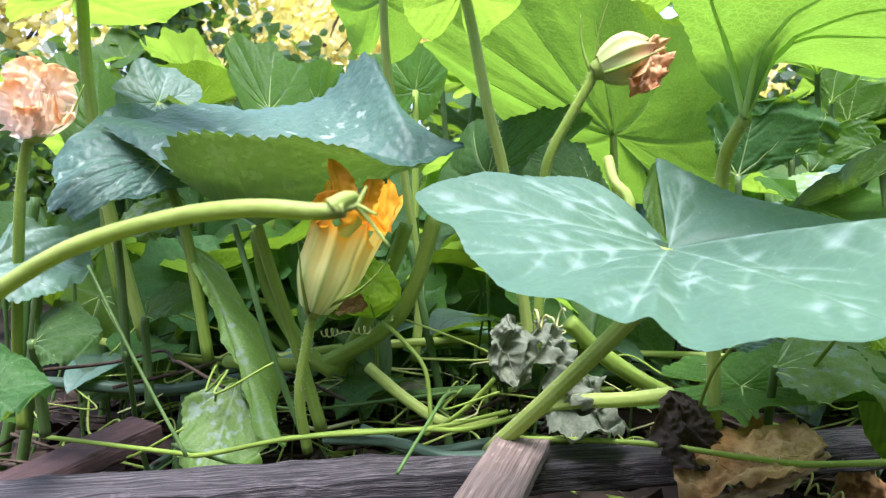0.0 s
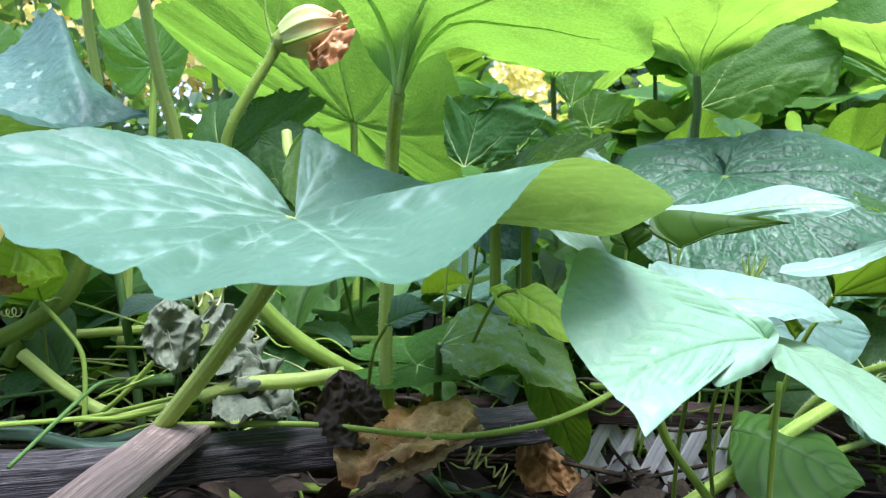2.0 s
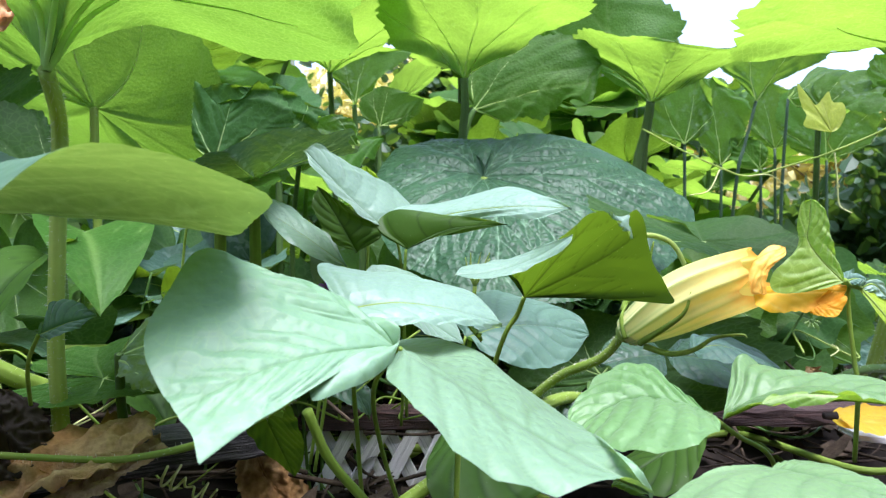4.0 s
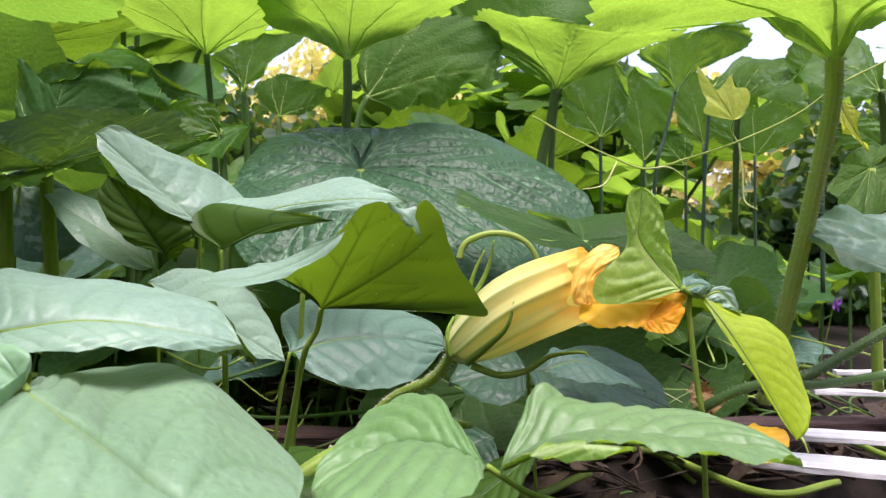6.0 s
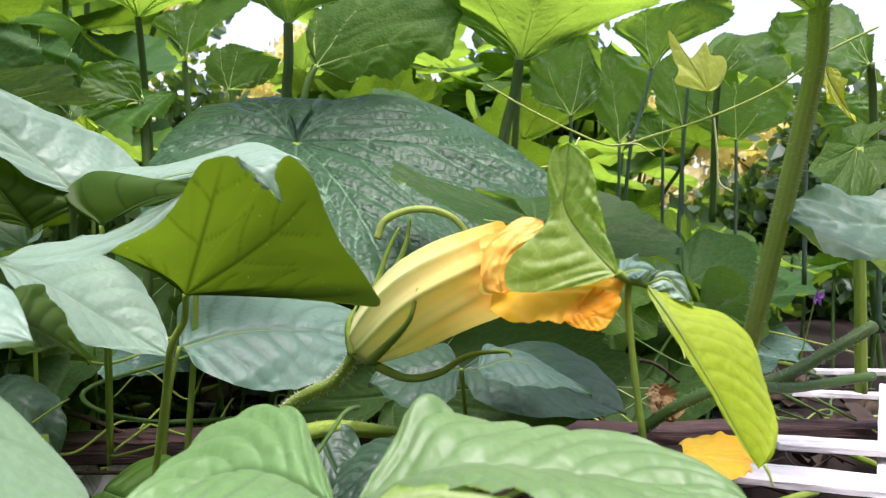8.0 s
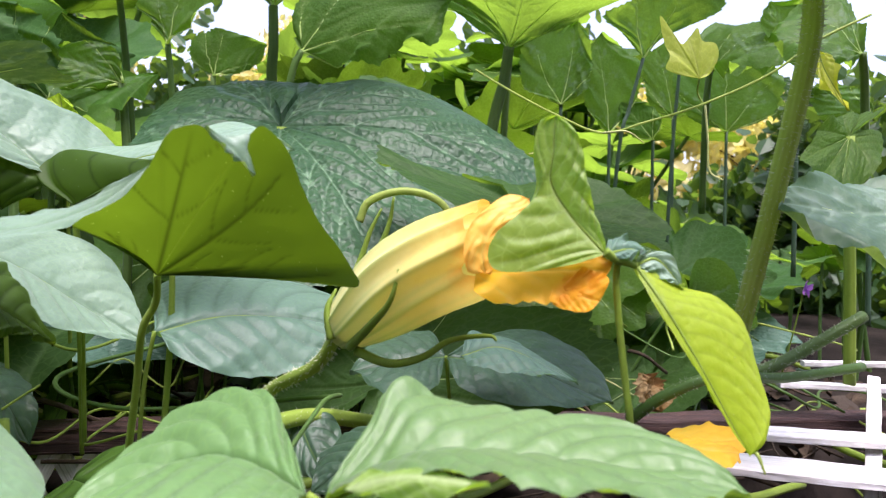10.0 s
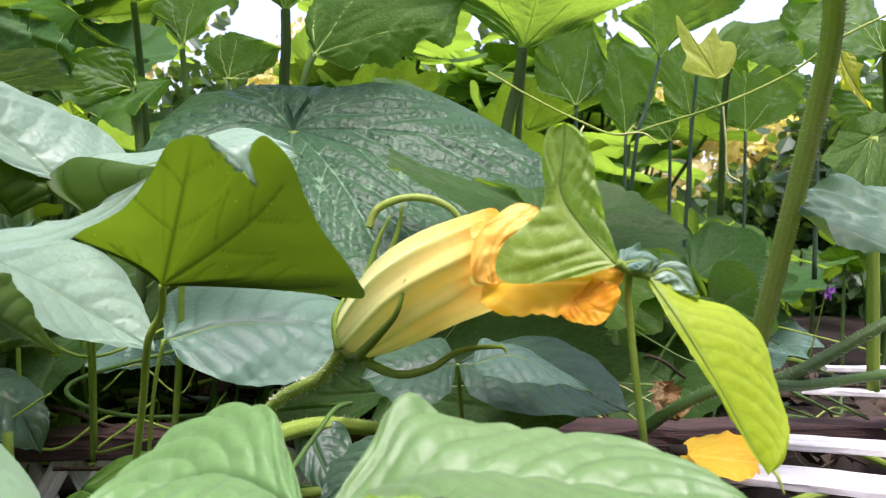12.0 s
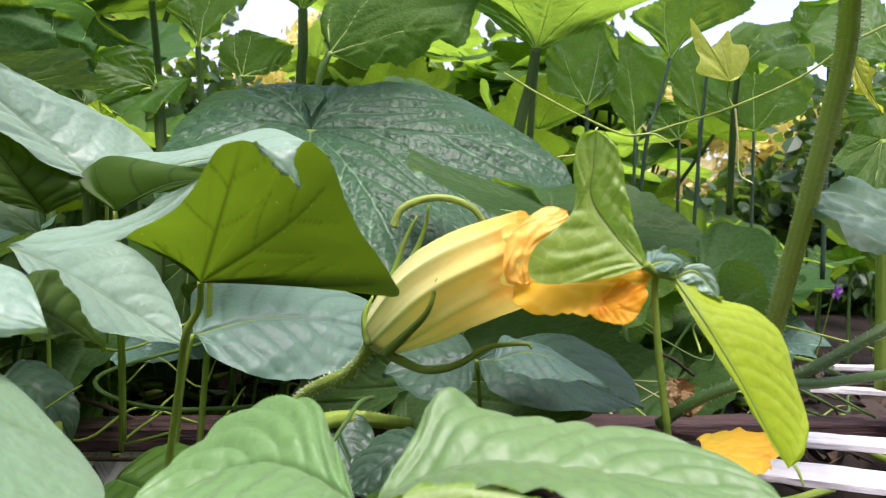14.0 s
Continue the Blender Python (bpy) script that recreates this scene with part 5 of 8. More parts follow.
row_drawn([(0.719, 1.372, 0.779), (0.749, 1.359, 0.818), (0.796, 1.337, 0.835)], [(0.682, 1.391, 0.802), (0.692, 1.389, 0.848), (0.744, 1.363, 0.852)], [(0.763, 1.351, 0.787), (0.790, 1.339, 0.812)],
          LEAF_BRIGHT, BEHIND, stalk=[(0.722, 1.364, 0.647), (0.728, 1.352, 0.458)], seed=81)
row_drawn([(0.720, 0.993, 0.811), (0.713, 0.966, 0.850), (0.678, 0.840, 0.893)], [(0.696, 1.006, 0.828), (0.662, 1.035, 0.852), (0.616, 1.059, 0.871), (0.588, 1.007, 0.900), (0.619, 0.904, 0.925)],
          [(0.745, 0.982, 0.830), (0.801, 0.979, 0.861), (0.860, 0.951, 0.893), (0.875, 0.889, 0.916), (0.776, 0.827, 0.928)], LEAF_GREEN, BEHIND,
          stalk=[(0.722, 0.990, 0.764), (0.725, 0.997, 0.711), (0.750, 1.009, 0.514)], seed=21, stalk_r=0.0065)
row_drawn([(0.782, 1.084, 0.784), (0.843, 1.035, 0.833), (0.941, 0.965, 0.855)], [(0.773, 1.114, 0.829), (0.798, 1.104, 0.876), (0.878, 1.043, 0.908), (0.934, 0.993, 0.898)],
          [(0.823, 1.041, 0.766), (0.865, 0.999, 0.774), (0.888, 0.977, 0.799), (0.915, 0.953, 0.799)], LEAF_BRIGHT, BEHIND, stalk=[(0.769, 1.088, 0.733), (0.751, 1.119, 0.503)], seed=22, stem_mat=STEM_DARK)
row_drawn([(0.486, 1.260, 0.700), (0.492, 1.271, 0.757), (0.499, 1.271, 0.819)], [(0.436, 1.275, 0.734), (0.398, 1.286, 0.801), (0.384, 1.294, 0.821), (0.427, 1.294, 0.797), (0.473, 1.282, 0.782)],
          [(0.549, 1.218, 0.714), (0.577, 1.194, 0.733), (0.573, 1.209, 0.769), (0.536, 1.240, 0.793)], LEAF_SHADED, "dark shaded squash leaf folded upward", stalk=[(0.486, 1.286, 0.570), (0.489, 1.280, 0.467)], seed=25)
row_drawn([(0.358, 1.440, 0.807), (0.423, 1.409, 0.843), (0.503, 1.336, 0.836)], [(0.343, 1.461, 0.859), (0.414, 1.439, 0.881), (0.468, 1.388, 0.864)], [(0.400, 1.397, 0.815), (0.449, 1.350, 0.797), (0.485, 1.332, 0.799)],
          LEAF_GREEN, "green squash leaf with a pale upper margin", stalk=[(0.357, 1.446, 0.689), (0.358, 1.435, 0.485)], seed=32)
row_drawn([(0.338, 1.392, 0.762), (0.331, 1.398, 0.810), (0.322, 1.404, 0.845)], [(0.292, 1.415, 0.777), (0.283, 1.422, 0.825)], [(0.360, 1.382, 0.788), (0.360, 1.384, 0.829)], LEAF_GREEN, BEHIND, stalk=[(0.335, 1.387, 0.648), (0.340, 1.376, 0.473)], seed=82)
row_drawn([(0.492, 1.032, 0.670), (0.537, 1.011, 0.693), (0.597, 0.983, 0.713)], [(0.496, 1.065, 0.700), (0.546, 1.040, 0.705), (0.576, 1.015, 0.712)], [(0.523, 0.983, 0.668), (0.558, 0.966, 0.678)], LEAF_GREEN,
          "low green squash leaf with toothed margin", stalk=[(0.497, 1.081, 0.577), (0.500, 1.073, 0.463)], seed=83, stalk_r=0.004)
row_drawn([(1.009, 0.929, 0.801), (0.992, 0.883, 0.839), (0.983, 0.856, 0.874)], [(0.986, 0.964, 0.841), (0.945, 1.009, 0.876), (0.908, 1.028, 0.894), (0.910, 0.983, 0.907), (0.940, 0.900, 0.885)],
          [(1.065, 0.925, 0.826), (1.128, 0.918, 0.866), (1.189, 0.867, 0.899), (1.072, 0.834, 0.873), (1.015, 0.840, 0.870)], LEAF_GREEN, BEHIND,
          stalk=[(1.010, 0.937, 0.758), (1.003, 0.948, 0.683), (1.006, 0.960, 0.505)], seed=26, stalk_r=0.0078)
row_drawn([(1.021, 0.945, 0.805), (1.022, 1.061, 0.899), (1.004, 1.075, 1.003)], [(0.997, 1.049, 0.867), (0.945, 1.122, 0.899), (0.935, 1.130, 0.970)], [(1.102, 1.021, 0.886), (1.152, 1.023, 0.965), (1.094, 1.054, 1.015)], LEAF_BRIGHT, BEHIND, stalk=[(1.035, 0.968, 0.719), (1.044, 0.975, 0.520)], seed=84)
row_drawn([(1.294, 0.991, 0.840), (1.297, 0.970, 0.888), (1.313, 0.942, 0.940)], [(1.262, 1.008, 0.876), (1.237, 1.022, 0.902), (1.263, 0.988, 0.924)],
          [(1.317, 0.970, 0.874), (1.370, 0.934, 0.906), (1.383, 0.918, 0.929), (1.349, 0.925, 0.951)], LEAF_GREEN, BEHIND, stalk=[(1.278, 0.995, 0.761), (1.267, 0.997, 0.705), (1.284, 1.024, 0.497)], seed=28, stalk_r=0.0032, stem_mat=STEM_GREY)
row_drawn([(1.377, 0.995, 0.855), (1.421, 0.942, 0.878), (1.474, 0.858, 0.857)], [(1.409, 1.004, 0.896), (1.452, 0.984, 0.916), (1.488, 0.921, 0.894)], [(1.380, 0.937, 0.833), (1.420, 0.883, 0.828)],
          LEAF_GREEN, BEHIND, stalk=[(1.372, 0.991, 0.713), (1.370, 0.981, 0.502)], seed=29, stalk_r=0.0032, stem_mat=STEM_GREY)
row_drawn([(1.176, 1.034, 0.758), (1.183, 1.034, 0.819), (1.194, 1.031, 0.886)], [(1.126, 1.059, 0.777), (1.118, 1.066, 0.833), (1.149, 1.053, 0.865)], [(1.201, 1.001, 0.785), (1.199, 1.005, 0.853)],
          LEAF_GREEN, "green squash leaf standing on edge in the row", stalk=[(1.187, 1.032, 0.608), (1.190, 1.025, 0.497)], seed=27, stalk_r=0.0032, stem_mat=STEM_GREY)
row_drawn([(1.346, 1.116, 0.738), (1.335, 1.126, 0.818), (1.326, 1.135, 0.911)], [(1.307, 1.138, 0.786), (1.301, 1.145, 0.868)], [(1.380, 1.102, 0.785), (1.389, 1.101, 0.863)], LEAF_GREEN, BEHIND, stalk=[(1.350, 1.107, 0.591), (1.353, 1.101, 0.487)], seed=30, stalk_r=0.0032, stem_mat=STEM_GREY)
row_drawn([(1.416, 1.082, 0.732), (1.392, 1.095, 0.768), (1.361, 1.112, 0.791)], [(1.374, 1.103, 0.738), (1.355, 1.114, 0.768)], [(1.427, 1.078, 0.767), (1.400, 1.093, 0.796)], LEAF_BRIGHT, BEHIND, stalk=[(1.420, 1.073, 0.595), (1.423, 1.066, 0.492)], seed=85, stalk_r=0.0032, stem_mat=STEM_GREY)
row_drawn([(1.367, 0.776, 0.824), (1.351, 0.785, 0.859), (1.329, 0.798, 0.892)], [(1.331, 0.794, 0.830), (1.317, 0.802, 0.865)], [(1.387, 0.767, 0.857), (1.372, 0.777, 0.896)], LEAF_GREEN, BEHIND, stalk=[(1.370, 0.768, 0.704), (1.375, 0.757, 0.529)], seed=86, stalk_r=0.0032, stem_mat=STEM_GREY)
row_drawn([(1.353, 0.666, 0.728), (1.325, 0.681, 0.748), (1.291, 0.698, 0.761)], [(1.310, 0.687, 0.724), (1.290, 0.698, 0.742)], [(1.360, 0.664, 0.760), (1.328, 0.681, 0.769)], LEAF_GREEN, BEHIND, stalk=[(1.361, 0.657, 0.628), (1.368, 0.647, 0.484)], seed=87, stalk_r=0.0032, stem_mat=STEM_GREY)
row_drawn([(1.573, 1.061, 0.761), (1.562, 1.071, 0.838), (1.552, 1.080, 0.915)], [(1.507, 1.095, 0.786), (1.476, 1.114, 0.849), (1.504, 1.103, 0.904)], [(1.623, 1.016, 0.791), (1.645, 1.008, 0.856), (1.596, 1.036, 0.917)], LEAF_GREEN, BEHIND, stalk=[(1.578, 1.051, 0.602), (1.581, 1.044, 0.494)], seed=111, stalk_r=0.0032, stem_mat=STEM_GREY)
row_drawn([(1.537, 1.159, 0.788), (1.525, 1.169, 0.867), (1.517, 1.176, 0.936)], [(1.493, 1.182, 0.814), (1.481, 1.192, 0.892)], [(1.563, 1.125, 0.816), (1.556, 1.132, 0.894)], LEAF_GREEN, BEHIND, stalk=[(1.543, 1.146, 0.596), (1.546, 1.139, 0.483)], seed=112, stalk_r=0.0032, stem_mat=STEM_GREY)
row_drawn([(-0.401, 0.643, 0.569), (-0.370, 0.676, 0.577), (-0.337, 0.706, 0.564)], [(-0.400, 0.682, 0.605), (-0.374, 0.710, 0.606), (-0.353, 0.721, 0.588)], [(-0.361, 0.619, 0.545), (-0.338, 0.646, 0.549), (-0.332, 0.673, 0.554)], LEAF_PALE, "pale squash leaf spread low beside the path", seed=121, ribs=0.0007, wave=0.003, stalk=[(-0.406, 0.654, 0.505), (-0.408, 0.660, 0.431)])
row_drawn([(-0.346, 0.622, 0.509), (-0.322, 0.626, 0.516), (-0.290, 0.633, 0.517)], [(-0.357, 0.655, 0.528), (-0.338, 0.667, 0.534), (-0.312, 0.658, 0.528)], [(-0.323, 0.598, 0.496), (-0.301, 0.601, 0.501), (-0.293, 0.618, 0.507)], LEAF_SHADED, "dark green squash leaf low beside the path", seed=122, ribs=0.0007, wave=0.003, stalk=[(-0.354, 0.643, 0.462), (-0.356, 0.652, 0.418)])
row_drawn([(-0.330, 0.543, 0.488), (-0.307, 0.547, 0.492), (-0.284, 0.549, 0.490)], [(-0.343, 0.577, 0.513), (-0.318, 0.578, 0.500)], [(-0.305, 0.518, 0.473), (-0.290, 0.530, 0.480)], LEAF_SHADED, "green squash leaf at the edge of the bed", seed=123, ribs=0.0007, wave=0.003)
row_drawn([(-0.360, 0.798, 0.602), (-0.326, 0.814, 0.611), (-0.292, 0.828, 0.626)], [(-0.357, 0.833, 0.626), (-0.321, 0.849, 0.633)], [(-0.333, 0.788, 0.586), (-0.302, 0.802, 0.593)], LEAF_LIGHT, "pale leaf behind the arching stem", seed=124, ribs=0.0007, wave=0.003, stalk=[(-0.359, 0.805, 0.540), (-0.350, 0.795, 0.453)])
row_drawn([(-0.328, 0.792, 0.504), (-0.300, 0.807, 0.521), (-0.272, 0.820, 0.531)], [(-0.332, 0.815, 0.523), (-0.303, 0.830, 0.537)], [(-0.307, 0.780, 0.505), (-0.276, 0.794, 0.513)], LEAF_GREEN, "green leaf low between the stalks", seed=125, ribs=0.0007, wave=0.003, stalk=[(-0.327, 0.794, 0.454), (-0.321, 0.785, 0.406)])
row_drawn([(1.309, 0.871, 0.809), (1.317, 0.823, 0.834), (1.316, 0.745, 0.825)], [(1.332, 0.922, 0.857), (1.359, 0.912, 0.887), (1.374, 0.864, 0.885), (1.342, 0.786, 0.851)], [(1.276, 0.804, 0.796), (1.282, 0.749, 0.796)], LEAF_GREEN, BEHIND, stalk=[(1.315, 0.877, 0.754), (1.350, 0.899, 0.607)], seed=126)
row_drawn([(1.279, 0.632, 0.791), (1.237, 0.652, 0.804), (1.182, 0.676, 0.800)], [(1.300, 0.664, 0.858), (1.279, 0.692, 0.864), (1.232, 0.699, 0.834)], [(1.232, 0.619, 0.765), (1.190, 0.642, 0.768)], LEAF_GREEN, BEHIND, stalk=[(1.306, 0.641, 0.745), (1.347, 0.651, 0.603)], seed=127)
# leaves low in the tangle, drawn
row_drawn([(0.374, 0.973, 0.664), (0.385, 0.975, 0.710), (0.392, 0.977, 0.742)], [(0.348, 0.977, 0.688), (0.349, 0.982, 0.758), (0.369, 0.979, 0.737)], [(0.431, 0.969, 0.681), (0.474, 0.969, 0.732), (0.428, 0.975, 0.767), (0.409, 0.976, 0.745)], LEAF_SHADED,
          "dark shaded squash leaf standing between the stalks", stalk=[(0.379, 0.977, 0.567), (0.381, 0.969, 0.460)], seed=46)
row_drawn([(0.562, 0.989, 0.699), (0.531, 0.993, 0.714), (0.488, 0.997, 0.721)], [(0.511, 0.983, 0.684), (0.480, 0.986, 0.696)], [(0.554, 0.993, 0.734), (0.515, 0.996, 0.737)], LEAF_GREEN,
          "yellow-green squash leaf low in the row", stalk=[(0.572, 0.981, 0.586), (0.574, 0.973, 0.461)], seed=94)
row_drawn([(0.460, 1.016, 0.693), (0.428, 1.029, 0.735), (0.412, 1.037, 0.770)], [(0.384, 1.043, 0.700), (0.360, 1.054, 0.751), (0.382, 1.047, 0.772)], [(0.499, 0.981, 0.697), (0.501, 0.982, 0.737), (0.457, 1.021, 0.772)], LEAF_SHADED,
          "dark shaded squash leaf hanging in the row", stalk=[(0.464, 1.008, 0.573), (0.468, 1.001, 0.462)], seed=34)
row_drawn([(-0.278, 0.764, 0.593), (-0.228, 0.746, 0.538), (-0.194, 0.719, 0.490), (-0.173, 0.705, 0.448), (-0.148, 0.684, 0.398)], [(-0.243, 0.728, 0.552), (-0.216, 0.712, 0.497), (-0.187, 0.696, 0.445), (-0.176, 0.687, 0.411)],
          [(-0.238, 0.788, 0.554), (-0.197, 0.780, 0.497), (-0.168, 0.755, 0.456), (-0.162, 0.712, 0.423)], LEAF_LIGHT, "long twisted green leaf hanging between the stalks", seed=50, ribs=0.0008, wave=0.003)
row_drawn([(-0.216, 0.758, 0.444), (-0.219, 0.716, 0.400), (-0.214, 0.683, 0.368)], [(-0.261, 0.741, 0.426), (-0.254, 0.697, 0.385), (-0.238, 0.685, 0.369)], [(-0.182, 0.734, 0.422), (-0.172, 0.701, 0.394), (-0.179, 0.680, 0.372)],
          LEAF_LIGHT, "pale green mottled squash leaf lying on the batten", seed=51, ribs=0.0008)
drawn_leaf([(0.314, 0.538, 0.549), (0.340, 0.525, 0.532), (0.363, 0.511, 0.505)], [(0.337, 0.547, 0.551), (0.364, 0.533, 0.530)], [(0.313, 0.517, 0.533), (0.334, 0.504, 0.519)], BEAN_LIME, "lime green leaf poking from the tangle", seed=88, stalk=[(0.307, 0.568, 0.538), (0.299, 0.616, 0.488)])
drawn_leaf([(0.302, 0.569, 0.547), (0.320, 0.567, 0.534), (0.335, 0.565, 0.516)], [(0.316, 0.578, 0.548), (0.334, 0.576, 0.533)], [(0.303, 0.559, 0.537), (0.319, 0.556, 0.522)], BEAN_LIME, "small lime green leaf in the tangle", seed=89)
row_drawn([(0.275, 0.619, 0.494), (0.328, 0.615, 0.503), (0.390, 0.576, 0.453)], [(0.296, 0.638, 0.518), (0.341, 0.634, 0.515), (0.381, 0.609, 0.490)], [(0.280, 0.587, 0.482), (0.321, 0.574, 0.481), (0.357, 0.569, 0.464)], LEAF_LIGHT,
          "folded bright green leaf low between the stalks", seed=53, stalk=[(0.278, 0.636, 0.448), (0.284, 0.652, 0.408)], stalk_r=0.004)
drawn_leaf([(0.226, 0.584, 0.516), (0.242, 0.583, 0.524), (0.261, 0.582, 0.529)], [(0.233, 0.595, 0.537), (0.250, 0.593, 0.535)], [(0.233, 0.573, 0.514), (0.248, 0.572, 0.519)], BEAN_BLUE, "small bluish leaf catching the light", seed=90, stalk=[(0.218, 0.603, 0.490), (0.218, 0.640, 0.442)])
drawn_leaf([(-0.070, 0.750, 0.510), (-0.084, 0.754, 0.546), (-0.100, 0.757, 0.574)], [(-0.103, 0.743, 0.517), (-0.121, 0.746, 0.534), (-0.115, 0.747, 0.561)], [(-0.046, 0.749, 0.526), (-0.048, 0.750, 0.538), (-0.071, 0.754, 0.564)], BEAN_LIME,
           "yellowing leaf with brown eaten margin behind the blossom", seed=91, wave=0.003, stalk=[(-0.069, 0.749, 0.492), (-0.070, 0.766, 0.443)])
vine([(-0.058, 0.709, 0.514), (-0.033, 0.686, 0.497), (-0.014, 0.672, 0.474), (-0.009, 0.659, 0.430), (-0.013, 0.659, 0.420)], 0.0022, 0.002, STEM, "thin looping green tendril stem", ridges=0)
vine([(0.047, 0.637, 0.477), (0.024, 0.647, 0.450), (0.002, 0.658, 0.430), (-0.016, 0.659, 0.422)], 0.0022, 0.002, STEM, "thin green side stem", ridges=0)
vine([(-0.143, 0.650, 0.418), (-0.077, 0.645, 0.427), (-0.007, 0.649, 0.430), (0.060, 0.664, 0.441)], 0.002, 0.002, STEM, "thin green vine over the batten", ridges=5)
vine([(-0.099, 0.626, 0.427), (-0.041, 0.631, 0.423), (0.005, 0.636, 0.409), (0.041, 0.633, 0.411)], 0.0045, 0.005, STEM_GREY, "dull green runner under the thin vines")

# ---------------------------------------------------------------- leaves low in the tangle
squash_leaf((0.263, 0.659, 0.469), (0.349, 0.593, 0.487), (0.317, 0.663, 0.504), (0.257, 0.618, 0.452), LEAF_BRIGHT, "green leaf in the shade of the silver leaf", seed=52, uw=0.4)
bean_leaf((0.366, 0.635, 0.478), (0.418, 0.654, 0.374), (0.368, 0.652, 0.427), (0.413, 0.626, 0.428), BEAN_DARK, "dark green leaf hanging point down", uw=0.4)
squash_leaf((0.757, 0.678, 0.444), (0.833, 0.688, 0.515), (0.726, 0.762, 0.483), (0.915, 0.558, 0.494), LEAF_SHADED, "dark shaded squash leaf behind the yellow blossom", seed=54, uw=0.3)
squash_leaf((0.852, 0.639, 0.597), (0.912, 0.541, 0.565), (0.932, 0.622, 0.606), (0.761, 0.639, 0.606), LEAF_SHADED, "deep green squash leaf with toothed margin behind the blossom", seed=55, uw=0.2)

# ---------------------------------------------------------------- bean leaves close to the walk
lobed_at = (0.405, 0.380, 0.541)
lobed = thing("bean_leaf", lobed_at, "pale green lobed bean leaf with a drooping tip", "leaf", "bean leaves")
part("blade", fan(lobed_at, [(0.406, 0.391, 0.546), (0.396, 0.401, 0.551), (0.385, 0.407, 0.551), (0.377, 0.415, 0.555), (0.368, 0.424, 0.566), (0.354, 0.425, 0.573), (0.344, 0.421, 0.572), (0.333, 0.421, 0.577), (0.321, 0.421, 0.583), (0.313, 0.420, 0.583), (0.306, 0.414, 0.578), (0.298, 0.403, 0.565), (0.290, 0.390, 0.554), (0.287, 0.378, 0.546), (0.289, 0.365, 0.536), (0.297, 0.350, 0.526), (0.304, 0.337, 0.517), (0.307, 0.327, 0.506), (0.311, 0.336, 0.516), (0.319, 0.344, 0.522), (0.333, 0.350, 0.525), (0.348, 0.353, 0.527), (0.355, 0.355, 0.528), (0.357, 0.351, 0.523), (0.369, 0.353, 0.525), (0.383, 0.357, 0.528), (0.397, 0.366, 0.534)],
                                (0.27, 0.565), seed=60, rings=56, turns=320, bulge=0.008, puff=0.28, relief=0.0006, thick=0.0009, forks=(0.12, 0.24, 0.35, 0.46, 0.57, 0.68, 0.79, 0.9)), BEAN_MINT, lobed)
part("stalk", tube([lobed_at, (0.401, 0.433, 0.520), (0.421, 0.487, 0.460), (0.442, 0.529, 0.384)], 0.0014, 0.0016), STEM, lobed, "green leaf stalk")
drawn_leaf([(0.406, 0.376, 0.541), (0.433, 0.352, 0.524), (0.462, 0.325, 0.505), (0.497, 0.289, 0.490)],
           [(0.393, 0.358, 0.533), (0.395, 0.335, 0.524), (0.409, 0.305, 0.508), (0.434, 0.288, 0.498), (0.470, 0.288, 0.498)],
           [(0.418, 0.514, 0.516), (0.456, 0.468, 0.528), (0.474, 0.436, 0.527), (0.492, 0.421, 0.512), (0.511, 0.389, 0.495), (0.485, 0.298, 0.505)], BEAN_MINT,
           "long pale green bean leaf with a curled yellow tip", relief=0.0016, thin=0.6, stalk=[(0.410, 0.426, 0.508), (0.431, 0.469, 0.460), (0.462, 0.507, 0.397)], seed=61)
drawn_leaf([(0.390, 0.437, 0.552), (0.423, 0.433, 0.557), (0.458, 0.429, 0.553), (0.492, 0.427, 0.544)], [(0.386, 0.472, 0.574), (0.415, 0.474, 0.571), (0.450, 0.467, 0.569), (0.480, 0.453, 0.562)],
           [(0.396, 0.424, 0.546), (0.424, 0.415, 0.547), (0.459, 0.415, 0.546)], BEAN_PALE_LIT, "pale bean leaf with a bluish sheen", seed=62, relief=0.0008, thin=0.6)
drawn_leaf([(0.581, 0.343, 0.504), (0.570, 0.366, 0.507), (0.557, 0.382, 0.505), (0.539, 0.386, 0.497), (0.515, 0.381, 0.486)],
           [(0.583, 0.361, 0.508), (0.583, 0.377, 0.513), (0.583, 0.390, 0.518), (0.577, 0.401, 0.519), (0.562, 0.409, 0.515), (0.542, 0.407, 0.503), (0.526, 0.400, 0.493)],
           [(0.562, 0.316, 0.505), (0.537, 0.305, 0.503), (0.520, 0.315, 0.495), (0.510, 0.347, 0.490)], BEAN_NEAR, "green bean leaf with raised veins", seed=63, relief=0.0024, thin=0.5, rows=8,
           stalk=[(0.599, 0.339, 0.492), (0.633, 0.345, 0.474), (0.660, 0.353, 0.433)])
near = drawn_leaf([(0.584, 0.337, 0.506), (0.612, 0.324, 0.519), (0.652, 0.298, 0.521), (0.685, 0.270, 0.519)],
           [(0.603, 0.351, 0.518), (0.616, 0.358, 0.530), (0.642, 0.343, 0.525), (0.680, 0.318, 0.525), (0.690, 0.296, 0.522)],
           [(0.585, 0.310, 0.519), (0.593, 0.289, 0.529), (0.613, 0.273, 0.529), (0.646, 0.262, 0.525)], BEAN_NEAR, "green bean leaf with a bright turned-up margin", seed=64, relief=0.0024, thin=0.5, rows=9)
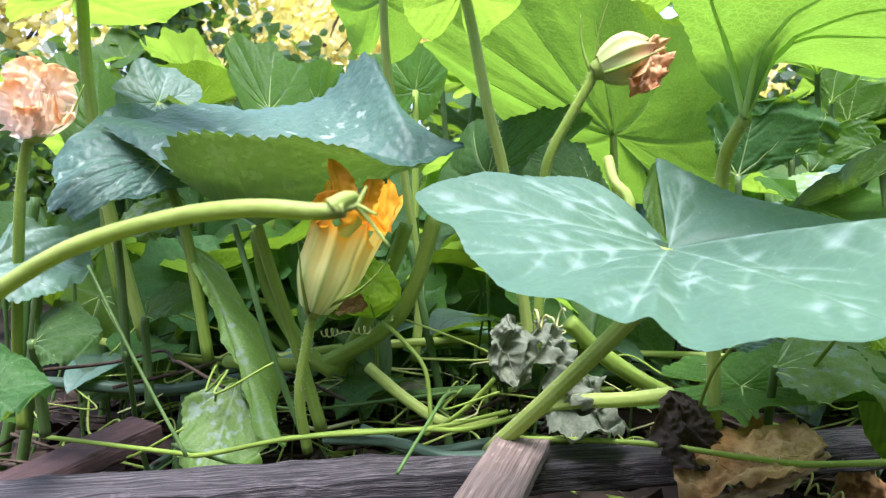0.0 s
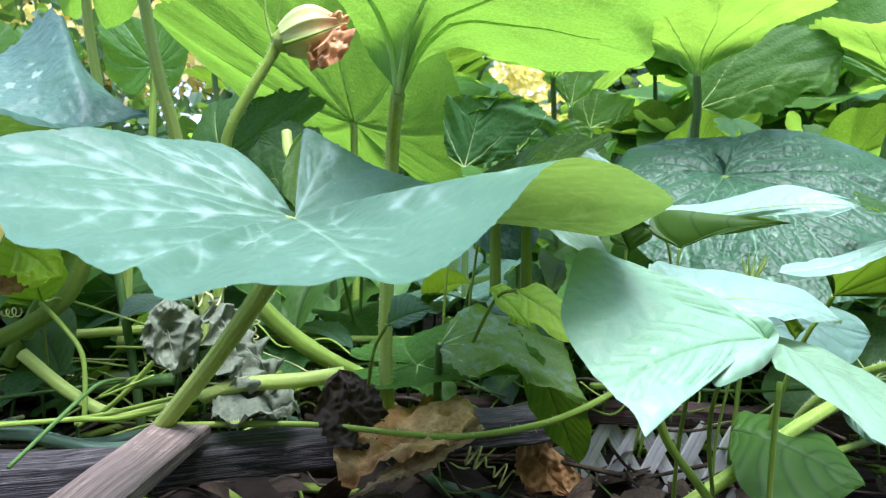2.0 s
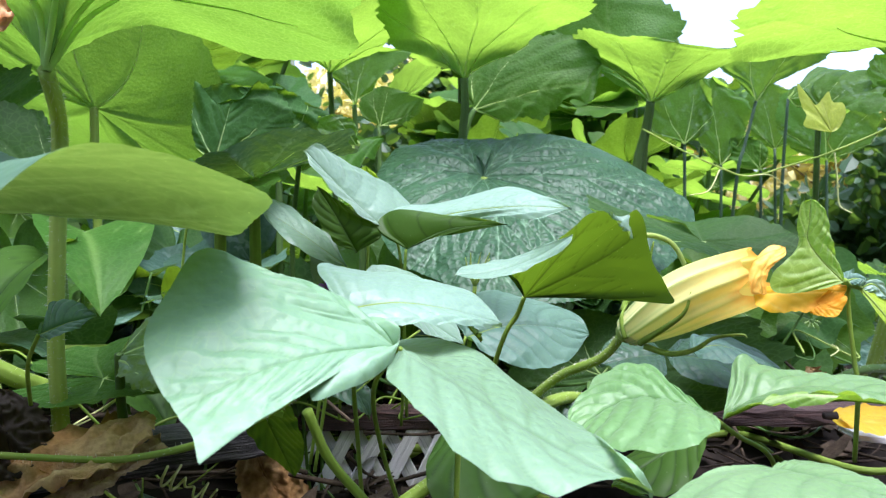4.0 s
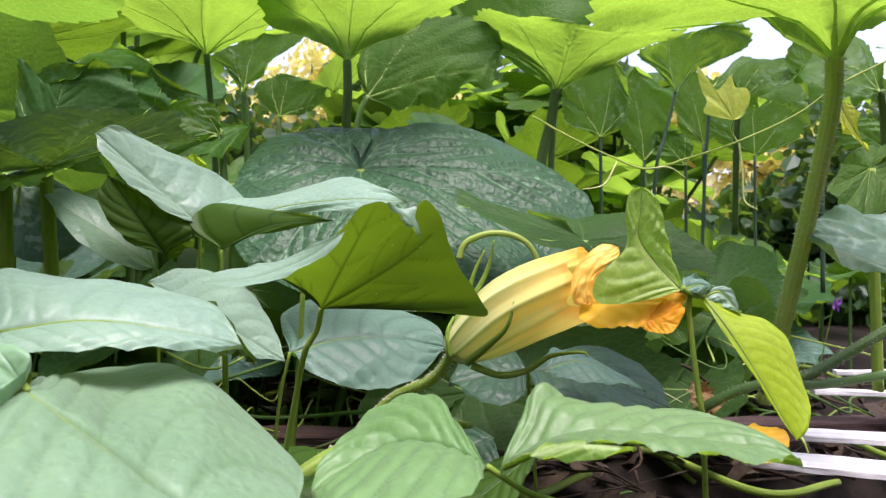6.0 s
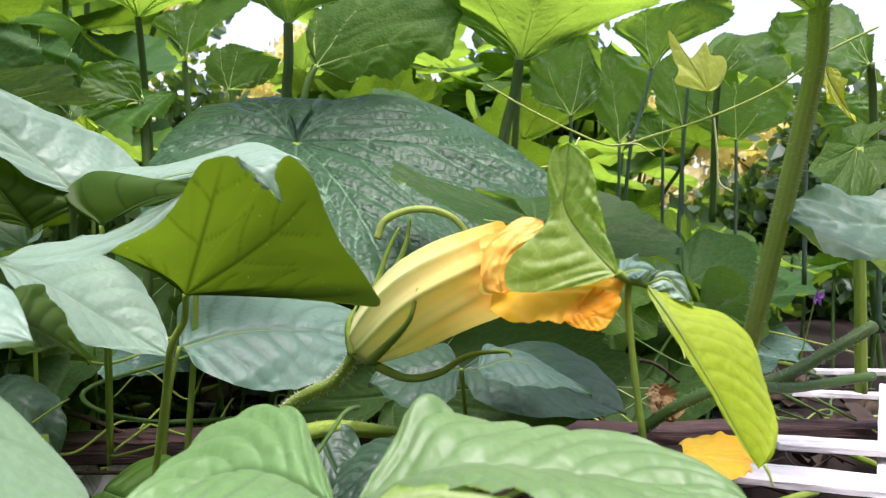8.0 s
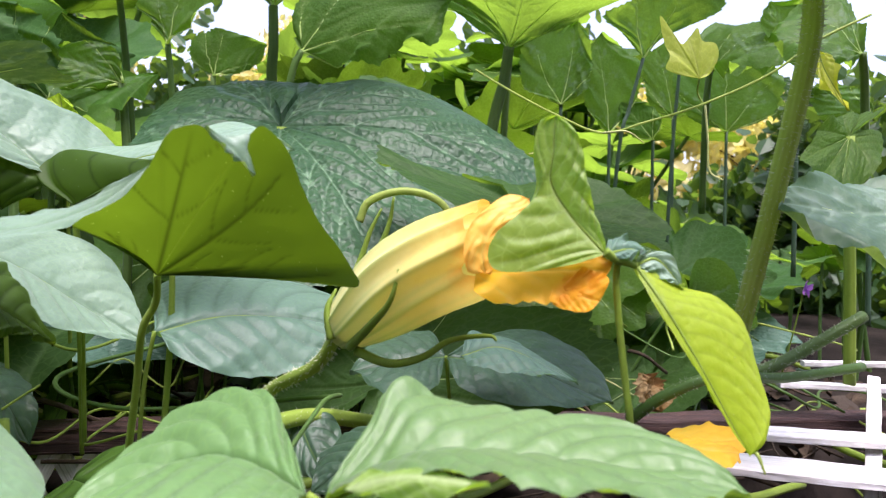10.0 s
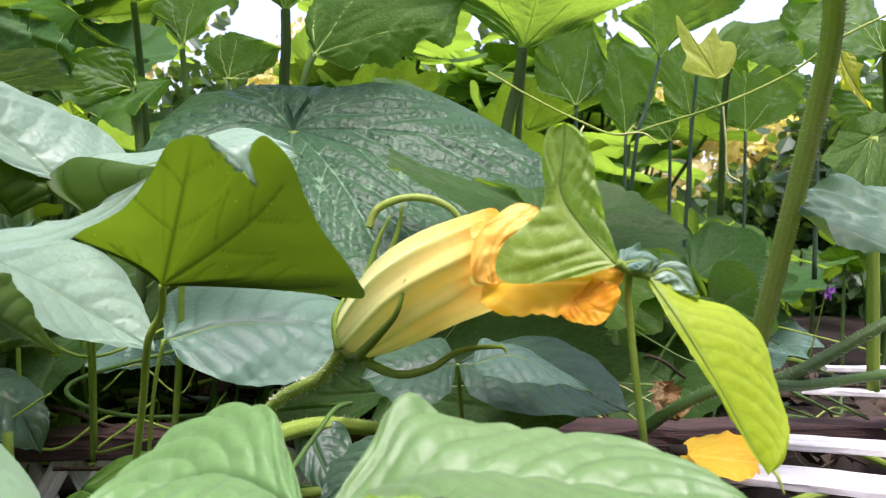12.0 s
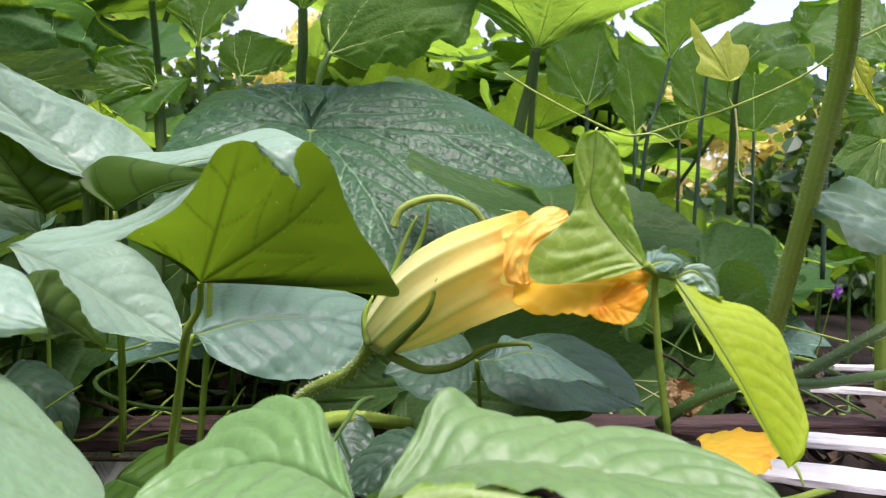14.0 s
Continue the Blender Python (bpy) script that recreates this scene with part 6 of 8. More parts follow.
part("turned_margin", loft([(0.579, 0.308, 0.520), (0.589, 0.293, 0.528), (0.603, 0.277, 0.530)], [(0.586, 0.307, 0.524), (0.594, 0.292, 0.529)], [(0.583, 0.299, 0.521), (0.592, 0.286, 0.525)], seed=104, nu=40, nv=21, relief=0.0003), BEAN_FRESH, near, "lime green turned-up margin")
base_at = (0.554, 0.508, 0.550)
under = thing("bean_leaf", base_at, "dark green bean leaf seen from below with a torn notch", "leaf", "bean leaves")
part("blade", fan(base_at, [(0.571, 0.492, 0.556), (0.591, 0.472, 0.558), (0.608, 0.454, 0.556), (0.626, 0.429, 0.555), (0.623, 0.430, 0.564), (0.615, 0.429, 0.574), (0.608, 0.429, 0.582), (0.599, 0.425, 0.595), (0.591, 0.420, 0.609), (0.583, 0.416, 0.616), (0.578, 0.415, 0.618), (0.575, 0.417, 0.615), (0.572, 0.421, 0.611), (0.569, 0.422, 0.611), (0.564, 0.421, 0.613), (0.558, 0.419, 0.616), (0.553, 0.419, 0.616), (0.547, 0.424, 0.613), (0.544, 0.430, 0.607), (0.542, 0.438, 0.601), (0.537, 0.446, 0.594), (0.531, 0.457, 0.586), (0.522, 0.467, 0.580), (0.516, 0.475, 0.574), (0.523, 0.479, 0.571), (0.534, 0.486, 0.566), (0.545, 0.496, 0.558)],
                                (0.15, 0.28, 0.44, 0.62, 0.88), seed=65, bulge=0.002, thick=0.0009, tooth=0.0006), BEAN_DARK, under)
part("stalk", tube([base_at] + [(0.555, 0.519, 0.535), (0.550, 0.527, 0.519), (0.550, 0.545, 0.485), (0.548, 0.567, 0.427), (0.549, 0.591, 0.382)], 0.0018, 0.0022), STEM, under, "green leaf stalk")
part("turned_margin", loft([(0.541, 0.429, 0.601), (0.528, 0.444, 0.587), (0.510, 0.455, 0.577), (0.492, 0.462, 0.572), (0.478, 0.471, 0.570)], [(0.532, 0.444, 0.593), (0.520, 0.460, 0.584), (0.504, 0.471, 0.579), (0.488, 0.477, 0.575)], [(0.537, 0.427, 0.594), (0.525, 0.438, 0.582), (0.510, 0.444, 0.574), (0.495, 0.449, 0.569), (0.485, 0.459, 0.568)], seed=105, nu=60, nv=21, relief=0.0004, wave=0.0006), BEAN_PALE_LIT, under, "pale upper side of the turned margin")
part("turned_tip", loft([(0.558, 0.415, 0.616), (0.567, 0.414, 0.609), (0.577, 0.414, 0.600)], [(0.563, 0.413, 0.611), (0.570, 0.412, 0.605)], [(0.569, 0.416, 0.614), (0.574, 0.416, 0.615), (0.574, 0.415, 0.608)], seed=106, nu=30, nv=15, relief=0.0002), BEAN_PALE_LIT, under, "pale turned-over edge of the torn notch")
drawn_leaf([(0.461, 0.622, 0.555), (0.494, 0.626, 0.538), (0.528, 0.630, 0.514), (0.562, 0.623, 0.493)], [(0.492, 0.674, 0.559), (0.532, 0.664, 0.549), (0.553, 0.646, 0.522)],
           [(0.480, 0.588, 0.534), (0.499, 0.589, 0.516), (0.528, 0.607, 0.501)], BEAN_PALE_LIT, "pale bluish bean leaf with a drooping tip", seed=66, wave=0.001)
drawn_leaf([(0.567, 0.632, 0.498), (0.608, 0.634, 0.508), (0.655, 0.633, 0.507), (0.704, 0.630, 0.498)], [(0.575, 0.696, 0.519), (0.611, 0.701, 0.533), (0.668, 0.683, 0.527), (0.701, 0.655, 0.513)],
           [(0.581, 0.612, 0.483), (0.614, 0.600, 0.474), (0.661, 0.605, 0.475)], BEAN_BLUE, "bluish grey bean leaf with fine raised veins", seed=67, relief=0.002,
           stalk=[(0.563, 0.642, 0.458), (0.563, 0.660, 0.390), (0.565, 0.666, 0.338)])
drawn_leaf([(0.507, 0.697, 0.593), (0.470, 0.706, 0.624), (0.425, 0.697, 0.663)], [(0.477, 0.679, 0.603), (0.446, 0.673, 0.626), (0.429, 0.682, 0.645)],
           [(0.551, 0.721, 0.605), (0.528, 0.745, 0.634), (0.482, 0.735, 0.654), (0.441, 0.711, 0.669)], BEAN_PALE_LIT, "pale sunlit bean leaf with a yellow tip", seed=68, relief=0.0013, thin=0.6, stalk=[(0.519, 0.690, 0.574), (0.526, 0.683, 0.494), (0.530, 0.677, 0.413)])
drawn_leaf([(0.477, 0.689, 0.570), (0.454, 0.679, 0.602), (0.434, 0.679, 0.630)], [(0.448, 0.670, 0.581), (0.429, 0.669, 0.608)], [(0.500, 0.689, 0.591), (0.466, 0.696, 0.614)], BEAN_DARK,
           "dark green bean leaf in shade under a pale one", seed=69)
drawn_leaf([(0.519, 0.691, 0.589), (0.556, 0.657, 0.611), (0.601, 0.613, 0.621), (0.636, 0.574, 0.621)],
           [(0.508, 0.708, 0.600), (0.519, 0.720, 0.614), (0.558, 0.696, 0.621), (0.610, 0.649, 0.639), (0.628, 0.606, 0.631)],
           [(0.540, 0.664, 0.600), (0.580, 0.629, 0.610), (0.611, 0.591, 0.611)], BEAN_PALE_LIT, "bean leaf with pale upper side and dark shaded edge", seed=70, relief=0.0005, thin=0.6)
drawn_leaf([(0.474, 0.712, 0.555), (0.431, 0.734, 0.586), (0.388, 0.746, 0.613)], [(0.463, 0.741, 0.583), (0.425, 0.761, 0.611), (0.401, 0.762, 0.618)], [(0.444, 0.693, 0.561), (0.413, 0.709, 0.580)],
           BEAN_PALE_LIT, "pale bean leaf low among the stalks", seed=71, relief=0.0005, thin=0.6, stalk=[(0.478, 0.729, 0.486), (0.482, 0.744, 0.396)])
drawn_leaf([(0.475, 0.468, 0.548), (0.491, 0.482, 0.539), (0.512, 0.492, 0.521)], [(0.482, 0.510, 0.554), (0.494, 0.509, 0.548), (0.504, 0.497, 0.529)], [(0.484, 0.452, 0.536), (0.498, 0.472, 0.528)],
           BEAN_DARK, "dark green bean leaf at the edge of the stalks", seed=72)
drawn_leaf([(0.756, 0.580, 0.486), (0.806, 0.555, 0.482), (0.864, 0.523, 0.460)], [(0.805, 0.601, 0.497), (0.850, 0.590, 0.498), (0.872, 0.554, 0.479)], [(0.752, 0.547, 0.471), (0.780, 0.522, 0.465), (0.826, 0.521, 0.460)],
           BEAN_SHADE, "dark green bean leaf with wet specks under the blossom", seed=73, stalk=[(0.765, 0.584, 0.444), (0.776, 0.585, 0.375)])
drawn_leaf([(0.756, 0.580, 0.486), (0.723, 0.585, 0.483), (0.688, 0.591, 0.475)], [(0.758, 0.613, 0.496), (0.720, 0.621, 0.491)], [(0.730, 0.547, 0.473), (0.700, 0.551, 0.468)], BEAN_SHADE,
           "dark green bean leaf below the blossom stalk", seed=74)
drawn_leaf([(0.736, 0.524, 0.500), (0.761, 0.512, 0.507), (0.796, 0.481, 0.490)], [(0.752, 0.539, 0.511), (0.782, 0.523, 0.502)], [(0.734, 0.513, 0.496), (0.738, 0.506, 0.497), (0.765, 0.486, 0.494)], BEAN_BLUE,
           "small curled bean leaf with a pale turned edge", seed=78)
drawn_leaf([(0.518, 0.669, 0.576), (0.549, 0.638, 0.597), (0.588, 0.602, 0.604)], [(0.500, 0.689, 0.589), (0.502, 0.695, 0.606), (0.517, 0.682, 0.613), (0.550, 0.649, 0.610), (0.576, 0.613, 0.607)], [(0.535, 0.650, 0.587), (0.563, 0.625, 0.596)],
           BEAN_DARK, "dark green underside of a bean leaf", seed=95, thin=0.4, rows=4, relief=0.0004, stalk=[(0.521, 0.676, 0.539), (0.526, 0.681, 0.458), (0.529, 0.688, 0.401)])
drawn_leaf([(0.511, 0.764, 0.638), (0.508, 0.766, 0.647), (0.506, 0.768, 0.658)], [(0.496, 0.772, 0.645), (0.497, 0.772, 0.651)], [(0.521, 0.759, 0.639), (0.516, 0.762, 0.649)], BEAN_LIME, "small lime leaf tip lit through", seed=96, stalk=[(0.514, 0.772, 0.588), (0.521, 0.794, 0.430)])
drawn_leaf([(0.367, 0.813, 0.641), (0.402, 0.796, 0.645), (0.437, 0.778, 0.634)], [(0.377, 0.831, 0.658), (0.404, 0.818, 0.662), (0.427, 0.795, 0.651)], [(0.382, 0.795, 0.636), (0.411, 0.780, 0.636)], LEAF_LIGHT, "pale squash leaf edge with small teeth", name="squash_leaf", group="squash leaves",
           seed=97, veins="palm", teeth=0.06, stalk=[(0.362, 0.835, 0.580), (0.355, 0.875, 0.420)])
drawn_leaf([(0.351, 0.843, 0.629), (0.380, 0.815, 0.586), (0.396, 0.795, 0.552)], [(0.347, 0.820, 0.580), (0.367, 0.798, 0.558)], [(0.394, 0.844, 0.627), (0.422, 0.817, 0.596), (0.416, 0.797, 0.569)], LEAF_BLUE, "dark blue-green squash leaf hanging in shade", name="squash_leaf", group="squash leaves",
           seed=98, veins="palm", stalk=[(0.336, 0.870, 0.578), (0.332, 0.886, 0.419)])
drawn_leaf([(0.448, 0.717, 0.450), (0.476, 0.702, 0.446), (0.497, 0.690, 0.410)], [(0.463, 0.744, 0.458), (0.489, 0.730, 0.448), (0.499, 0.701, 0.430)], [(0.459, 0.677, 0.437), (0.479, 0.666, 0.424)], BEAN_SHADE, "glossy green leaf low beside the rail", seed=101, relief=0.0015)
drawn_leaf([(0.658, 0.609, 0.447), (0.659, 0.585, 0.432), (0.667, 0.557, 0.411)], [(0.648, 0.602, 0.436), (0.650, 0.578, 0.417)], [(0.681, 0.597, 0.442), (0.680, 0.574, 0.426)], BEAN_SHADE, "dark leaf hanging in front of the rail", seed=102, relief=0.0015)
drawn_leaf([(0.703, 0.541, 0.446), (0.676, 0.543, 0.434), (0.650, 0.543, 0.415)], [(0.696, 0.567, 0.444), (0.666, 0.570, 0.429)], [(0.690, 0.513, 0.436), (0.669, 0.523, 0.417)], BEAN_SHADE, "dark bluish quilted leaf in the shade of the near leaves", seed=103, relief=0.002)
# the folded leaf at the blossom's mouth and the lime leaf that hangs beside it
drawn_leaf([(0.700, 0.356, 0.579), (0.690, 0.365, 0.592), (0.682, 0.370, 0.605), (0.681, 0.369, 0.618), (0.680, 0.368, 0.631)],
           [(0.688, 0.362, 0.574), (0.673, 0.370, 0.570), (0.662, 0.375, 0.570), (0.660, 0.378, 0.576), (0.663, 0.377, 0.585), (0.673, 0.374, 0.594), (0.676, 0.372, 0.604), (0.674, 0.373, 0.617), (0.675, 0.372, 0.628)],
           [(0.701, 0.359, 0.584), (0.697, 0.361, 0.595), (0.693, 0.363, 0.608), (0.690, 0.364, 0.620), (0.685, 0.366, 0.629)], BEAN_FRESH, "folded crinkled bean leaf stuffed in the blossom's mouth", seed=75, relief=0.0010, rows=8, thin=0.6)
drawn_leaf([(0.715, 0.356, 0.576), (0.719, 0.342, 0.561), (0.728, 0.330, 0.540), (0.737, 0.321, 0.520), (0.743, 0.316, 0.508)],
           [(0.714, 0.352, 0.570), (0.717, 0.341, 0.557), (0.725, 0.329, 0.538), (0.734, 0.322, 0.521), (0.740, 0.317, 0.511)],
           [(0.724, 0.355, 0.574), (0.736, 0.350, 0.567), (0.749, 0.344, 0.564), (0.758, 0.337, 0.554), (0.760, 0.330, 0.538), (0.759, 0.323, 0.524), (0.754, 0.318, 0.515), (0.749, 0.316, 0.511)],
           BEAN_LIME, "lime green bean leaf hanging down, folded along its midrib", seed=76, rows=10, wave=0.0006, relief=0.0003,
           stalk=[(0.710, 0.359, 0.577), (0.710, 0.360, 0.568), (0.713, 0.359, 0.549), (0.717, 0.357, 0.526), (0.721, 0.356, 0.507), (0.743, 0.370, 0.453)])
drawn_leaf([(0.700, 0.357, 0.579), (0.711, 0.356, 0.582), (0.720, 0.354, 0.581)], [(0.708, 0.363, 0.585), (0.717, 0.360, 0.584)], [(0.705, 0.354, 0.578), (0.712, 0.352, 0.579)], BEAN_BLUE, "small pale leaflet at the joint", seed=77)
drawn_leaf([(0.715, 0.355, 0.575), (0.724, 0.352, 0.578), (0.735, 0.348, 0.567)], [(0.720, 0.357, 0.580), (0.727, 0.354, 0.581), (0.734, 0.352, 0.576)], [(0.719, 0.352, 0.572), (0.727, 0.349, 0.569)], BEAN_PALE_LIT, "pale curled leaflet at the head of the hanging leaf", seed=107, relief=0.001, rows=5)
vine([(0.700, 0.356, 0.580), (0.705, 0.356, 0.577), (0.710, 0.356, 0.576), (0.715, 0.355, 0.575)], 0.0017, 0.0015, STEM, "joint of the climbing bean stem", ridges=0)
vine([(0.746, 0.316, 0.509), (0.746, 0.314, 0.507), (0.747, 0.312, 0.502)], 0.0008, 0.0004, STEM_PALE, "dried tip of the hanging leaf", ridges=0, name="tendril")
# low leaves half hidden in the tangle
drawn_leaf([(0.662, 0.421, 0.480), (0.618, 0.417, 0.456), (0.572, 0.415, 0.438)], [(0.652, 0.446, 0.464), (0.606, 0.444, 0.444)], [(0.615, 0.385, 0.451), (0.583, 0.388, 0.439)], BEAN_DARK, "shaded bean leaf low in the tangle", seed=79)
drawn_leaf([(0.567, 0.288, 0.494), (0.566, 0.256, 0.501), (0.572, 0.220, 0.502)], [(0.530, 0.294, 0.492), (0.494, 0.277, 0.490), (0.495, 0.233, 0.490), (0.527, 0.218, 0.491)], [(0.596, 0.297, 0.491), (0.609, 0.269, 0.492)], BEAN, "pale bean leaf close over the path", seed=81)
drawn_leaf([(0.522, 0.577, 0.427), (0.544, 0.548, 0.425), (0.594, 0.508, 0.403)], [(0.558, 0.607, 0.432), (0.612, 0.577, 0.418)], [(0.487, 0.525, 0.418), (0.490, 0.502, 0.399), (0.541, 0.494, 0.394)], BEAN_DARK, "dark quilted bean leaf in front of the lattice", seed=82, relief=0.002)

# ---------------------------------------------------------------- stems and vines
vine([(-0.380, 0.674, 0.410), (-0.237, 0.638, 0.409), (-0.203, 0.630, 0.410), (-0.123, 0.623, 0.428), (-0.018, 0.627, 0.435), (0.035, 0.649, 0.432), (0.146, 0.694, 0.454)], 0.0021, 0.002, STEM, "thin green vine lying along the batten")
vine([(0.059, 0.630, 0.428), (0.164, 0.613, 0.431), (0.245, 0.586, 0.429), (0.283, 0.567, 0.432), (0.330, 0.506, 0.460), (0.377, 0.501, 0.483), (0.371, 0.527, 0.480)], 0.0023, 0.0025, STEM, "green vine running over the dry leaf", hair=150)
vine([(-0.072, 0.708, 0.470), (-0.027, 0.688, 0.440), (0.010, 0.678, 0.424), (0.051, 0.670, 0.433)], 0.0055, 0.005, STEM_PALE, "pale green runner in the tangle")
vine([(0.083, 0.661, 0.442), (0.113, 0.643, 0.456), (0.159, 0.635, 0.461), (0.198, 0.637, 0.465)], 0.006, 0.0065, STEM_PALE, "cut pale green stem with a dry end", hair=120)
vine([(-0.008, 0.719, 0.614), (-0.027, 0.724, 0.550), (-0.053, 0.731, 0.507), (-0.103, 0.727, 0.476), (-0.141, 0.745, 0.463), (-0.235, 0.782, 0.457)], 0.008, 0.007, STEM, "thick green stem curving through the tangle", hair=120)
vine([(-0.041, 0.788, 0.606), (-0.060, 0.794, 0.555), (-0.091, 0.799, 0.492), (-0.118, 0.805, 0.441)], 0.008, 0.008, STEM, "thick pale green stem in the tangle")
vine([(-0.191, 0.752, 0.598), (-0.176, 0.748, 0.535), (-0.139, 0.736, 0.480), (-0.109, 0.726, 0.460)], 0.0075, 0.0075, STEM, "green stem slanting through the tangle")
vine([(-0.194, 0.692, 0.606), (-0.175, 0.679, 0.554), (-0.154, 0.666, 0.494), (-0.133, 0.664, 0.438), (-0.118, 0.662, 0.402)], 0.003, 0.003, STEM_DARK, "thin dark green stem in the tangle")
vine([(-0.309, 0.646, 0.572), (-0.282, 0.634, 0.529), (-0.250, 0.622, 0.478), (-0.206, 0.600, 0.419)], 0.0014, 0.0016, STEM_OLIVE, "thin green stem reaching down to the vine")
vine([(-0.551, 0.859, 0.415), (-0.450, 0.852, 0.413), (-0.329, 0.856, 0.406), (-0.206, 0.851, 0.429)], 0.007, 0.007, STEM_GREY, "dark grey-green old vine on the soil")
vine([(-0.463, 0.914, 0.455), (-0.276, 0.899, 0.431), (-0.122, 0.905, 0.449), (0.075, 0.913, 0.459), (0.223, 0.887, 0.452)], 0.005, 0.0055, STEM_PALE, "pale runner across the bed")
vine([(-0.147, 0.822, 0.417), (-0.055, 0.805, 0.416), (0.038, 0.789, 0.427)], 0.006, 0.006, STEM_DARK, "dark green runner low in the bed")
vine([(-0.075, 0.684, 0.416), (-0.015, 0.666, 0.402), (0.046, 0.668, 0.410)], 0.006, 0.006, STEM_GREY, "dull green runner on the batten")
vine([(0.122, 0.723, 0.513), (0.154, 0.731, 0.481), (0.193, 0.737, 0.454), (0.241, 0.761, 0.425)], 0.008, 0.008, STEM, "thick green stem slanting behind the stalk", hair=100)
vine([(0.040, 0.886, 0.448), (0.175, 0.849, 0.456), (0.327, 0.817, 0.458), (0.415, 0.806, 0.440)], 0.004, 0.004, STEM_PALE, "pale runner behind the stalks")
vine([(0.146, 0.667, 0.667), (0.149, 0.656, 0.647), (0.159, 0.646, 0.632), (0.161, 0.644, 0.610), (0.168, 0.661, 0.548)], 0.0042, 0.005, STEM_PALE, "short cut pale green stem standing up")
arch = [(-0.30, 0.30, 0.0), (-0.29, 0.30, 0.25), (-0.25, 0.29, 0.50), (-0.161, 0.291, 0.584), (-0.142, 0.282, 0.595), (-0.112, 0.274, 0.610), (-0.077, 0.266, 0.620), (-0.045, 0.257, 0.624), (-0.024, 0.258, 0.623), (-0.015, 0.258, 0.624)]
vine(arch, 0.0034, 0.0028, STEM_PALE, "arching pale green stem with a small bud close by", ridges=0)
nub = thing("squash_bud", (-0.015, 0.258, 0.624), "small pale bud at the end of the arching stem", "bud")
for q, tip in enumerate(((-0.009, 0.264, 0.631), (-0.005, 0.258, 0.622), (-0.001, 0.258, 0.612))):
    part("sepal", sepal([(-0.017, 0.258, 0.624), (-0.012, 0.260, 0.625), tip], 0.0016), STEM_PALE, nub)
part("tip", tube([(-0.019, 0.258, 0.624), (-0.015, 0.259, 0.627), (-0.012, 0.261, 0.628)], 0.0035, 0.0015), STEM_PALE, nub)
vine([(0.464, 0.552, 0.372), (0.522, 0.555, 0.405), (0.584, 0.566, 0.435), (0.655, 0.595, 0.445), (0.729, 0.631, 0.424)], 0.006, 0.0055, STEM, "bristly green stem rising from the bed", hair=300)
vine([(0.378, 0.451, 0.491), (0.393, 0.454, 0.460), (0.416, 0.455, 0.432), (0.440, 0.456, 0.402)], 0.003, 0.003, STEM, "thin green bean stem")
vine([(0.494, 0.484, 0.491), (0.497, 0.491, 0.438), (0.501, 0.497, 0.379)], 0.002, 0.002, STEM, "thin upright bean stem")
vine([(1.118, 0.504, 0.523), (1.059, 0.510, 0.497), (1.013, 0.509, 0.483), (0.961, 0.512, 0.472)], 0.005, 0.005, STEM_OLIVE, "thick green vine in the bed", hair=300)
vine([(0.898, 0.541, 0.440), (0.907, 0.516, 0.465), (0.940, 0.500, 0.481), (1.023, 0.504, 0.475), (1.119, 0.501, 0.480)], 0.0045, 0.004, STEM_DARK, "dark bristly vine joint in the bed", hair=200)
vine([(0.679, 0.567, 0.579), (0.684, 0.565, 0.592), (0.701, 0.557, 0.600), (0.719, 0.548, 0.598), (0.731, 0.542, 0.587), (0.743, 0.534, 0.556)], 0.0026, 0.0022, STEM_PALE, "arched pale tendril stem above the blossom", ridges=0)
vine([(0.881, 0.787, 0.734), (0.919, 0.768, 0.713), (0.963, 0.745, 0.692), (1.003, 0.725, 0.679), (1.036, 0.698, 0.692), (1.078, 0.667, 0.712), (1.121, 0.625, 0.743), (1.145, 0.592, 0.775), (1.181, 0.565, 0.801)], 0.0011, 0.0012, STEM_PALE, "thin climbing vine strung across the row")
for pts, r in (([(1.003, 0.725, 0.679), (1.019, 0.706, 0.681), (1.036, 0.697, 0.670)], 0.001), ([(0.971, 0.741, 0.685), (0.952, 0.738, 0.658), (0.923, 0.740, 0.650)], 0.001),
               ([(1.082, 0.665, 0.712), (1.086, 0.661, 0.678), (1.089, 0.658, 0.647), (1.094, 0.644, 0.637)], 0.0012)):
    vine(pts, r, r * 0.6, TENDRIL, "fine pale tendril of the climbing vine", ridges=0, name="tendril")
yellow_at = (1.058, 0.653, 0.734)
yellow = thing("vine_leaf", yellow_at, "small yellow five-lobed leaf on the climbing vine", "leaf")
part("blade", fan(yellow_at, [(1.039, 0.658, 0.735), (1.024, 0.665, 0.740), (1.028, 0.665, 0.753), (1.025, 0.671, 0.766), (1.020, 0.675, 0.792), (1.031, 0.668, 0.778), (1.040, 0.663, 0.766), (1.048, 0.660, 0.775), (1.054, 0.658, 0.783), (1.060, 0.656, 0.771), (1.075, 0.654, 0.771), (1.080, 0.652, 0.760), (1.076, 0.653, 0.746), (1.066, 0.651, 0.737)],
                  (0.13, 0.38, 0.60, 0.85), seed=80, rings=18, turns=200, bulge=0.002, puff=0.1, thick=0.0008, forks=(0.4, 0.65)), LEAF_YELLOW, yellow)
part("stalk", tube([yellow_at, (1.074, 0.669, 0.724), (1.081, 0.666, 0.713)], 0.0009, 0.001, sides=6), STEM_PALE, yellow)
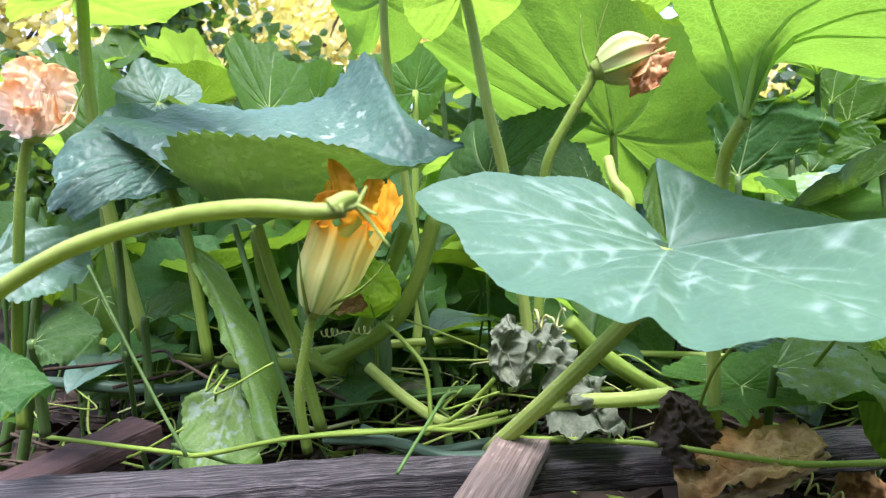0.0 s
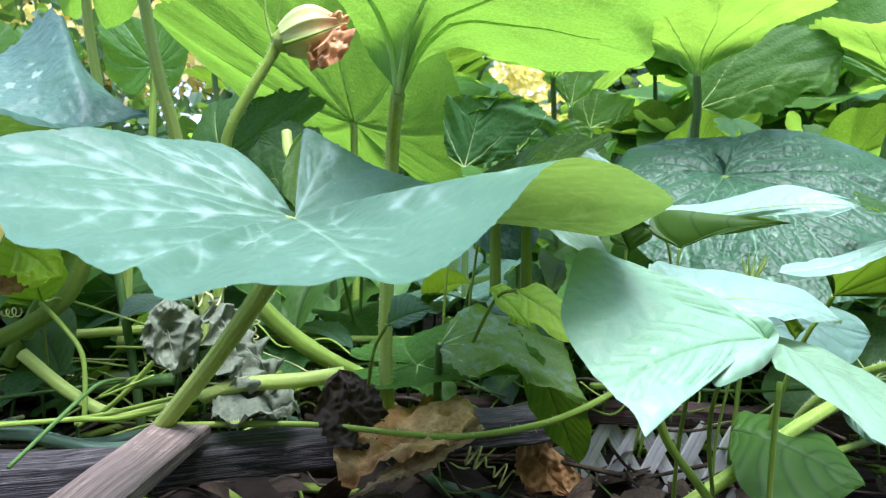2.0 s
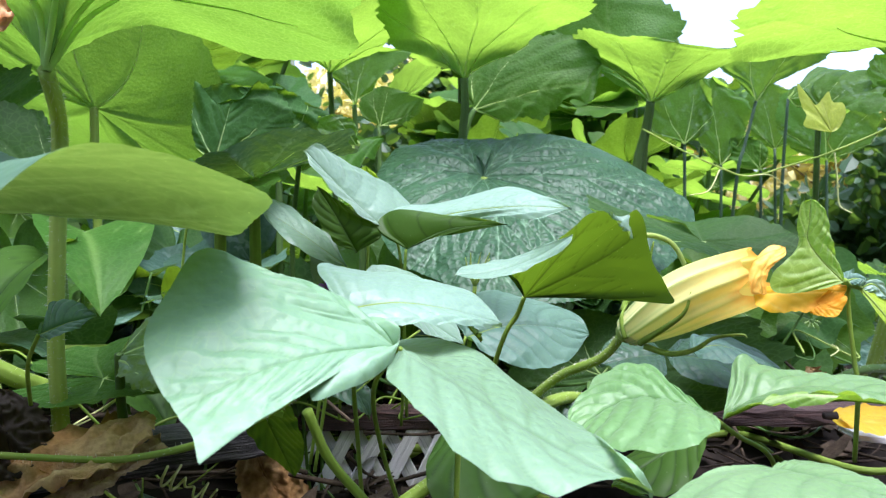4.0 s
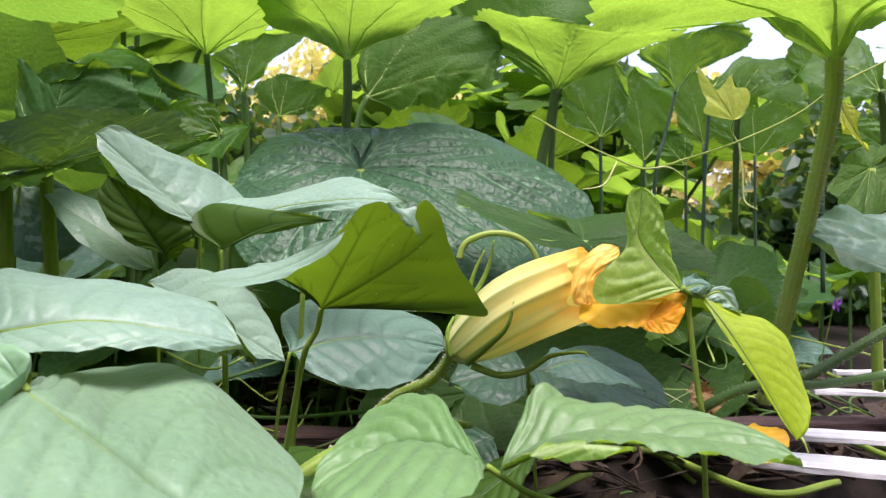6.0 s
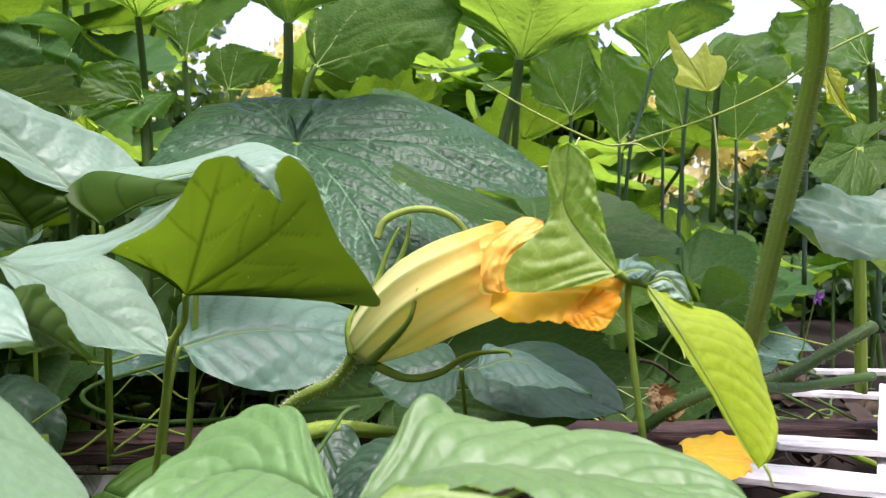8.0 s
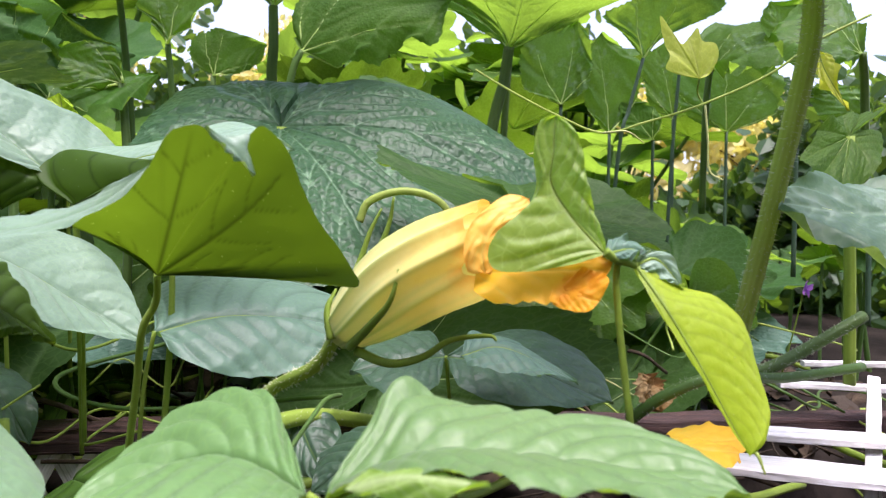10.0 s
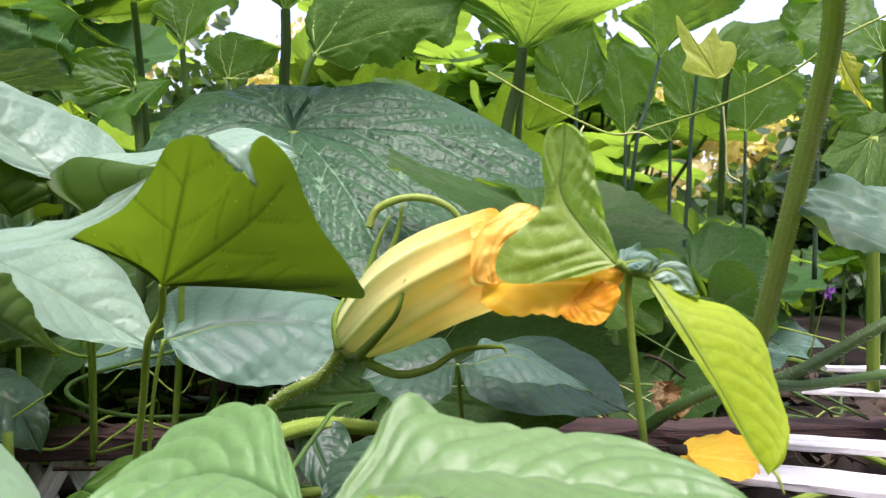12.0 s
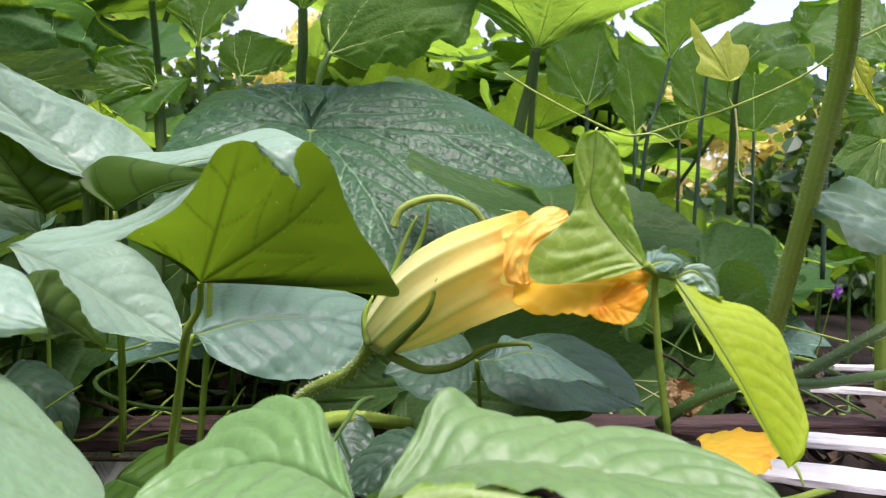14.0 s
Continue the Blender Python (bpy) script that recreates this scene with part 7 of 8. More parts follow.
drawn_leaf([(1.034, 0.511, 0.735), (1.040, 0.507, 0.719), (1.059, 0.497, 0.690)], [(1.031, 0.512, 0.728), (1.034, 0.510, 0.711)], [(1.047, 0.505, 0.729), (1.048, 0.503, 0.712)], LEAF_YELLOW, "withered yellow leaf hanging from the climbing vine", stalk=[(1.091, 0.551, 0.761), (1.146, 0.592, 0.776)], stalk_r=0.0008, seed=93, wave=0.003)


def spring(a, b, r, turns, thick, label, material=None):
    """A coiled tendril from a to b."""
    a, b = V(a), V(b)
    x = (b - a) / np.linalg.norm(b - a)
    y = np.cross(x, (0.2, 0.9, 0.1))
    y /= np.linalg.norm(y)
    z = np.cross(x, y)
    t = np.linspace(0, 1, turns * 14)
    pts = [a + (b - a) * s + (y * math.cos(2 * math.pi * turns * s) + z * math.sin(2 * math.pi * turns * s)) * r * (0.7 + 0.6 * math.sin(9 * s)) for s in t]
    ob = thing("tendril", tuple(a), label, "tendril", "vines and stems")
    part("coil", tube(pts, thick, thick * 0.7, sides=6, per=1), material or TENDRIL, ob)


spring((0.311, 0.655, 0.388), (0.347, 0.638, 0.368), 0.0085, 5, 0.0012, "coiled pale yellow tendril below the dry leaf")
spring((-0.116, 0.708, 0.502), (-0.067, 0.690, 0.509), 0.003, 9, 0.0009, "tightly coiled pale tendril")
spring((0.118, 0.766, 0.502), (0.119, 0.763, 0.460), 0.005, 6, 0.001, "hanging coiled pale tendril")
spring((0.078, 0.617, 0.534), (0.103, 0.617, 0.532), 0.008, 2, 0.0012, "pale yellow curling tendril")


# ---------------------------------------------------------------- dead and fallen things
def dead_leaf(mid, left, right, material, label, crumple=0.008, cells=45.0, seed=0, name="dead_leaf"):
    ob = thing(name, tuple(mid[0]), label, "dead leaf", "dead leaves")
    geo = loft(mid, left, right, seed=seed, nu=60, nv=41, crumple=crumple, cells=cells, wave=0.004, teeth=0.08, bulge=0.08)
    part("blade", geo, material, ob)
    part("midrib", tube(geo[0][20::41][::6], 0.0013, 0.0004, sides=6, per=2), LITTER if material is DRY_DARK else material, ob, "dry raised midrib")
    return ob


dead_leaf([(0.196, 0.614, 0.418), (0.249, 0.592, 0.422), (0.300, 0.580, 0.438)], [(0.219, 0.642, 0.430), (0.270, 0.645, 0.436), (0.300, 0.621, 0.444)], [(0.190, 0.599, 0.407), (0.201, 0.591, 0.381), (0.231, 0.573, 0.410), (0.261, 0.565, 0.422)],
          DRY, "dry brown curled squash leaf hanging over the batten", seed=1)
rim = dead_leaf([(0.306, 0.597, 0.431), (0.268, 0.587, 0.413), (0.236, 0.582, 0.400), (0.203, 0.577, 0.385)], [(0.303, 0.604, 0.434), (0.264, 0.594, 0.416), (0.232, 0.589, 0.401)], [(0.307, 0.590, 0.429), (0.269, 0.580, 0.410), (0.237, 0.576, 0.397)],
                DRY_PALE, "pale curled rim of the dry squash leaf", crumple=0.003, cells=120.0, seed=21)
dead_leaf([(0.194, 0.629, 0.472), (0.203, 0.615, 0.444), (0.218, 0.601, 0.411)], [(0.178, 0.620, 0.458), (0.174, 0.609, 0.437), (0.189, 0.595, 0.418)], [(0.217, 0.634, 0.458), (0.232, 0.621, 0.438), (0.231, 0.609, 0.417)],
          DRY_DARK, "black shrivelled rotten leaf at the cut stem", crumple=0.007, cells=70.0, seed=2)
dead_leaf([(0.057, 0.652, 0.530), (0.060, 0.635, 0.502), (0.064, 0.637, 0.466)], [(0.045, 0.643, 0.519), (0.037, 0.633, 0.497), (0.049, 0.630, 0.479)], [(0.072, 0.649, 0.519), (0.082, 0.646, 0.495), (0.073, 0.646, 0.471)],
          WILTED, "grey-green wilted crumpled leaf", crumple=0.012, cells=44.0, seed=3)
dead_leaf([(0.082, 0.678, 0.519), (0.105, 0.663, 0.487), (0.138, 0.655, 0.443)], [(0.081, 0.657, 0.498), (0.094, 0.643, 0.467), (0.116, 0.638, 0.448)], [(0.099, 0.695, 0.507), (0.125, 0.689, 0.476), (0.141, 0.675, 0.453)],
          WILTED, "grey-green wilted leaf draped behind the stem", crumple=0.015, cells=48.0, seed=4)
dead_leaf([(0.091, 0.662, 0.442), (0.126, 0.646, 0.441), (0.164, 0.640, 0.435)], [(0.110, 0.689, 0.445), (0.146, 0.684, 0.441)], [(0.098, 0.620, 0.435), (0.140, 0.613, 0.432)], WILTED, "grey wilted leaf lying on the vines", crumple=0.008, seed=5)
dead_leaf([(0.391, 0.727, 0.388), (0.403, 0.722, 0.354), (0.431, 0.710, 0.321)], [(0.375, 0.721, 0.367), (0.390, 0.714, 0.323)], [(0.416, 0.728, 0.368), (0.450, 0.714, 0.330)], DRY, "brown dead leaf hanging in the shade", seed=6)
dead_leaf([(0.059, 1.070, 0.642), (0.083, 1.061, 0.643), (0.115, 1.049, 0.623)], [(0.067, 1.079, 0.671), (0.095, 1.069, 0.663)], [(0.068, 1.055, 0.617), (0.096, 1.044, 0.611)], DRY, "brown dead leaf caught in the row", seed=7)
dead_leaf([(0.902, 0.541, 0.475), (0.911, 0.536, 0.461), (0.917, 0.531, 0.447)], [(0.892, 0.535, 0.466), (0.900, 0.529, 0.452)], [(0.923, 0.541, 0.472), (0.932, 0.536, 0.459)], DRY, "small dried blossom at the vine joint", seed=8, crumple=0.005, cells=90.0)
dead_leaf([(-0.357, 0.831, 0.665), (-0.338, 0.820, 0.652), (-0.328, 0.832, 0.665)], [(-0.357, 0.841, 0.669), (-0.342, 0.841, 0.671)], [(-0.342, 0.809, 0.639), (-0.329, 0.810, 0.636)], YELLOW, "pale yellow faded leaf scrap", seed=9, crumple=0.002)
dead_leaf([(-0.078, 0.713, 0.562), (-0.061, 0.708, 0.552), (-0.039, 0.703, 0.536)], [(-0.070, 0.734, 0.571), (-0.047, 0.724, 0.556)], [(-0.075, 0.692, 0.537), (-0.059, 0.692, 0.526)], BEAN_LIME, "yellowing chewed leaf with brown margin", seed=10, crumple=0.004)
dead_leaf([(-0.109, 0.730, 0.520), (-0.092, 0.731, 0.524), (-0.075, 0.731, 0.527)], [(-0.102, 0.741, 0.528), (-0.085, 0.741, 0.531)], [(-0.102, 0.720, 0.516), (-0.085, 0.721, 0.519)], DRY, "rust-brown dead leaf scrap", seed=11, crumple=0.004)

fallen = thing("fallen_blossom", (0.893, 0.499, 0.438), "fallen yellow squash blossom lying on the slats", "flower")
part("petal", petal_flap((0.891, 0.500, 0.437), (0.947, 0.473, 0.442), (0.933, 0.502, 0.445), (0.904, 0.471, 0.432), seed=31, point=0.4, lo=0.0, crumple=0.0012), YELLOW, fallen)
part("petal", petal_flap((0.889, 0.490, 0.438), (0.928, 0.465, 0.437), (0.917, 0.487, 0.440), (0.900, 0.462, 0.431), seed=32, point=0.4, lo=0.0, crumple=0.0012), YELLOW, fallen)
part("calyx", tube([(0.884, 0.503, 0.438), (0.891, 0.500, 0.438), (0.895, 0.498, 0.438)], 0.003, 0.0045), DRY_DARK, fallen, "dark withered calyx")

for k, (c, r) in enumerate((((0.393, 0.479, 0.561), 0.0034), ((0.396, 0.478, 0.556), 0.003), ((1.389, 0.749, 0.514), 0.007))):
    bloom = thing("bean_blossom", c, "small purple bean blossom among the leaves", "flower", "bean blossoms")
    c = V(c)
    for q in range(4):
        a = q * 1.57 + k
        d = V((math.cos(a), -0.5, math.sin(a)))
        part("petal", petal_flap(c, c + d * r * 1.6, c + d * r + V((0, -0.3, 0.6)) * r, c + d * r - V((0, 0.3, 0.6)) * r, seed=40 + q, lo=0.0, crumple=0.0008), BLOOM, bloom)
    part("stalk", tube([c, c + V((0.004, 0.01, -0.05)), c + V((0.0, 0.02, -0.12))], 0.001, 0.0012, sides=6), STEM, bloom)

bud = thing("squash_bud", (0.576, 0.638, 0.550), "young spiky green squash bud on a thin stalk", "bud")
b0 = V((0.577, 0.638, 0.545))
for q in range(8):
    d = V((0.012 * math.cos(q * 0.9), 0.012 * math.sin(q * 0.9), 0.022 + 0.006 * math.sin(q * 2.1)))
    part("sepal", sepal([b0, b0 + d * 0.6, b0 + d + V((0.002, 0, 0.004))], 0.0016), STEM_PALE, bud)
part("stalk", tube([b0, b0 + V((0.002, 0.01, -0.06)), b0 + V((0, 0.02, -0.18))], 0.002, 0.0025, sides=8), STEM, bud)


# ---------------------------------------------------------------- the rows and the undergrowth behind
def row_leaf(height, wide, tilt, material, seed, stem, label, cup=0.25):
    """A squash leaf on an upright stalk that grows from the soil; made at the origin."""
    rng = np.random.RandomState(seed)
    ob = thing("squash_leaf", (0, 0, 0), label, "leaf", "squash leaves")
    b = V((0.03 * rng.randn(), 0.03 * rng.randn(), height))
    t = b + V((wide * 1.0, 0, wide * (cup - tilt)))
    sh = Sheet(b, t, b + V((0.05, wide, wide * cup)), b + V((0.05, -wide, wide * cup)), 0.1, 0.0, 1.5)
    blade = part("blade", squash_blade(sh, seed=seed, rings=16, turns=112, teeth=36, wave=0.014, lobes=1.7), material, ob)
    part("ribs", squash_ribs(sh, 0.0012, seed=seed), RIB, blade)
    part("stalk", tube([b, b * V((0.6, 0.6, 0.6)) + V((0.01, 0.01, 0)), (0, 0, -0.02)], 0.0055, 0.0065, sides=8), stem, ob)
    return ob


def low_leaf(height, long, droop, material, seed, label):
    """A small bean leaf low in the bed; made at the origin."""
    ob = thing("bean_leaf", (0, 0, 0), label, "leaf", "bean leaves")
    b = V((0, 0, height))
    sh = Sheet(b, b + V((long, 0, -droop * long)), b + V((long * 0.35, long * 0.42, 0.1 * long)), b + V((long * 0.35, -long * 0.42, 0.05 * long)), 0.34, 0.012, 1.4)
    part("blade", bean_blade(sh, seed=seed, nu=20, nv=17, heart=0.15), material, ob)
    part("stalk", tube([b, (0.004, 0.01, height * 0.5), (0.0, 0.02, -0.02)], 0.0016, 0.002, sides=6), STEM_DARK, ob)
    return ob


def scatter(protos, places):
    """Copies of the prototypes at the given places; each prototype takes the first place that it gets."""
    used = set()
    for k, m in enumerate(places):
        ob = protos[k % len(protos)]
        if ob in used:
            copy_thing(ob, m)
        else:
            used.add(ob)
            ob.matrix_basis = m


def thicket(protos, places, label):
    """The far rows: leaves past counting, joined into one mesh."""
    verts, faces, mats, uvs, attrs, count = [], [], [], [], {"vein": [], "zone": [], "ridge": []}, 0
    materials, which = [], []
    for k, m in enumerate(places):
        ob = protos[k % len(protos)]
        for child in ob.children_recursive:
            me = child.data
            n = len(me.vertices)
            co = np.empty(n * 3, dtype=np.float32)
            me.vertices.foreach_get("co", co)
            shift = V(child.location) + (V(child.parent.location) if child.parent is not ob else 0)
            co = co.reshape(-1, 3) + shift
            mm = np.array(m)
            verts.append(co @ mm[:3, :3].T + mm[:3, 3])
            f = [tuple(i + count for i in p.vertices) for p in me.polygons]
            if me.materials[0] not in materials:
                materials.append(me.materials[0])
            which += [materials.index(me.materials[0])] * len(f)
            faces += f
            for key in attrs:
                val = np.zeros(n, dtype=np.float32)
                if key in me.attributes:
                    me.attributes[key].data.foreach_get("value", val)
                attrs[key].append(val)
            flat = np.zeros((n, 2), dtype=np.float32)
            if me.uv_layers:
                loops = np.empty(len(me.loops), dtype=np.int32)
                me.loops.foreach_get("vertex_index", loops)
                uv = np.empty(len(me.loops) * 2, dtype=np.float32)
                me.uv_layers[0].data.foreach_get("uv", uv)
                flat[loops] = uv.reshape(-1, 2)
            uvs.append(flat)
            count += n
    for ob in protos:
        for child in list(ob.children_recursive):
            bpy.data.objects.remove(child)
        bpy.data.objects.remove(ob)
    me = mesh_of("far_squash_leaves", np.concatenate(verts), faces, materials[0], {k: np.concatenate(x) for k, x in attrs.items()}, np.concatenate(uvs))
    for mt in materials[1:]:
        me.materials.append(mt)
    me.polygons.foreach_set("material_index", which)
    return tagged(new("far_squash_leaves", me), label, "foliage", kind="stuff")


def place(x, y, z, turn, lean, size):
    return pose(x, y, z, lean * math.cos(turn * 2.1), lean * math.sin(turn * 1.3), turn * 57.3) @ Matrix.Scale(size, 4)


# slots in plan, (x, y, bearing from, bearing to), in which the rows stand low and the bright distance shows
SLOTS = ((0.02, 0.04, -17.5, -6.0), (0.02, 0.04, -35.0, -30.5), (0.50, 0.13, 8.6, 14.0), (0.50, 0.13, 47.5, 53.0))


def open_slot(x, y, spare=0.0):
    """Whether a leaf there would stand in one of the slots."""
    return any(lo - spare < math.degrees(math.atan2(x - ex, y - ey)) < hi + spare for ex, ey, lo, hi in SLOTS)


rng = np.random.RandomState(77)
ROW = "green squash leaf in the dense rows behind, lit from above"
rows = [row_leaf(0.46, 0.13, 0.3, LEAF_GREEN, 201, STEM_DARK, ROW), row_leaf(0.40, 0.15, 0.1, LEAF_GREEN, 202, STEM_DARK, ROW), row_leaf(0.34, 0.14, 0.5, LEAF_SHADED, 203, STEM_DARK, ROW, 0.1),
        row_leaf(0.50, 0.14, 0.0, LEAF_SHADED, 204, STEM_DARK, ROW, 0.4), row_leaf(0.30, 0.13, 0.6, LEAF_BLUE, 205, STEM_DARK, ROW, 0.0), row_leaf(0.43, 0.12, -0.2, LEAF_BRIGHT, 206, STEM_DARK, ROW, 0.5)]
spots = []
for k in range(170):
    y = 1.28 + 1.3 * rng.rand() ** 1.2
    x = -0.75 * y + rng.rand() * (2.15 * y)
    spots.append(place(x, y, 0.29, rng.rand() * 6.28, 14 * rng.randn(), (0.85 + 0.3 * rng.rand()) * (0.55 if open_slot(x, y, 4.0) else 1.0)))
thicket(rows, spots, "dense rows of green squash leaves farther back")
SHADE = "dark green squash leaf deep in the shaded rows"
fills = [row_leaf(0.40, 0.14, 0.4, LEAF_SHADED, 211, STEM_DARK, SHADE, 0.2), row_leaf(0.46, 0.13, 0.2, LEAF_GREEN, 212, STEM_DARK, SHADE, 0.3), row_leaf(0.36, 0.15, 0.5, LEAF_SHADED, 213, STEM_DARK, SHADE, 0.1), row_leaf(0.52, 0.13, -0.2, LEAF_SHADED, 214, STEM_DARK, SHADE, 0.5)]
spots = []
for k in range(70):
    d, q = 1.2 + 1.1 * rng.rand(), -0.65 + 1.35 * rng.rand()
    x, y = 0.454 + d * (0.442 + q * 0.896), 0.099 + d * (0.896 - q * 0.442)
    spots.append(place(x, y, 0.29, rng.rand() * 6.28, 18 * rng.randn(), (0.6 + 0.45 * rng.rand()) * (0.6 if open_slot(x, y, 4.0) else 1.0)))
scatter(fills, spots)
# tall leaves farther back, with the sky left free at two gaps
rng = np.random.RandomState(91)
tall = [row_leaf(0.60, 0.15, 0.1, LEAF_GREEN, 221, STEM_OLIVE, ROW, 0.35), row_leaf(0.70, 0.16, 0.3, LEAF_GREEN, 222, STEM_OLIVE, ROW, 0.2), row_leaf(0.78, 0.15, 0.0, LEAF_GREEN, 223, STEM_OLIVE, ROW, 0.4), row_leaf(0.66, 0.17, 0.4, LEAF_SHADED, 224, STEM_OLIVE, ROW, 0.1)]
spots = []
while len(spots) < 80:
    y = 1.65 + 1.1 * rng.rand()
    x = -0.75 * y + rng.rand() * (2.3 * y)
    if open_slot(x, y, 5.0):
        continue
    spots.append(place(x, y, 0.29, rng.rand() * 6.28, 14 * rng.randn(), 0.85 + 0.35 * rng.rand()))
thicket(tall, spots, "tall green squash leaves at the back of the bed")
rng = np.random.RandomState(95)
FOOT = "broad drooping squash leaf low in the shaded row"
feet = [row_leaf(0.15, 0.10, 0.75, LEAF_SHADED, 231, STEM_DARK, FOOT, 0.05), row_leaf(0.22, 0.11, 0.6, LEAF_SHADED, 232, STEM_DARK, FOOT, 0.1), row_leaf(0.28, 0.10, 0.8, LEAF_GREEN, 233, STEM_DARK, FOOT, 0.0),
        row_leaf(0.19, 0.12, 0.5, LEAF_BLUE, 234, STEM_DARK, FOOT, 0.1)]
spots = []
for k in range(84):
    y = 1.0 + 0.32 * rng.rand()
    x = -0.55 * y + rng.rand() * 1.95 * y
    spots.append(place(x, y, 0.29, 4.71 + 0.7 * rng.randn(), 10 * rng.randn(), 0.75 + 0.45 * rng.rand()))
for k in range(16):
    x, y = 1.04 + 0.62 * rng.rand(), 0.74 + 0.3 * rng.rand()
    spots.append(place(x, y, 0.29, 3.9 + 0.5 * rng.randn(), 10 * rng.randn(), 0.65 + 0.35 * rng.rand()))
scatter(feet, spots)
MIDDLE = "green squash leaf hanging at middle height in the row"
middle = [row_leaf(0.34, 0.12, 0.75, LEAF_GREEN, 241, STEM_DARK, MIDDLE, 0.05), row_leaf(0.40, 0.11, 0.7, LEAF_SHADED, 242, STEM_DARK, MIDDLE, 0.1), row_leaf(0.46, 0.12, 0.8, LEAF_GREEN, 243, STEM_DARK, MIDDLE, 0.0)]
spots = []
for k in range(46):
    y = 1.22 + 0.4 * rng.rand()
    x = -0.35 * y + rng.rand() * 1.9 * y
    spots.append(place(x, y, 0.29, 4.71 - 0.4 * x + 0.6 * rng.randn(), 10 * rng.randn(), (0.75 + 0.35 * rng.rand()) * (0.6 if open_slot(x, y, 3.0) else 1.0)))
scatter(middle, spots)
rng = np.random.RandomState(83)
LOW = "small bean leaf in the shaded undergrowth"
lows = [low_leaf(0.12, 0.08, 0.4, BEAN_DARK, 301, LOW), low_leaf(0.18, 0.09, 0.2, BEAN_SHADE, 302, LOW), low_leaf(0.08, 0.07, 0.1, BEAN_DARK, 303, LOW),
        low_leaf(0.19, 0.08, 0.6, BEAN_DARK, 304, LOW), low_leaf(0.15, 0.10, 0.3, LEAF_SHADED, 305, LOW)]
spots = []
for k in range(270):
    y = 0.80 + 0.60 * rng.rand() ** 1.2
    x = -0.62 * y + rng.rand() ** 0.7 * (0.62 + 1.5) * y
    spots.append(place(x, y, 0.30, rng.rand() * 6.28, 12 * rng.randn(), 0.75 + 0.45 * rng.rand()))
scatter(lows, spots)


# Lighter leaf colours stand in for light that reaches into the tangle.
LIT = "small bluish leaf catching light in the tangle"
lits = [low_leaf(0.17, 0.10, 0.3, BEAN_BLUE, 306, LIT), low_leaf(0.22, 0.11, 0.5, LEAF_GREEN, 307, LIT), low_leaf(0.13, 0.09, 0.2, BEAN_BLUE, 308, LIT)]
spots = []
for k in range(26):
    y = 0.86 + 0.25 * rng.rand()
    spots.append(place(-0.5 * y + rng.rand() * 0.75 * y, y, 0.30, 4.7 + 1.2 * rng.randn(), 8 * rng.randn(), 0.8 + 0.4 * rng.rand()))
scatter(lits, spots)


def upright(seed, tall, r, material):
    rs = np.random.RandomState(seed)
    a = rs.randn(3) * V((0.06, 0.06, 0))
    return vine([(0, 0, -0.02), a * 0.3 + V((0, 0, tall * 0.35)), a * 0.7 + V((0, 0, tall * 0.7)), a + V((0, 0, tall))], r, r * 0.8, material, "upright green stalk in the shaded bed", name="stalk")


def runner(seed, long, r, material):
    rs = np.random.RandomState(seed)
    pts = [(long * (q - 0.5), 0.05 * rs.randn(), 0.03 + 0.05 * rs.rand()) for q in np.linspace(0, 1, 6)]
    return vine(pts, r, r * 0.8, material, "runner lying across the shaded bed", knobs=0.02)


stalks = [upright(401, 0.22, 0.006, STEM_OLIVE), upright(402, 0.28, 0.005, STEM_DARK), upright(403, 0.16, 0.003, STEM_OLIVE), upright(404, 0.30, 0.007, STEM_DARK), upright(405, 0.2, 0.0022, STEM_DARK)]
spots = [place(-0.55 + 2.2 * rng.rand(), 0.74 + 0.55 * rng.rand(), 0.30, rng.rand() * 6.28, 26 * rng.randn(), 1.0) for _ in range(14)]
scatter(stalks, spots)
runners = [runner(411, 0.4, 0.0045, STEM), runner(412, 0.5, 0.005, STEM), runner(413, 0.35, 0.0025, TENDRIL), runner(414, 0.4, 0.006, STEM_GREY), runner(415, 0.3, 0.002, STEM)]
spots = [place(-0.5 + 2.0 * rng.rand(), 0.80 + 0.35 * rng.rand(), 0.31, 0.7 * rng.randn(), 9 * rng.randn(), 1.0) for _ in range(100)]
scatter(runners, spots)


thin_ones = [runner(421, 0.32, 0.0016, STEM), runner(422, 0.26, 0.0012, TENDRIL), runner(423, 0.36, 0.0022, STEM_DARK), runner(424, 0.3, 0.0018, STEM_PALE), runner(425, 0.28, 0.0024, LITTER)]
spots = [place(-0.45 + 1.75 * rng.rand() ** 1.3, 0.71 + 0.2 * rng.rand(), 0.34 + 0.12 * rng.rand() ** 1.5, 0.6 * rng.randn(), 14 * rng.randn(), 0.7 + 0.5 * rng.rand()) for _ in range(95)]
scatter(thin_ones, spots)


def board_geo(c, w, d, h):
    """A small bevelled block."""
    bm = bmesh.new()
    bmesh.ops.create_cube(bm, size=1.0)
    bmesh.ops.scale(bm, vec=(w, d, h), verts=bm.verts)
    bmesh.ops.bevel(bm, geom=list(bm.edges), offset=0.002, segments=2, affect="EDGES")
    verts = [V(v.co) + V(c) for v in bm.verts]
    faces = [tuple(v.index for v in f.verts) for f in bm.faces]
    bm.free()
    return np.array(verts), faces, None, None


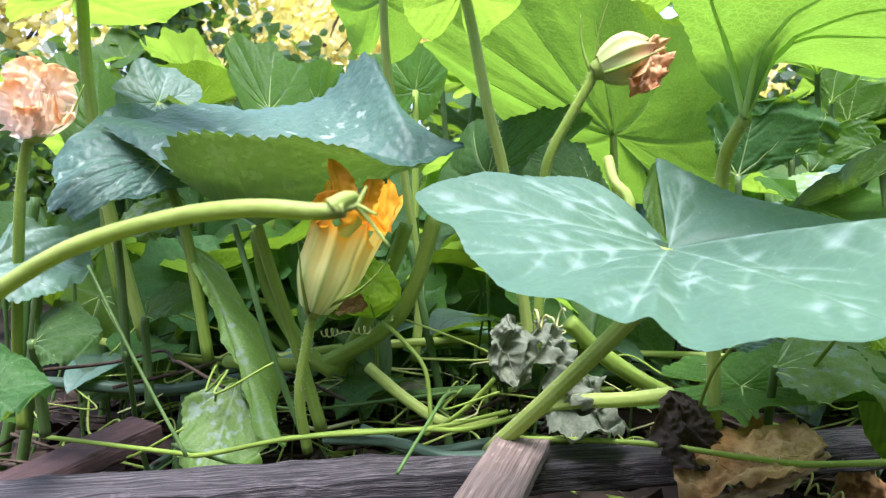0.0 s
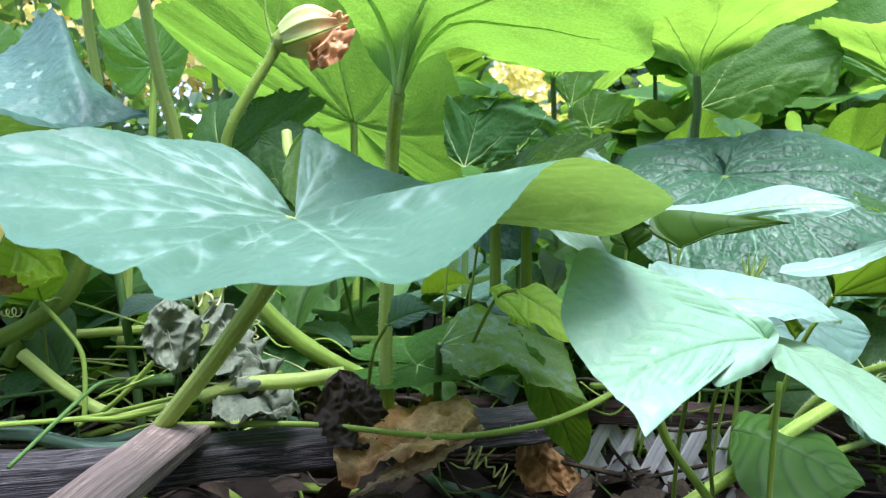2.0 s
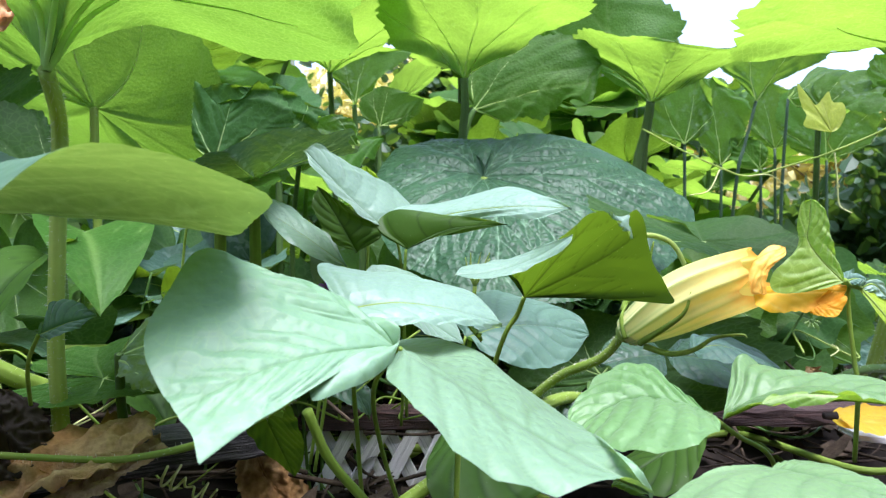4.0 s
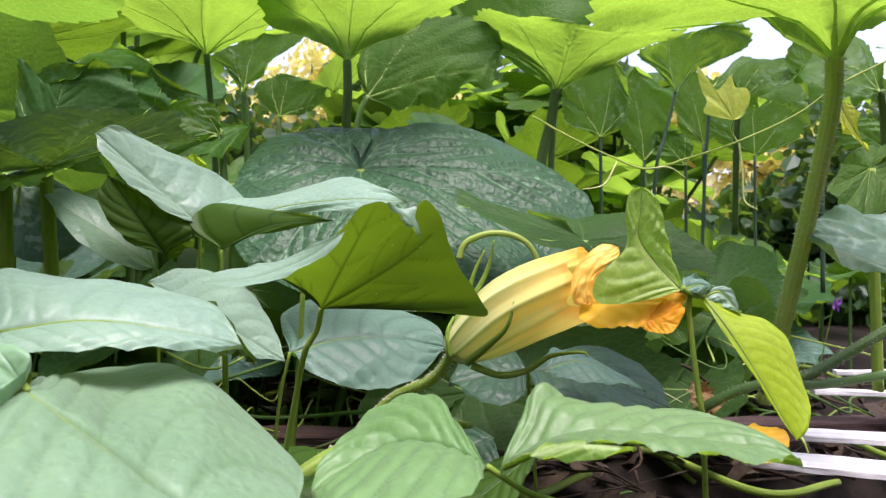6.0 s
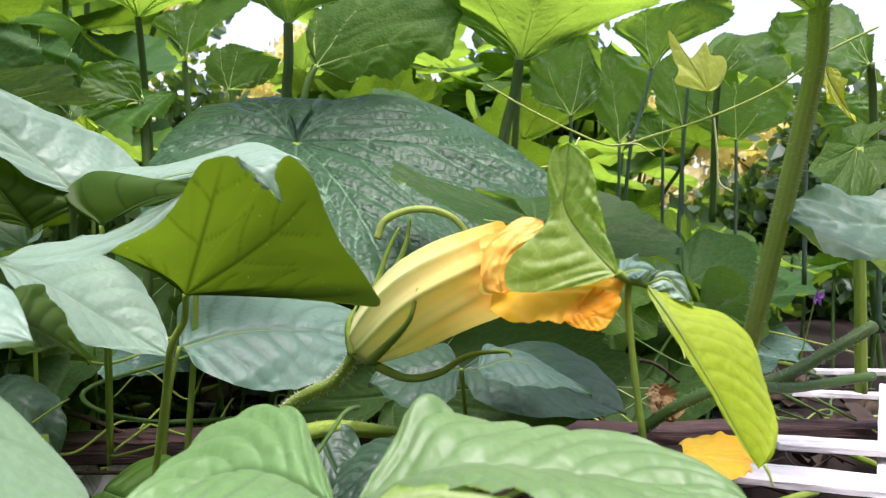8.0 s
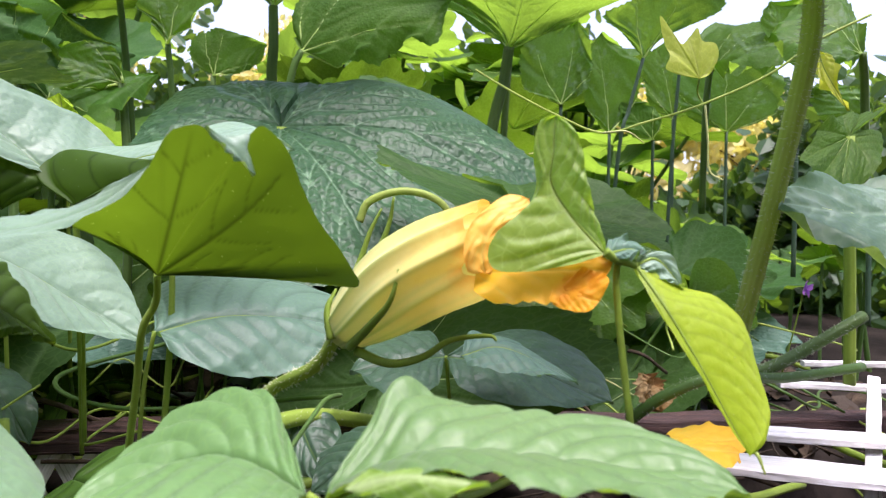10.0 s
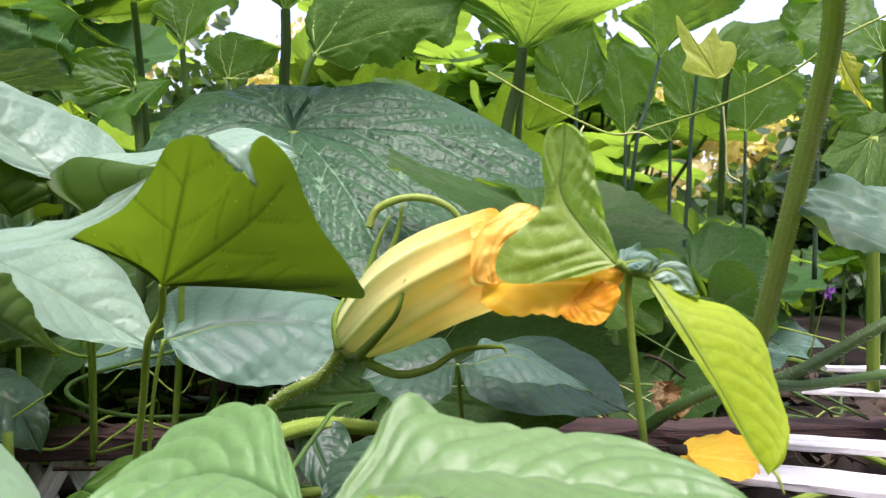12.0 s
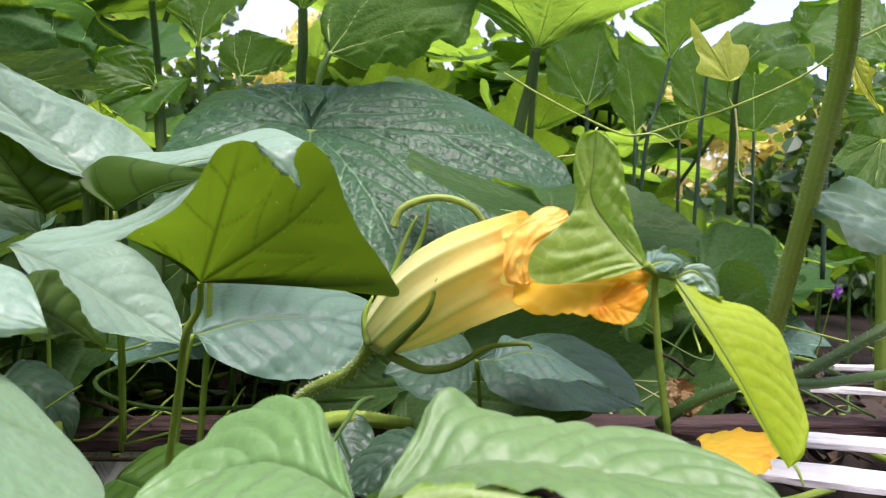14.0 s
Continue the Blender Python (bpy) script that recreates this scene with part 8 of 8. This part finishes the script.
def litter_twigs(count, seed):
    rs = np.random.RandomState(seed)
    geos = []
    for _ in range(count):
        p = V((-0.6 + 2.3 * rs.rand(), 0.66 + 0.5 * rs.rand(), 0.305 + 0.05 * rs.rand()))
        d = rs.randn(3) * V((0.06, 0.03, 0.012))
        geos.append(tube([p - d, p + rs.randn(3) * 0.008, p + d], 0.0012 + 0.0022 * rs.rand(), 0.0008, sides=5, per=3))
    return join(geos)


def litter_flakes(count, seed):
    rs = np.random.RandomState(seed)
    verts, faces = [], []
    for _ in range(count):
        p = V((-0.6 + 2.3 * rs.rand(), 0.66 + 0.6 * rs.rand(), 0.31 + 0.03 * rs.rand()))
        k, n = len(verts), 7
        l, tilt = 0.008 + 0.02 * rs.rand(), rs.randn(2) * 0.5
        verts.append(p + V((0, 0, 0.003)))
        for a in np.linspace(0, 6.28, n, endpoint=False):
            r = l * (0.6 + 0.7 * rs.rand())
            q = V((math.cos(a) * r, math.sin(a) * r * 0.7, 0))
            q[2] = q[0] * tilt[0] + q[1] * tilt[1] + 0.003 * rs.randn()
            verts.append(p + q)
        faces += [(k, k + 1 + j, k + 1 + (j + 1) % n) for j in range(n)]
    return np.array(verts), faces, None, None


single("white_block", board_geo((-0.045, 0.941, 0.392), 0.035, 0.02, 0.018), WHITE, (-0.045, 0.941, 0.392), "small white plastic block in the litter", "plastic scrap")
single("twigs", litter_twigs(420, 5), LITTER, (0, 0, 0), "dry dark twigs strewn on the soil", "litter", kind="stuff")
single("dry_scraps", litter_flakes(700, 6), LITTER, (0, 0, 0), "scraps of dead leaf strewn on the soil", "litter", kind="stuff")


# an unseen wall, added behind the walk to keep low sky light off the bed
def sky_block():
    xs, ys, zs = (-7.0, 8.0), (-2.6, -2.4), (0.0, 2.6)
    verts = [(x, y, z) for x in xs for y in ys for z in zs]
    return np.array(verts), [(0, 1, 3, 2), (4, 6, 7, 5), (0, 4, 5, 1), (2, 3, 7, 6), (1, 5, 7, 3), (0, 2, 6, 4)], None, None


single("wall_south", sky_block(), WOOD_RED, (0, 0, 0), "unseen dark wall added behind the path to block low sky light", "wall", kind="structure", smooth=False)


# ---------------------------------------------------------------- distance
def leaf_cloud(centre, size, count, leaf, seed):
    """Many small leaves in an uneven crown."""
    rng = np.random.RandomState(seed)
    clumps = rng.randn(14, 3) * 0.45
    verts, faces = [], []
    for _ in range(count):
        c = clumps[rng.randint(14)] + rng.randn(3) * 0.22
        p = V(centre) + c * V(size)
        if p[2] < 0.05:
            continue
        a = rng.randn(3)
        a /= np.linalg.norm(a)
        b = np.cross(a, rng.randn(3))
        b /= np.linalg.norm(b) + 1e-9
        l = leaf * (0.6 + 0.8 * rng.rand())
        k = len(verts)
        n = np.cross(a, b)
        verts += [p, p + a * l * 0.22 + b * l * 0.33 + n * l * 0.06, p + a * l * 0.6 + b * l * 0.34 + n * l * 0.08, p + a * l, p + a * l * 0.6 - b * l * 0.34 + n * l * 0.08, p + a * l * 0.22 - b * l * 0.33 + n * l * 0.06]
        faces += [(k, k + 1, k + 2, k + 3), (k, k + 3, k + 4, k + 5)]
    return np.array(verts), faces, None, None


def shrub(at, size, count, leaf, material, label, seed):
    ob = thing("shrub", at, label, "shrub")
    c = (at[0], at[1], at[2] + size[2] * 0.9)
    part("crown", leaf_cloud(c, size, count, leaf, seed), material, ob, "many small leaves", smooth=False)
    part("trunk", tube([at, (at[0], at[1], at[2] + size[2] * 0.9)], 0.03, 0.015), BARK, ob)


def tree(at, height, spread, count, leaf, material, label, seed):
    rng = np.random.RandomState(seed)
    ob = thing("tree", at, label, "tree")
    top = V(at) + V((0, 0, height * 0.55))
    part("trunk", tube([at, V(at) + V((0.05, 0.1, height * 0.3)), top], height * 0.03, height * 0.015), BARK, ob)
    for _ in range(7):
        a = rng.rand() * 6.28
        part("limb", tube([V(at) + V((0, 0, height * (0.3 + 0.2 * rng.rand()))), top + V((math.cos(a) * spread * 0.6, math.sin(a) * spread * 0.6, height * 0.25 * rng.rand()))], height * 0.012, height * 0.003, sides=6), BARK, ob)
    part("crown", leaf_cloud(top + V((0, 0, height * 0.15)), (spread, spread, height * 0.35), count, leaf, seed), material, ob, "crown of many small leaves", smooth=False)


for k in range(11):
    a = -0.75 + 0.19 * k
    x, y = 0.3 + 3.1 * math.sin(a), 0.3 + 2.9 * math.cos(a)
    shrub((x, y, 0.0), (0.5, 0.4, 0.36 if k in (3, 5, 8, 9) else 0.66 + 0.10 * math.sin(k * 2.3)), 11000, 0.058, HEDGE, "dark green hedge shrub behind the squash bed", 100 + k)
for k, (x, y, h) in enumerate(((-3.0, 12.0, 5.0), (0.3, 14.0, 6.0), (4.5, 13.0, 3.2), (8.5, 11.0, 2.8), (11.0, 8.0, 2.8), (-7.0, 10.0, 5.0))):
    tree((x, y, 0.0), h, 1.9, 7000, 0.16, TREE_GOLD_LIT, "tall tree with pale yellow-green leaves in bright light", 120 + k)
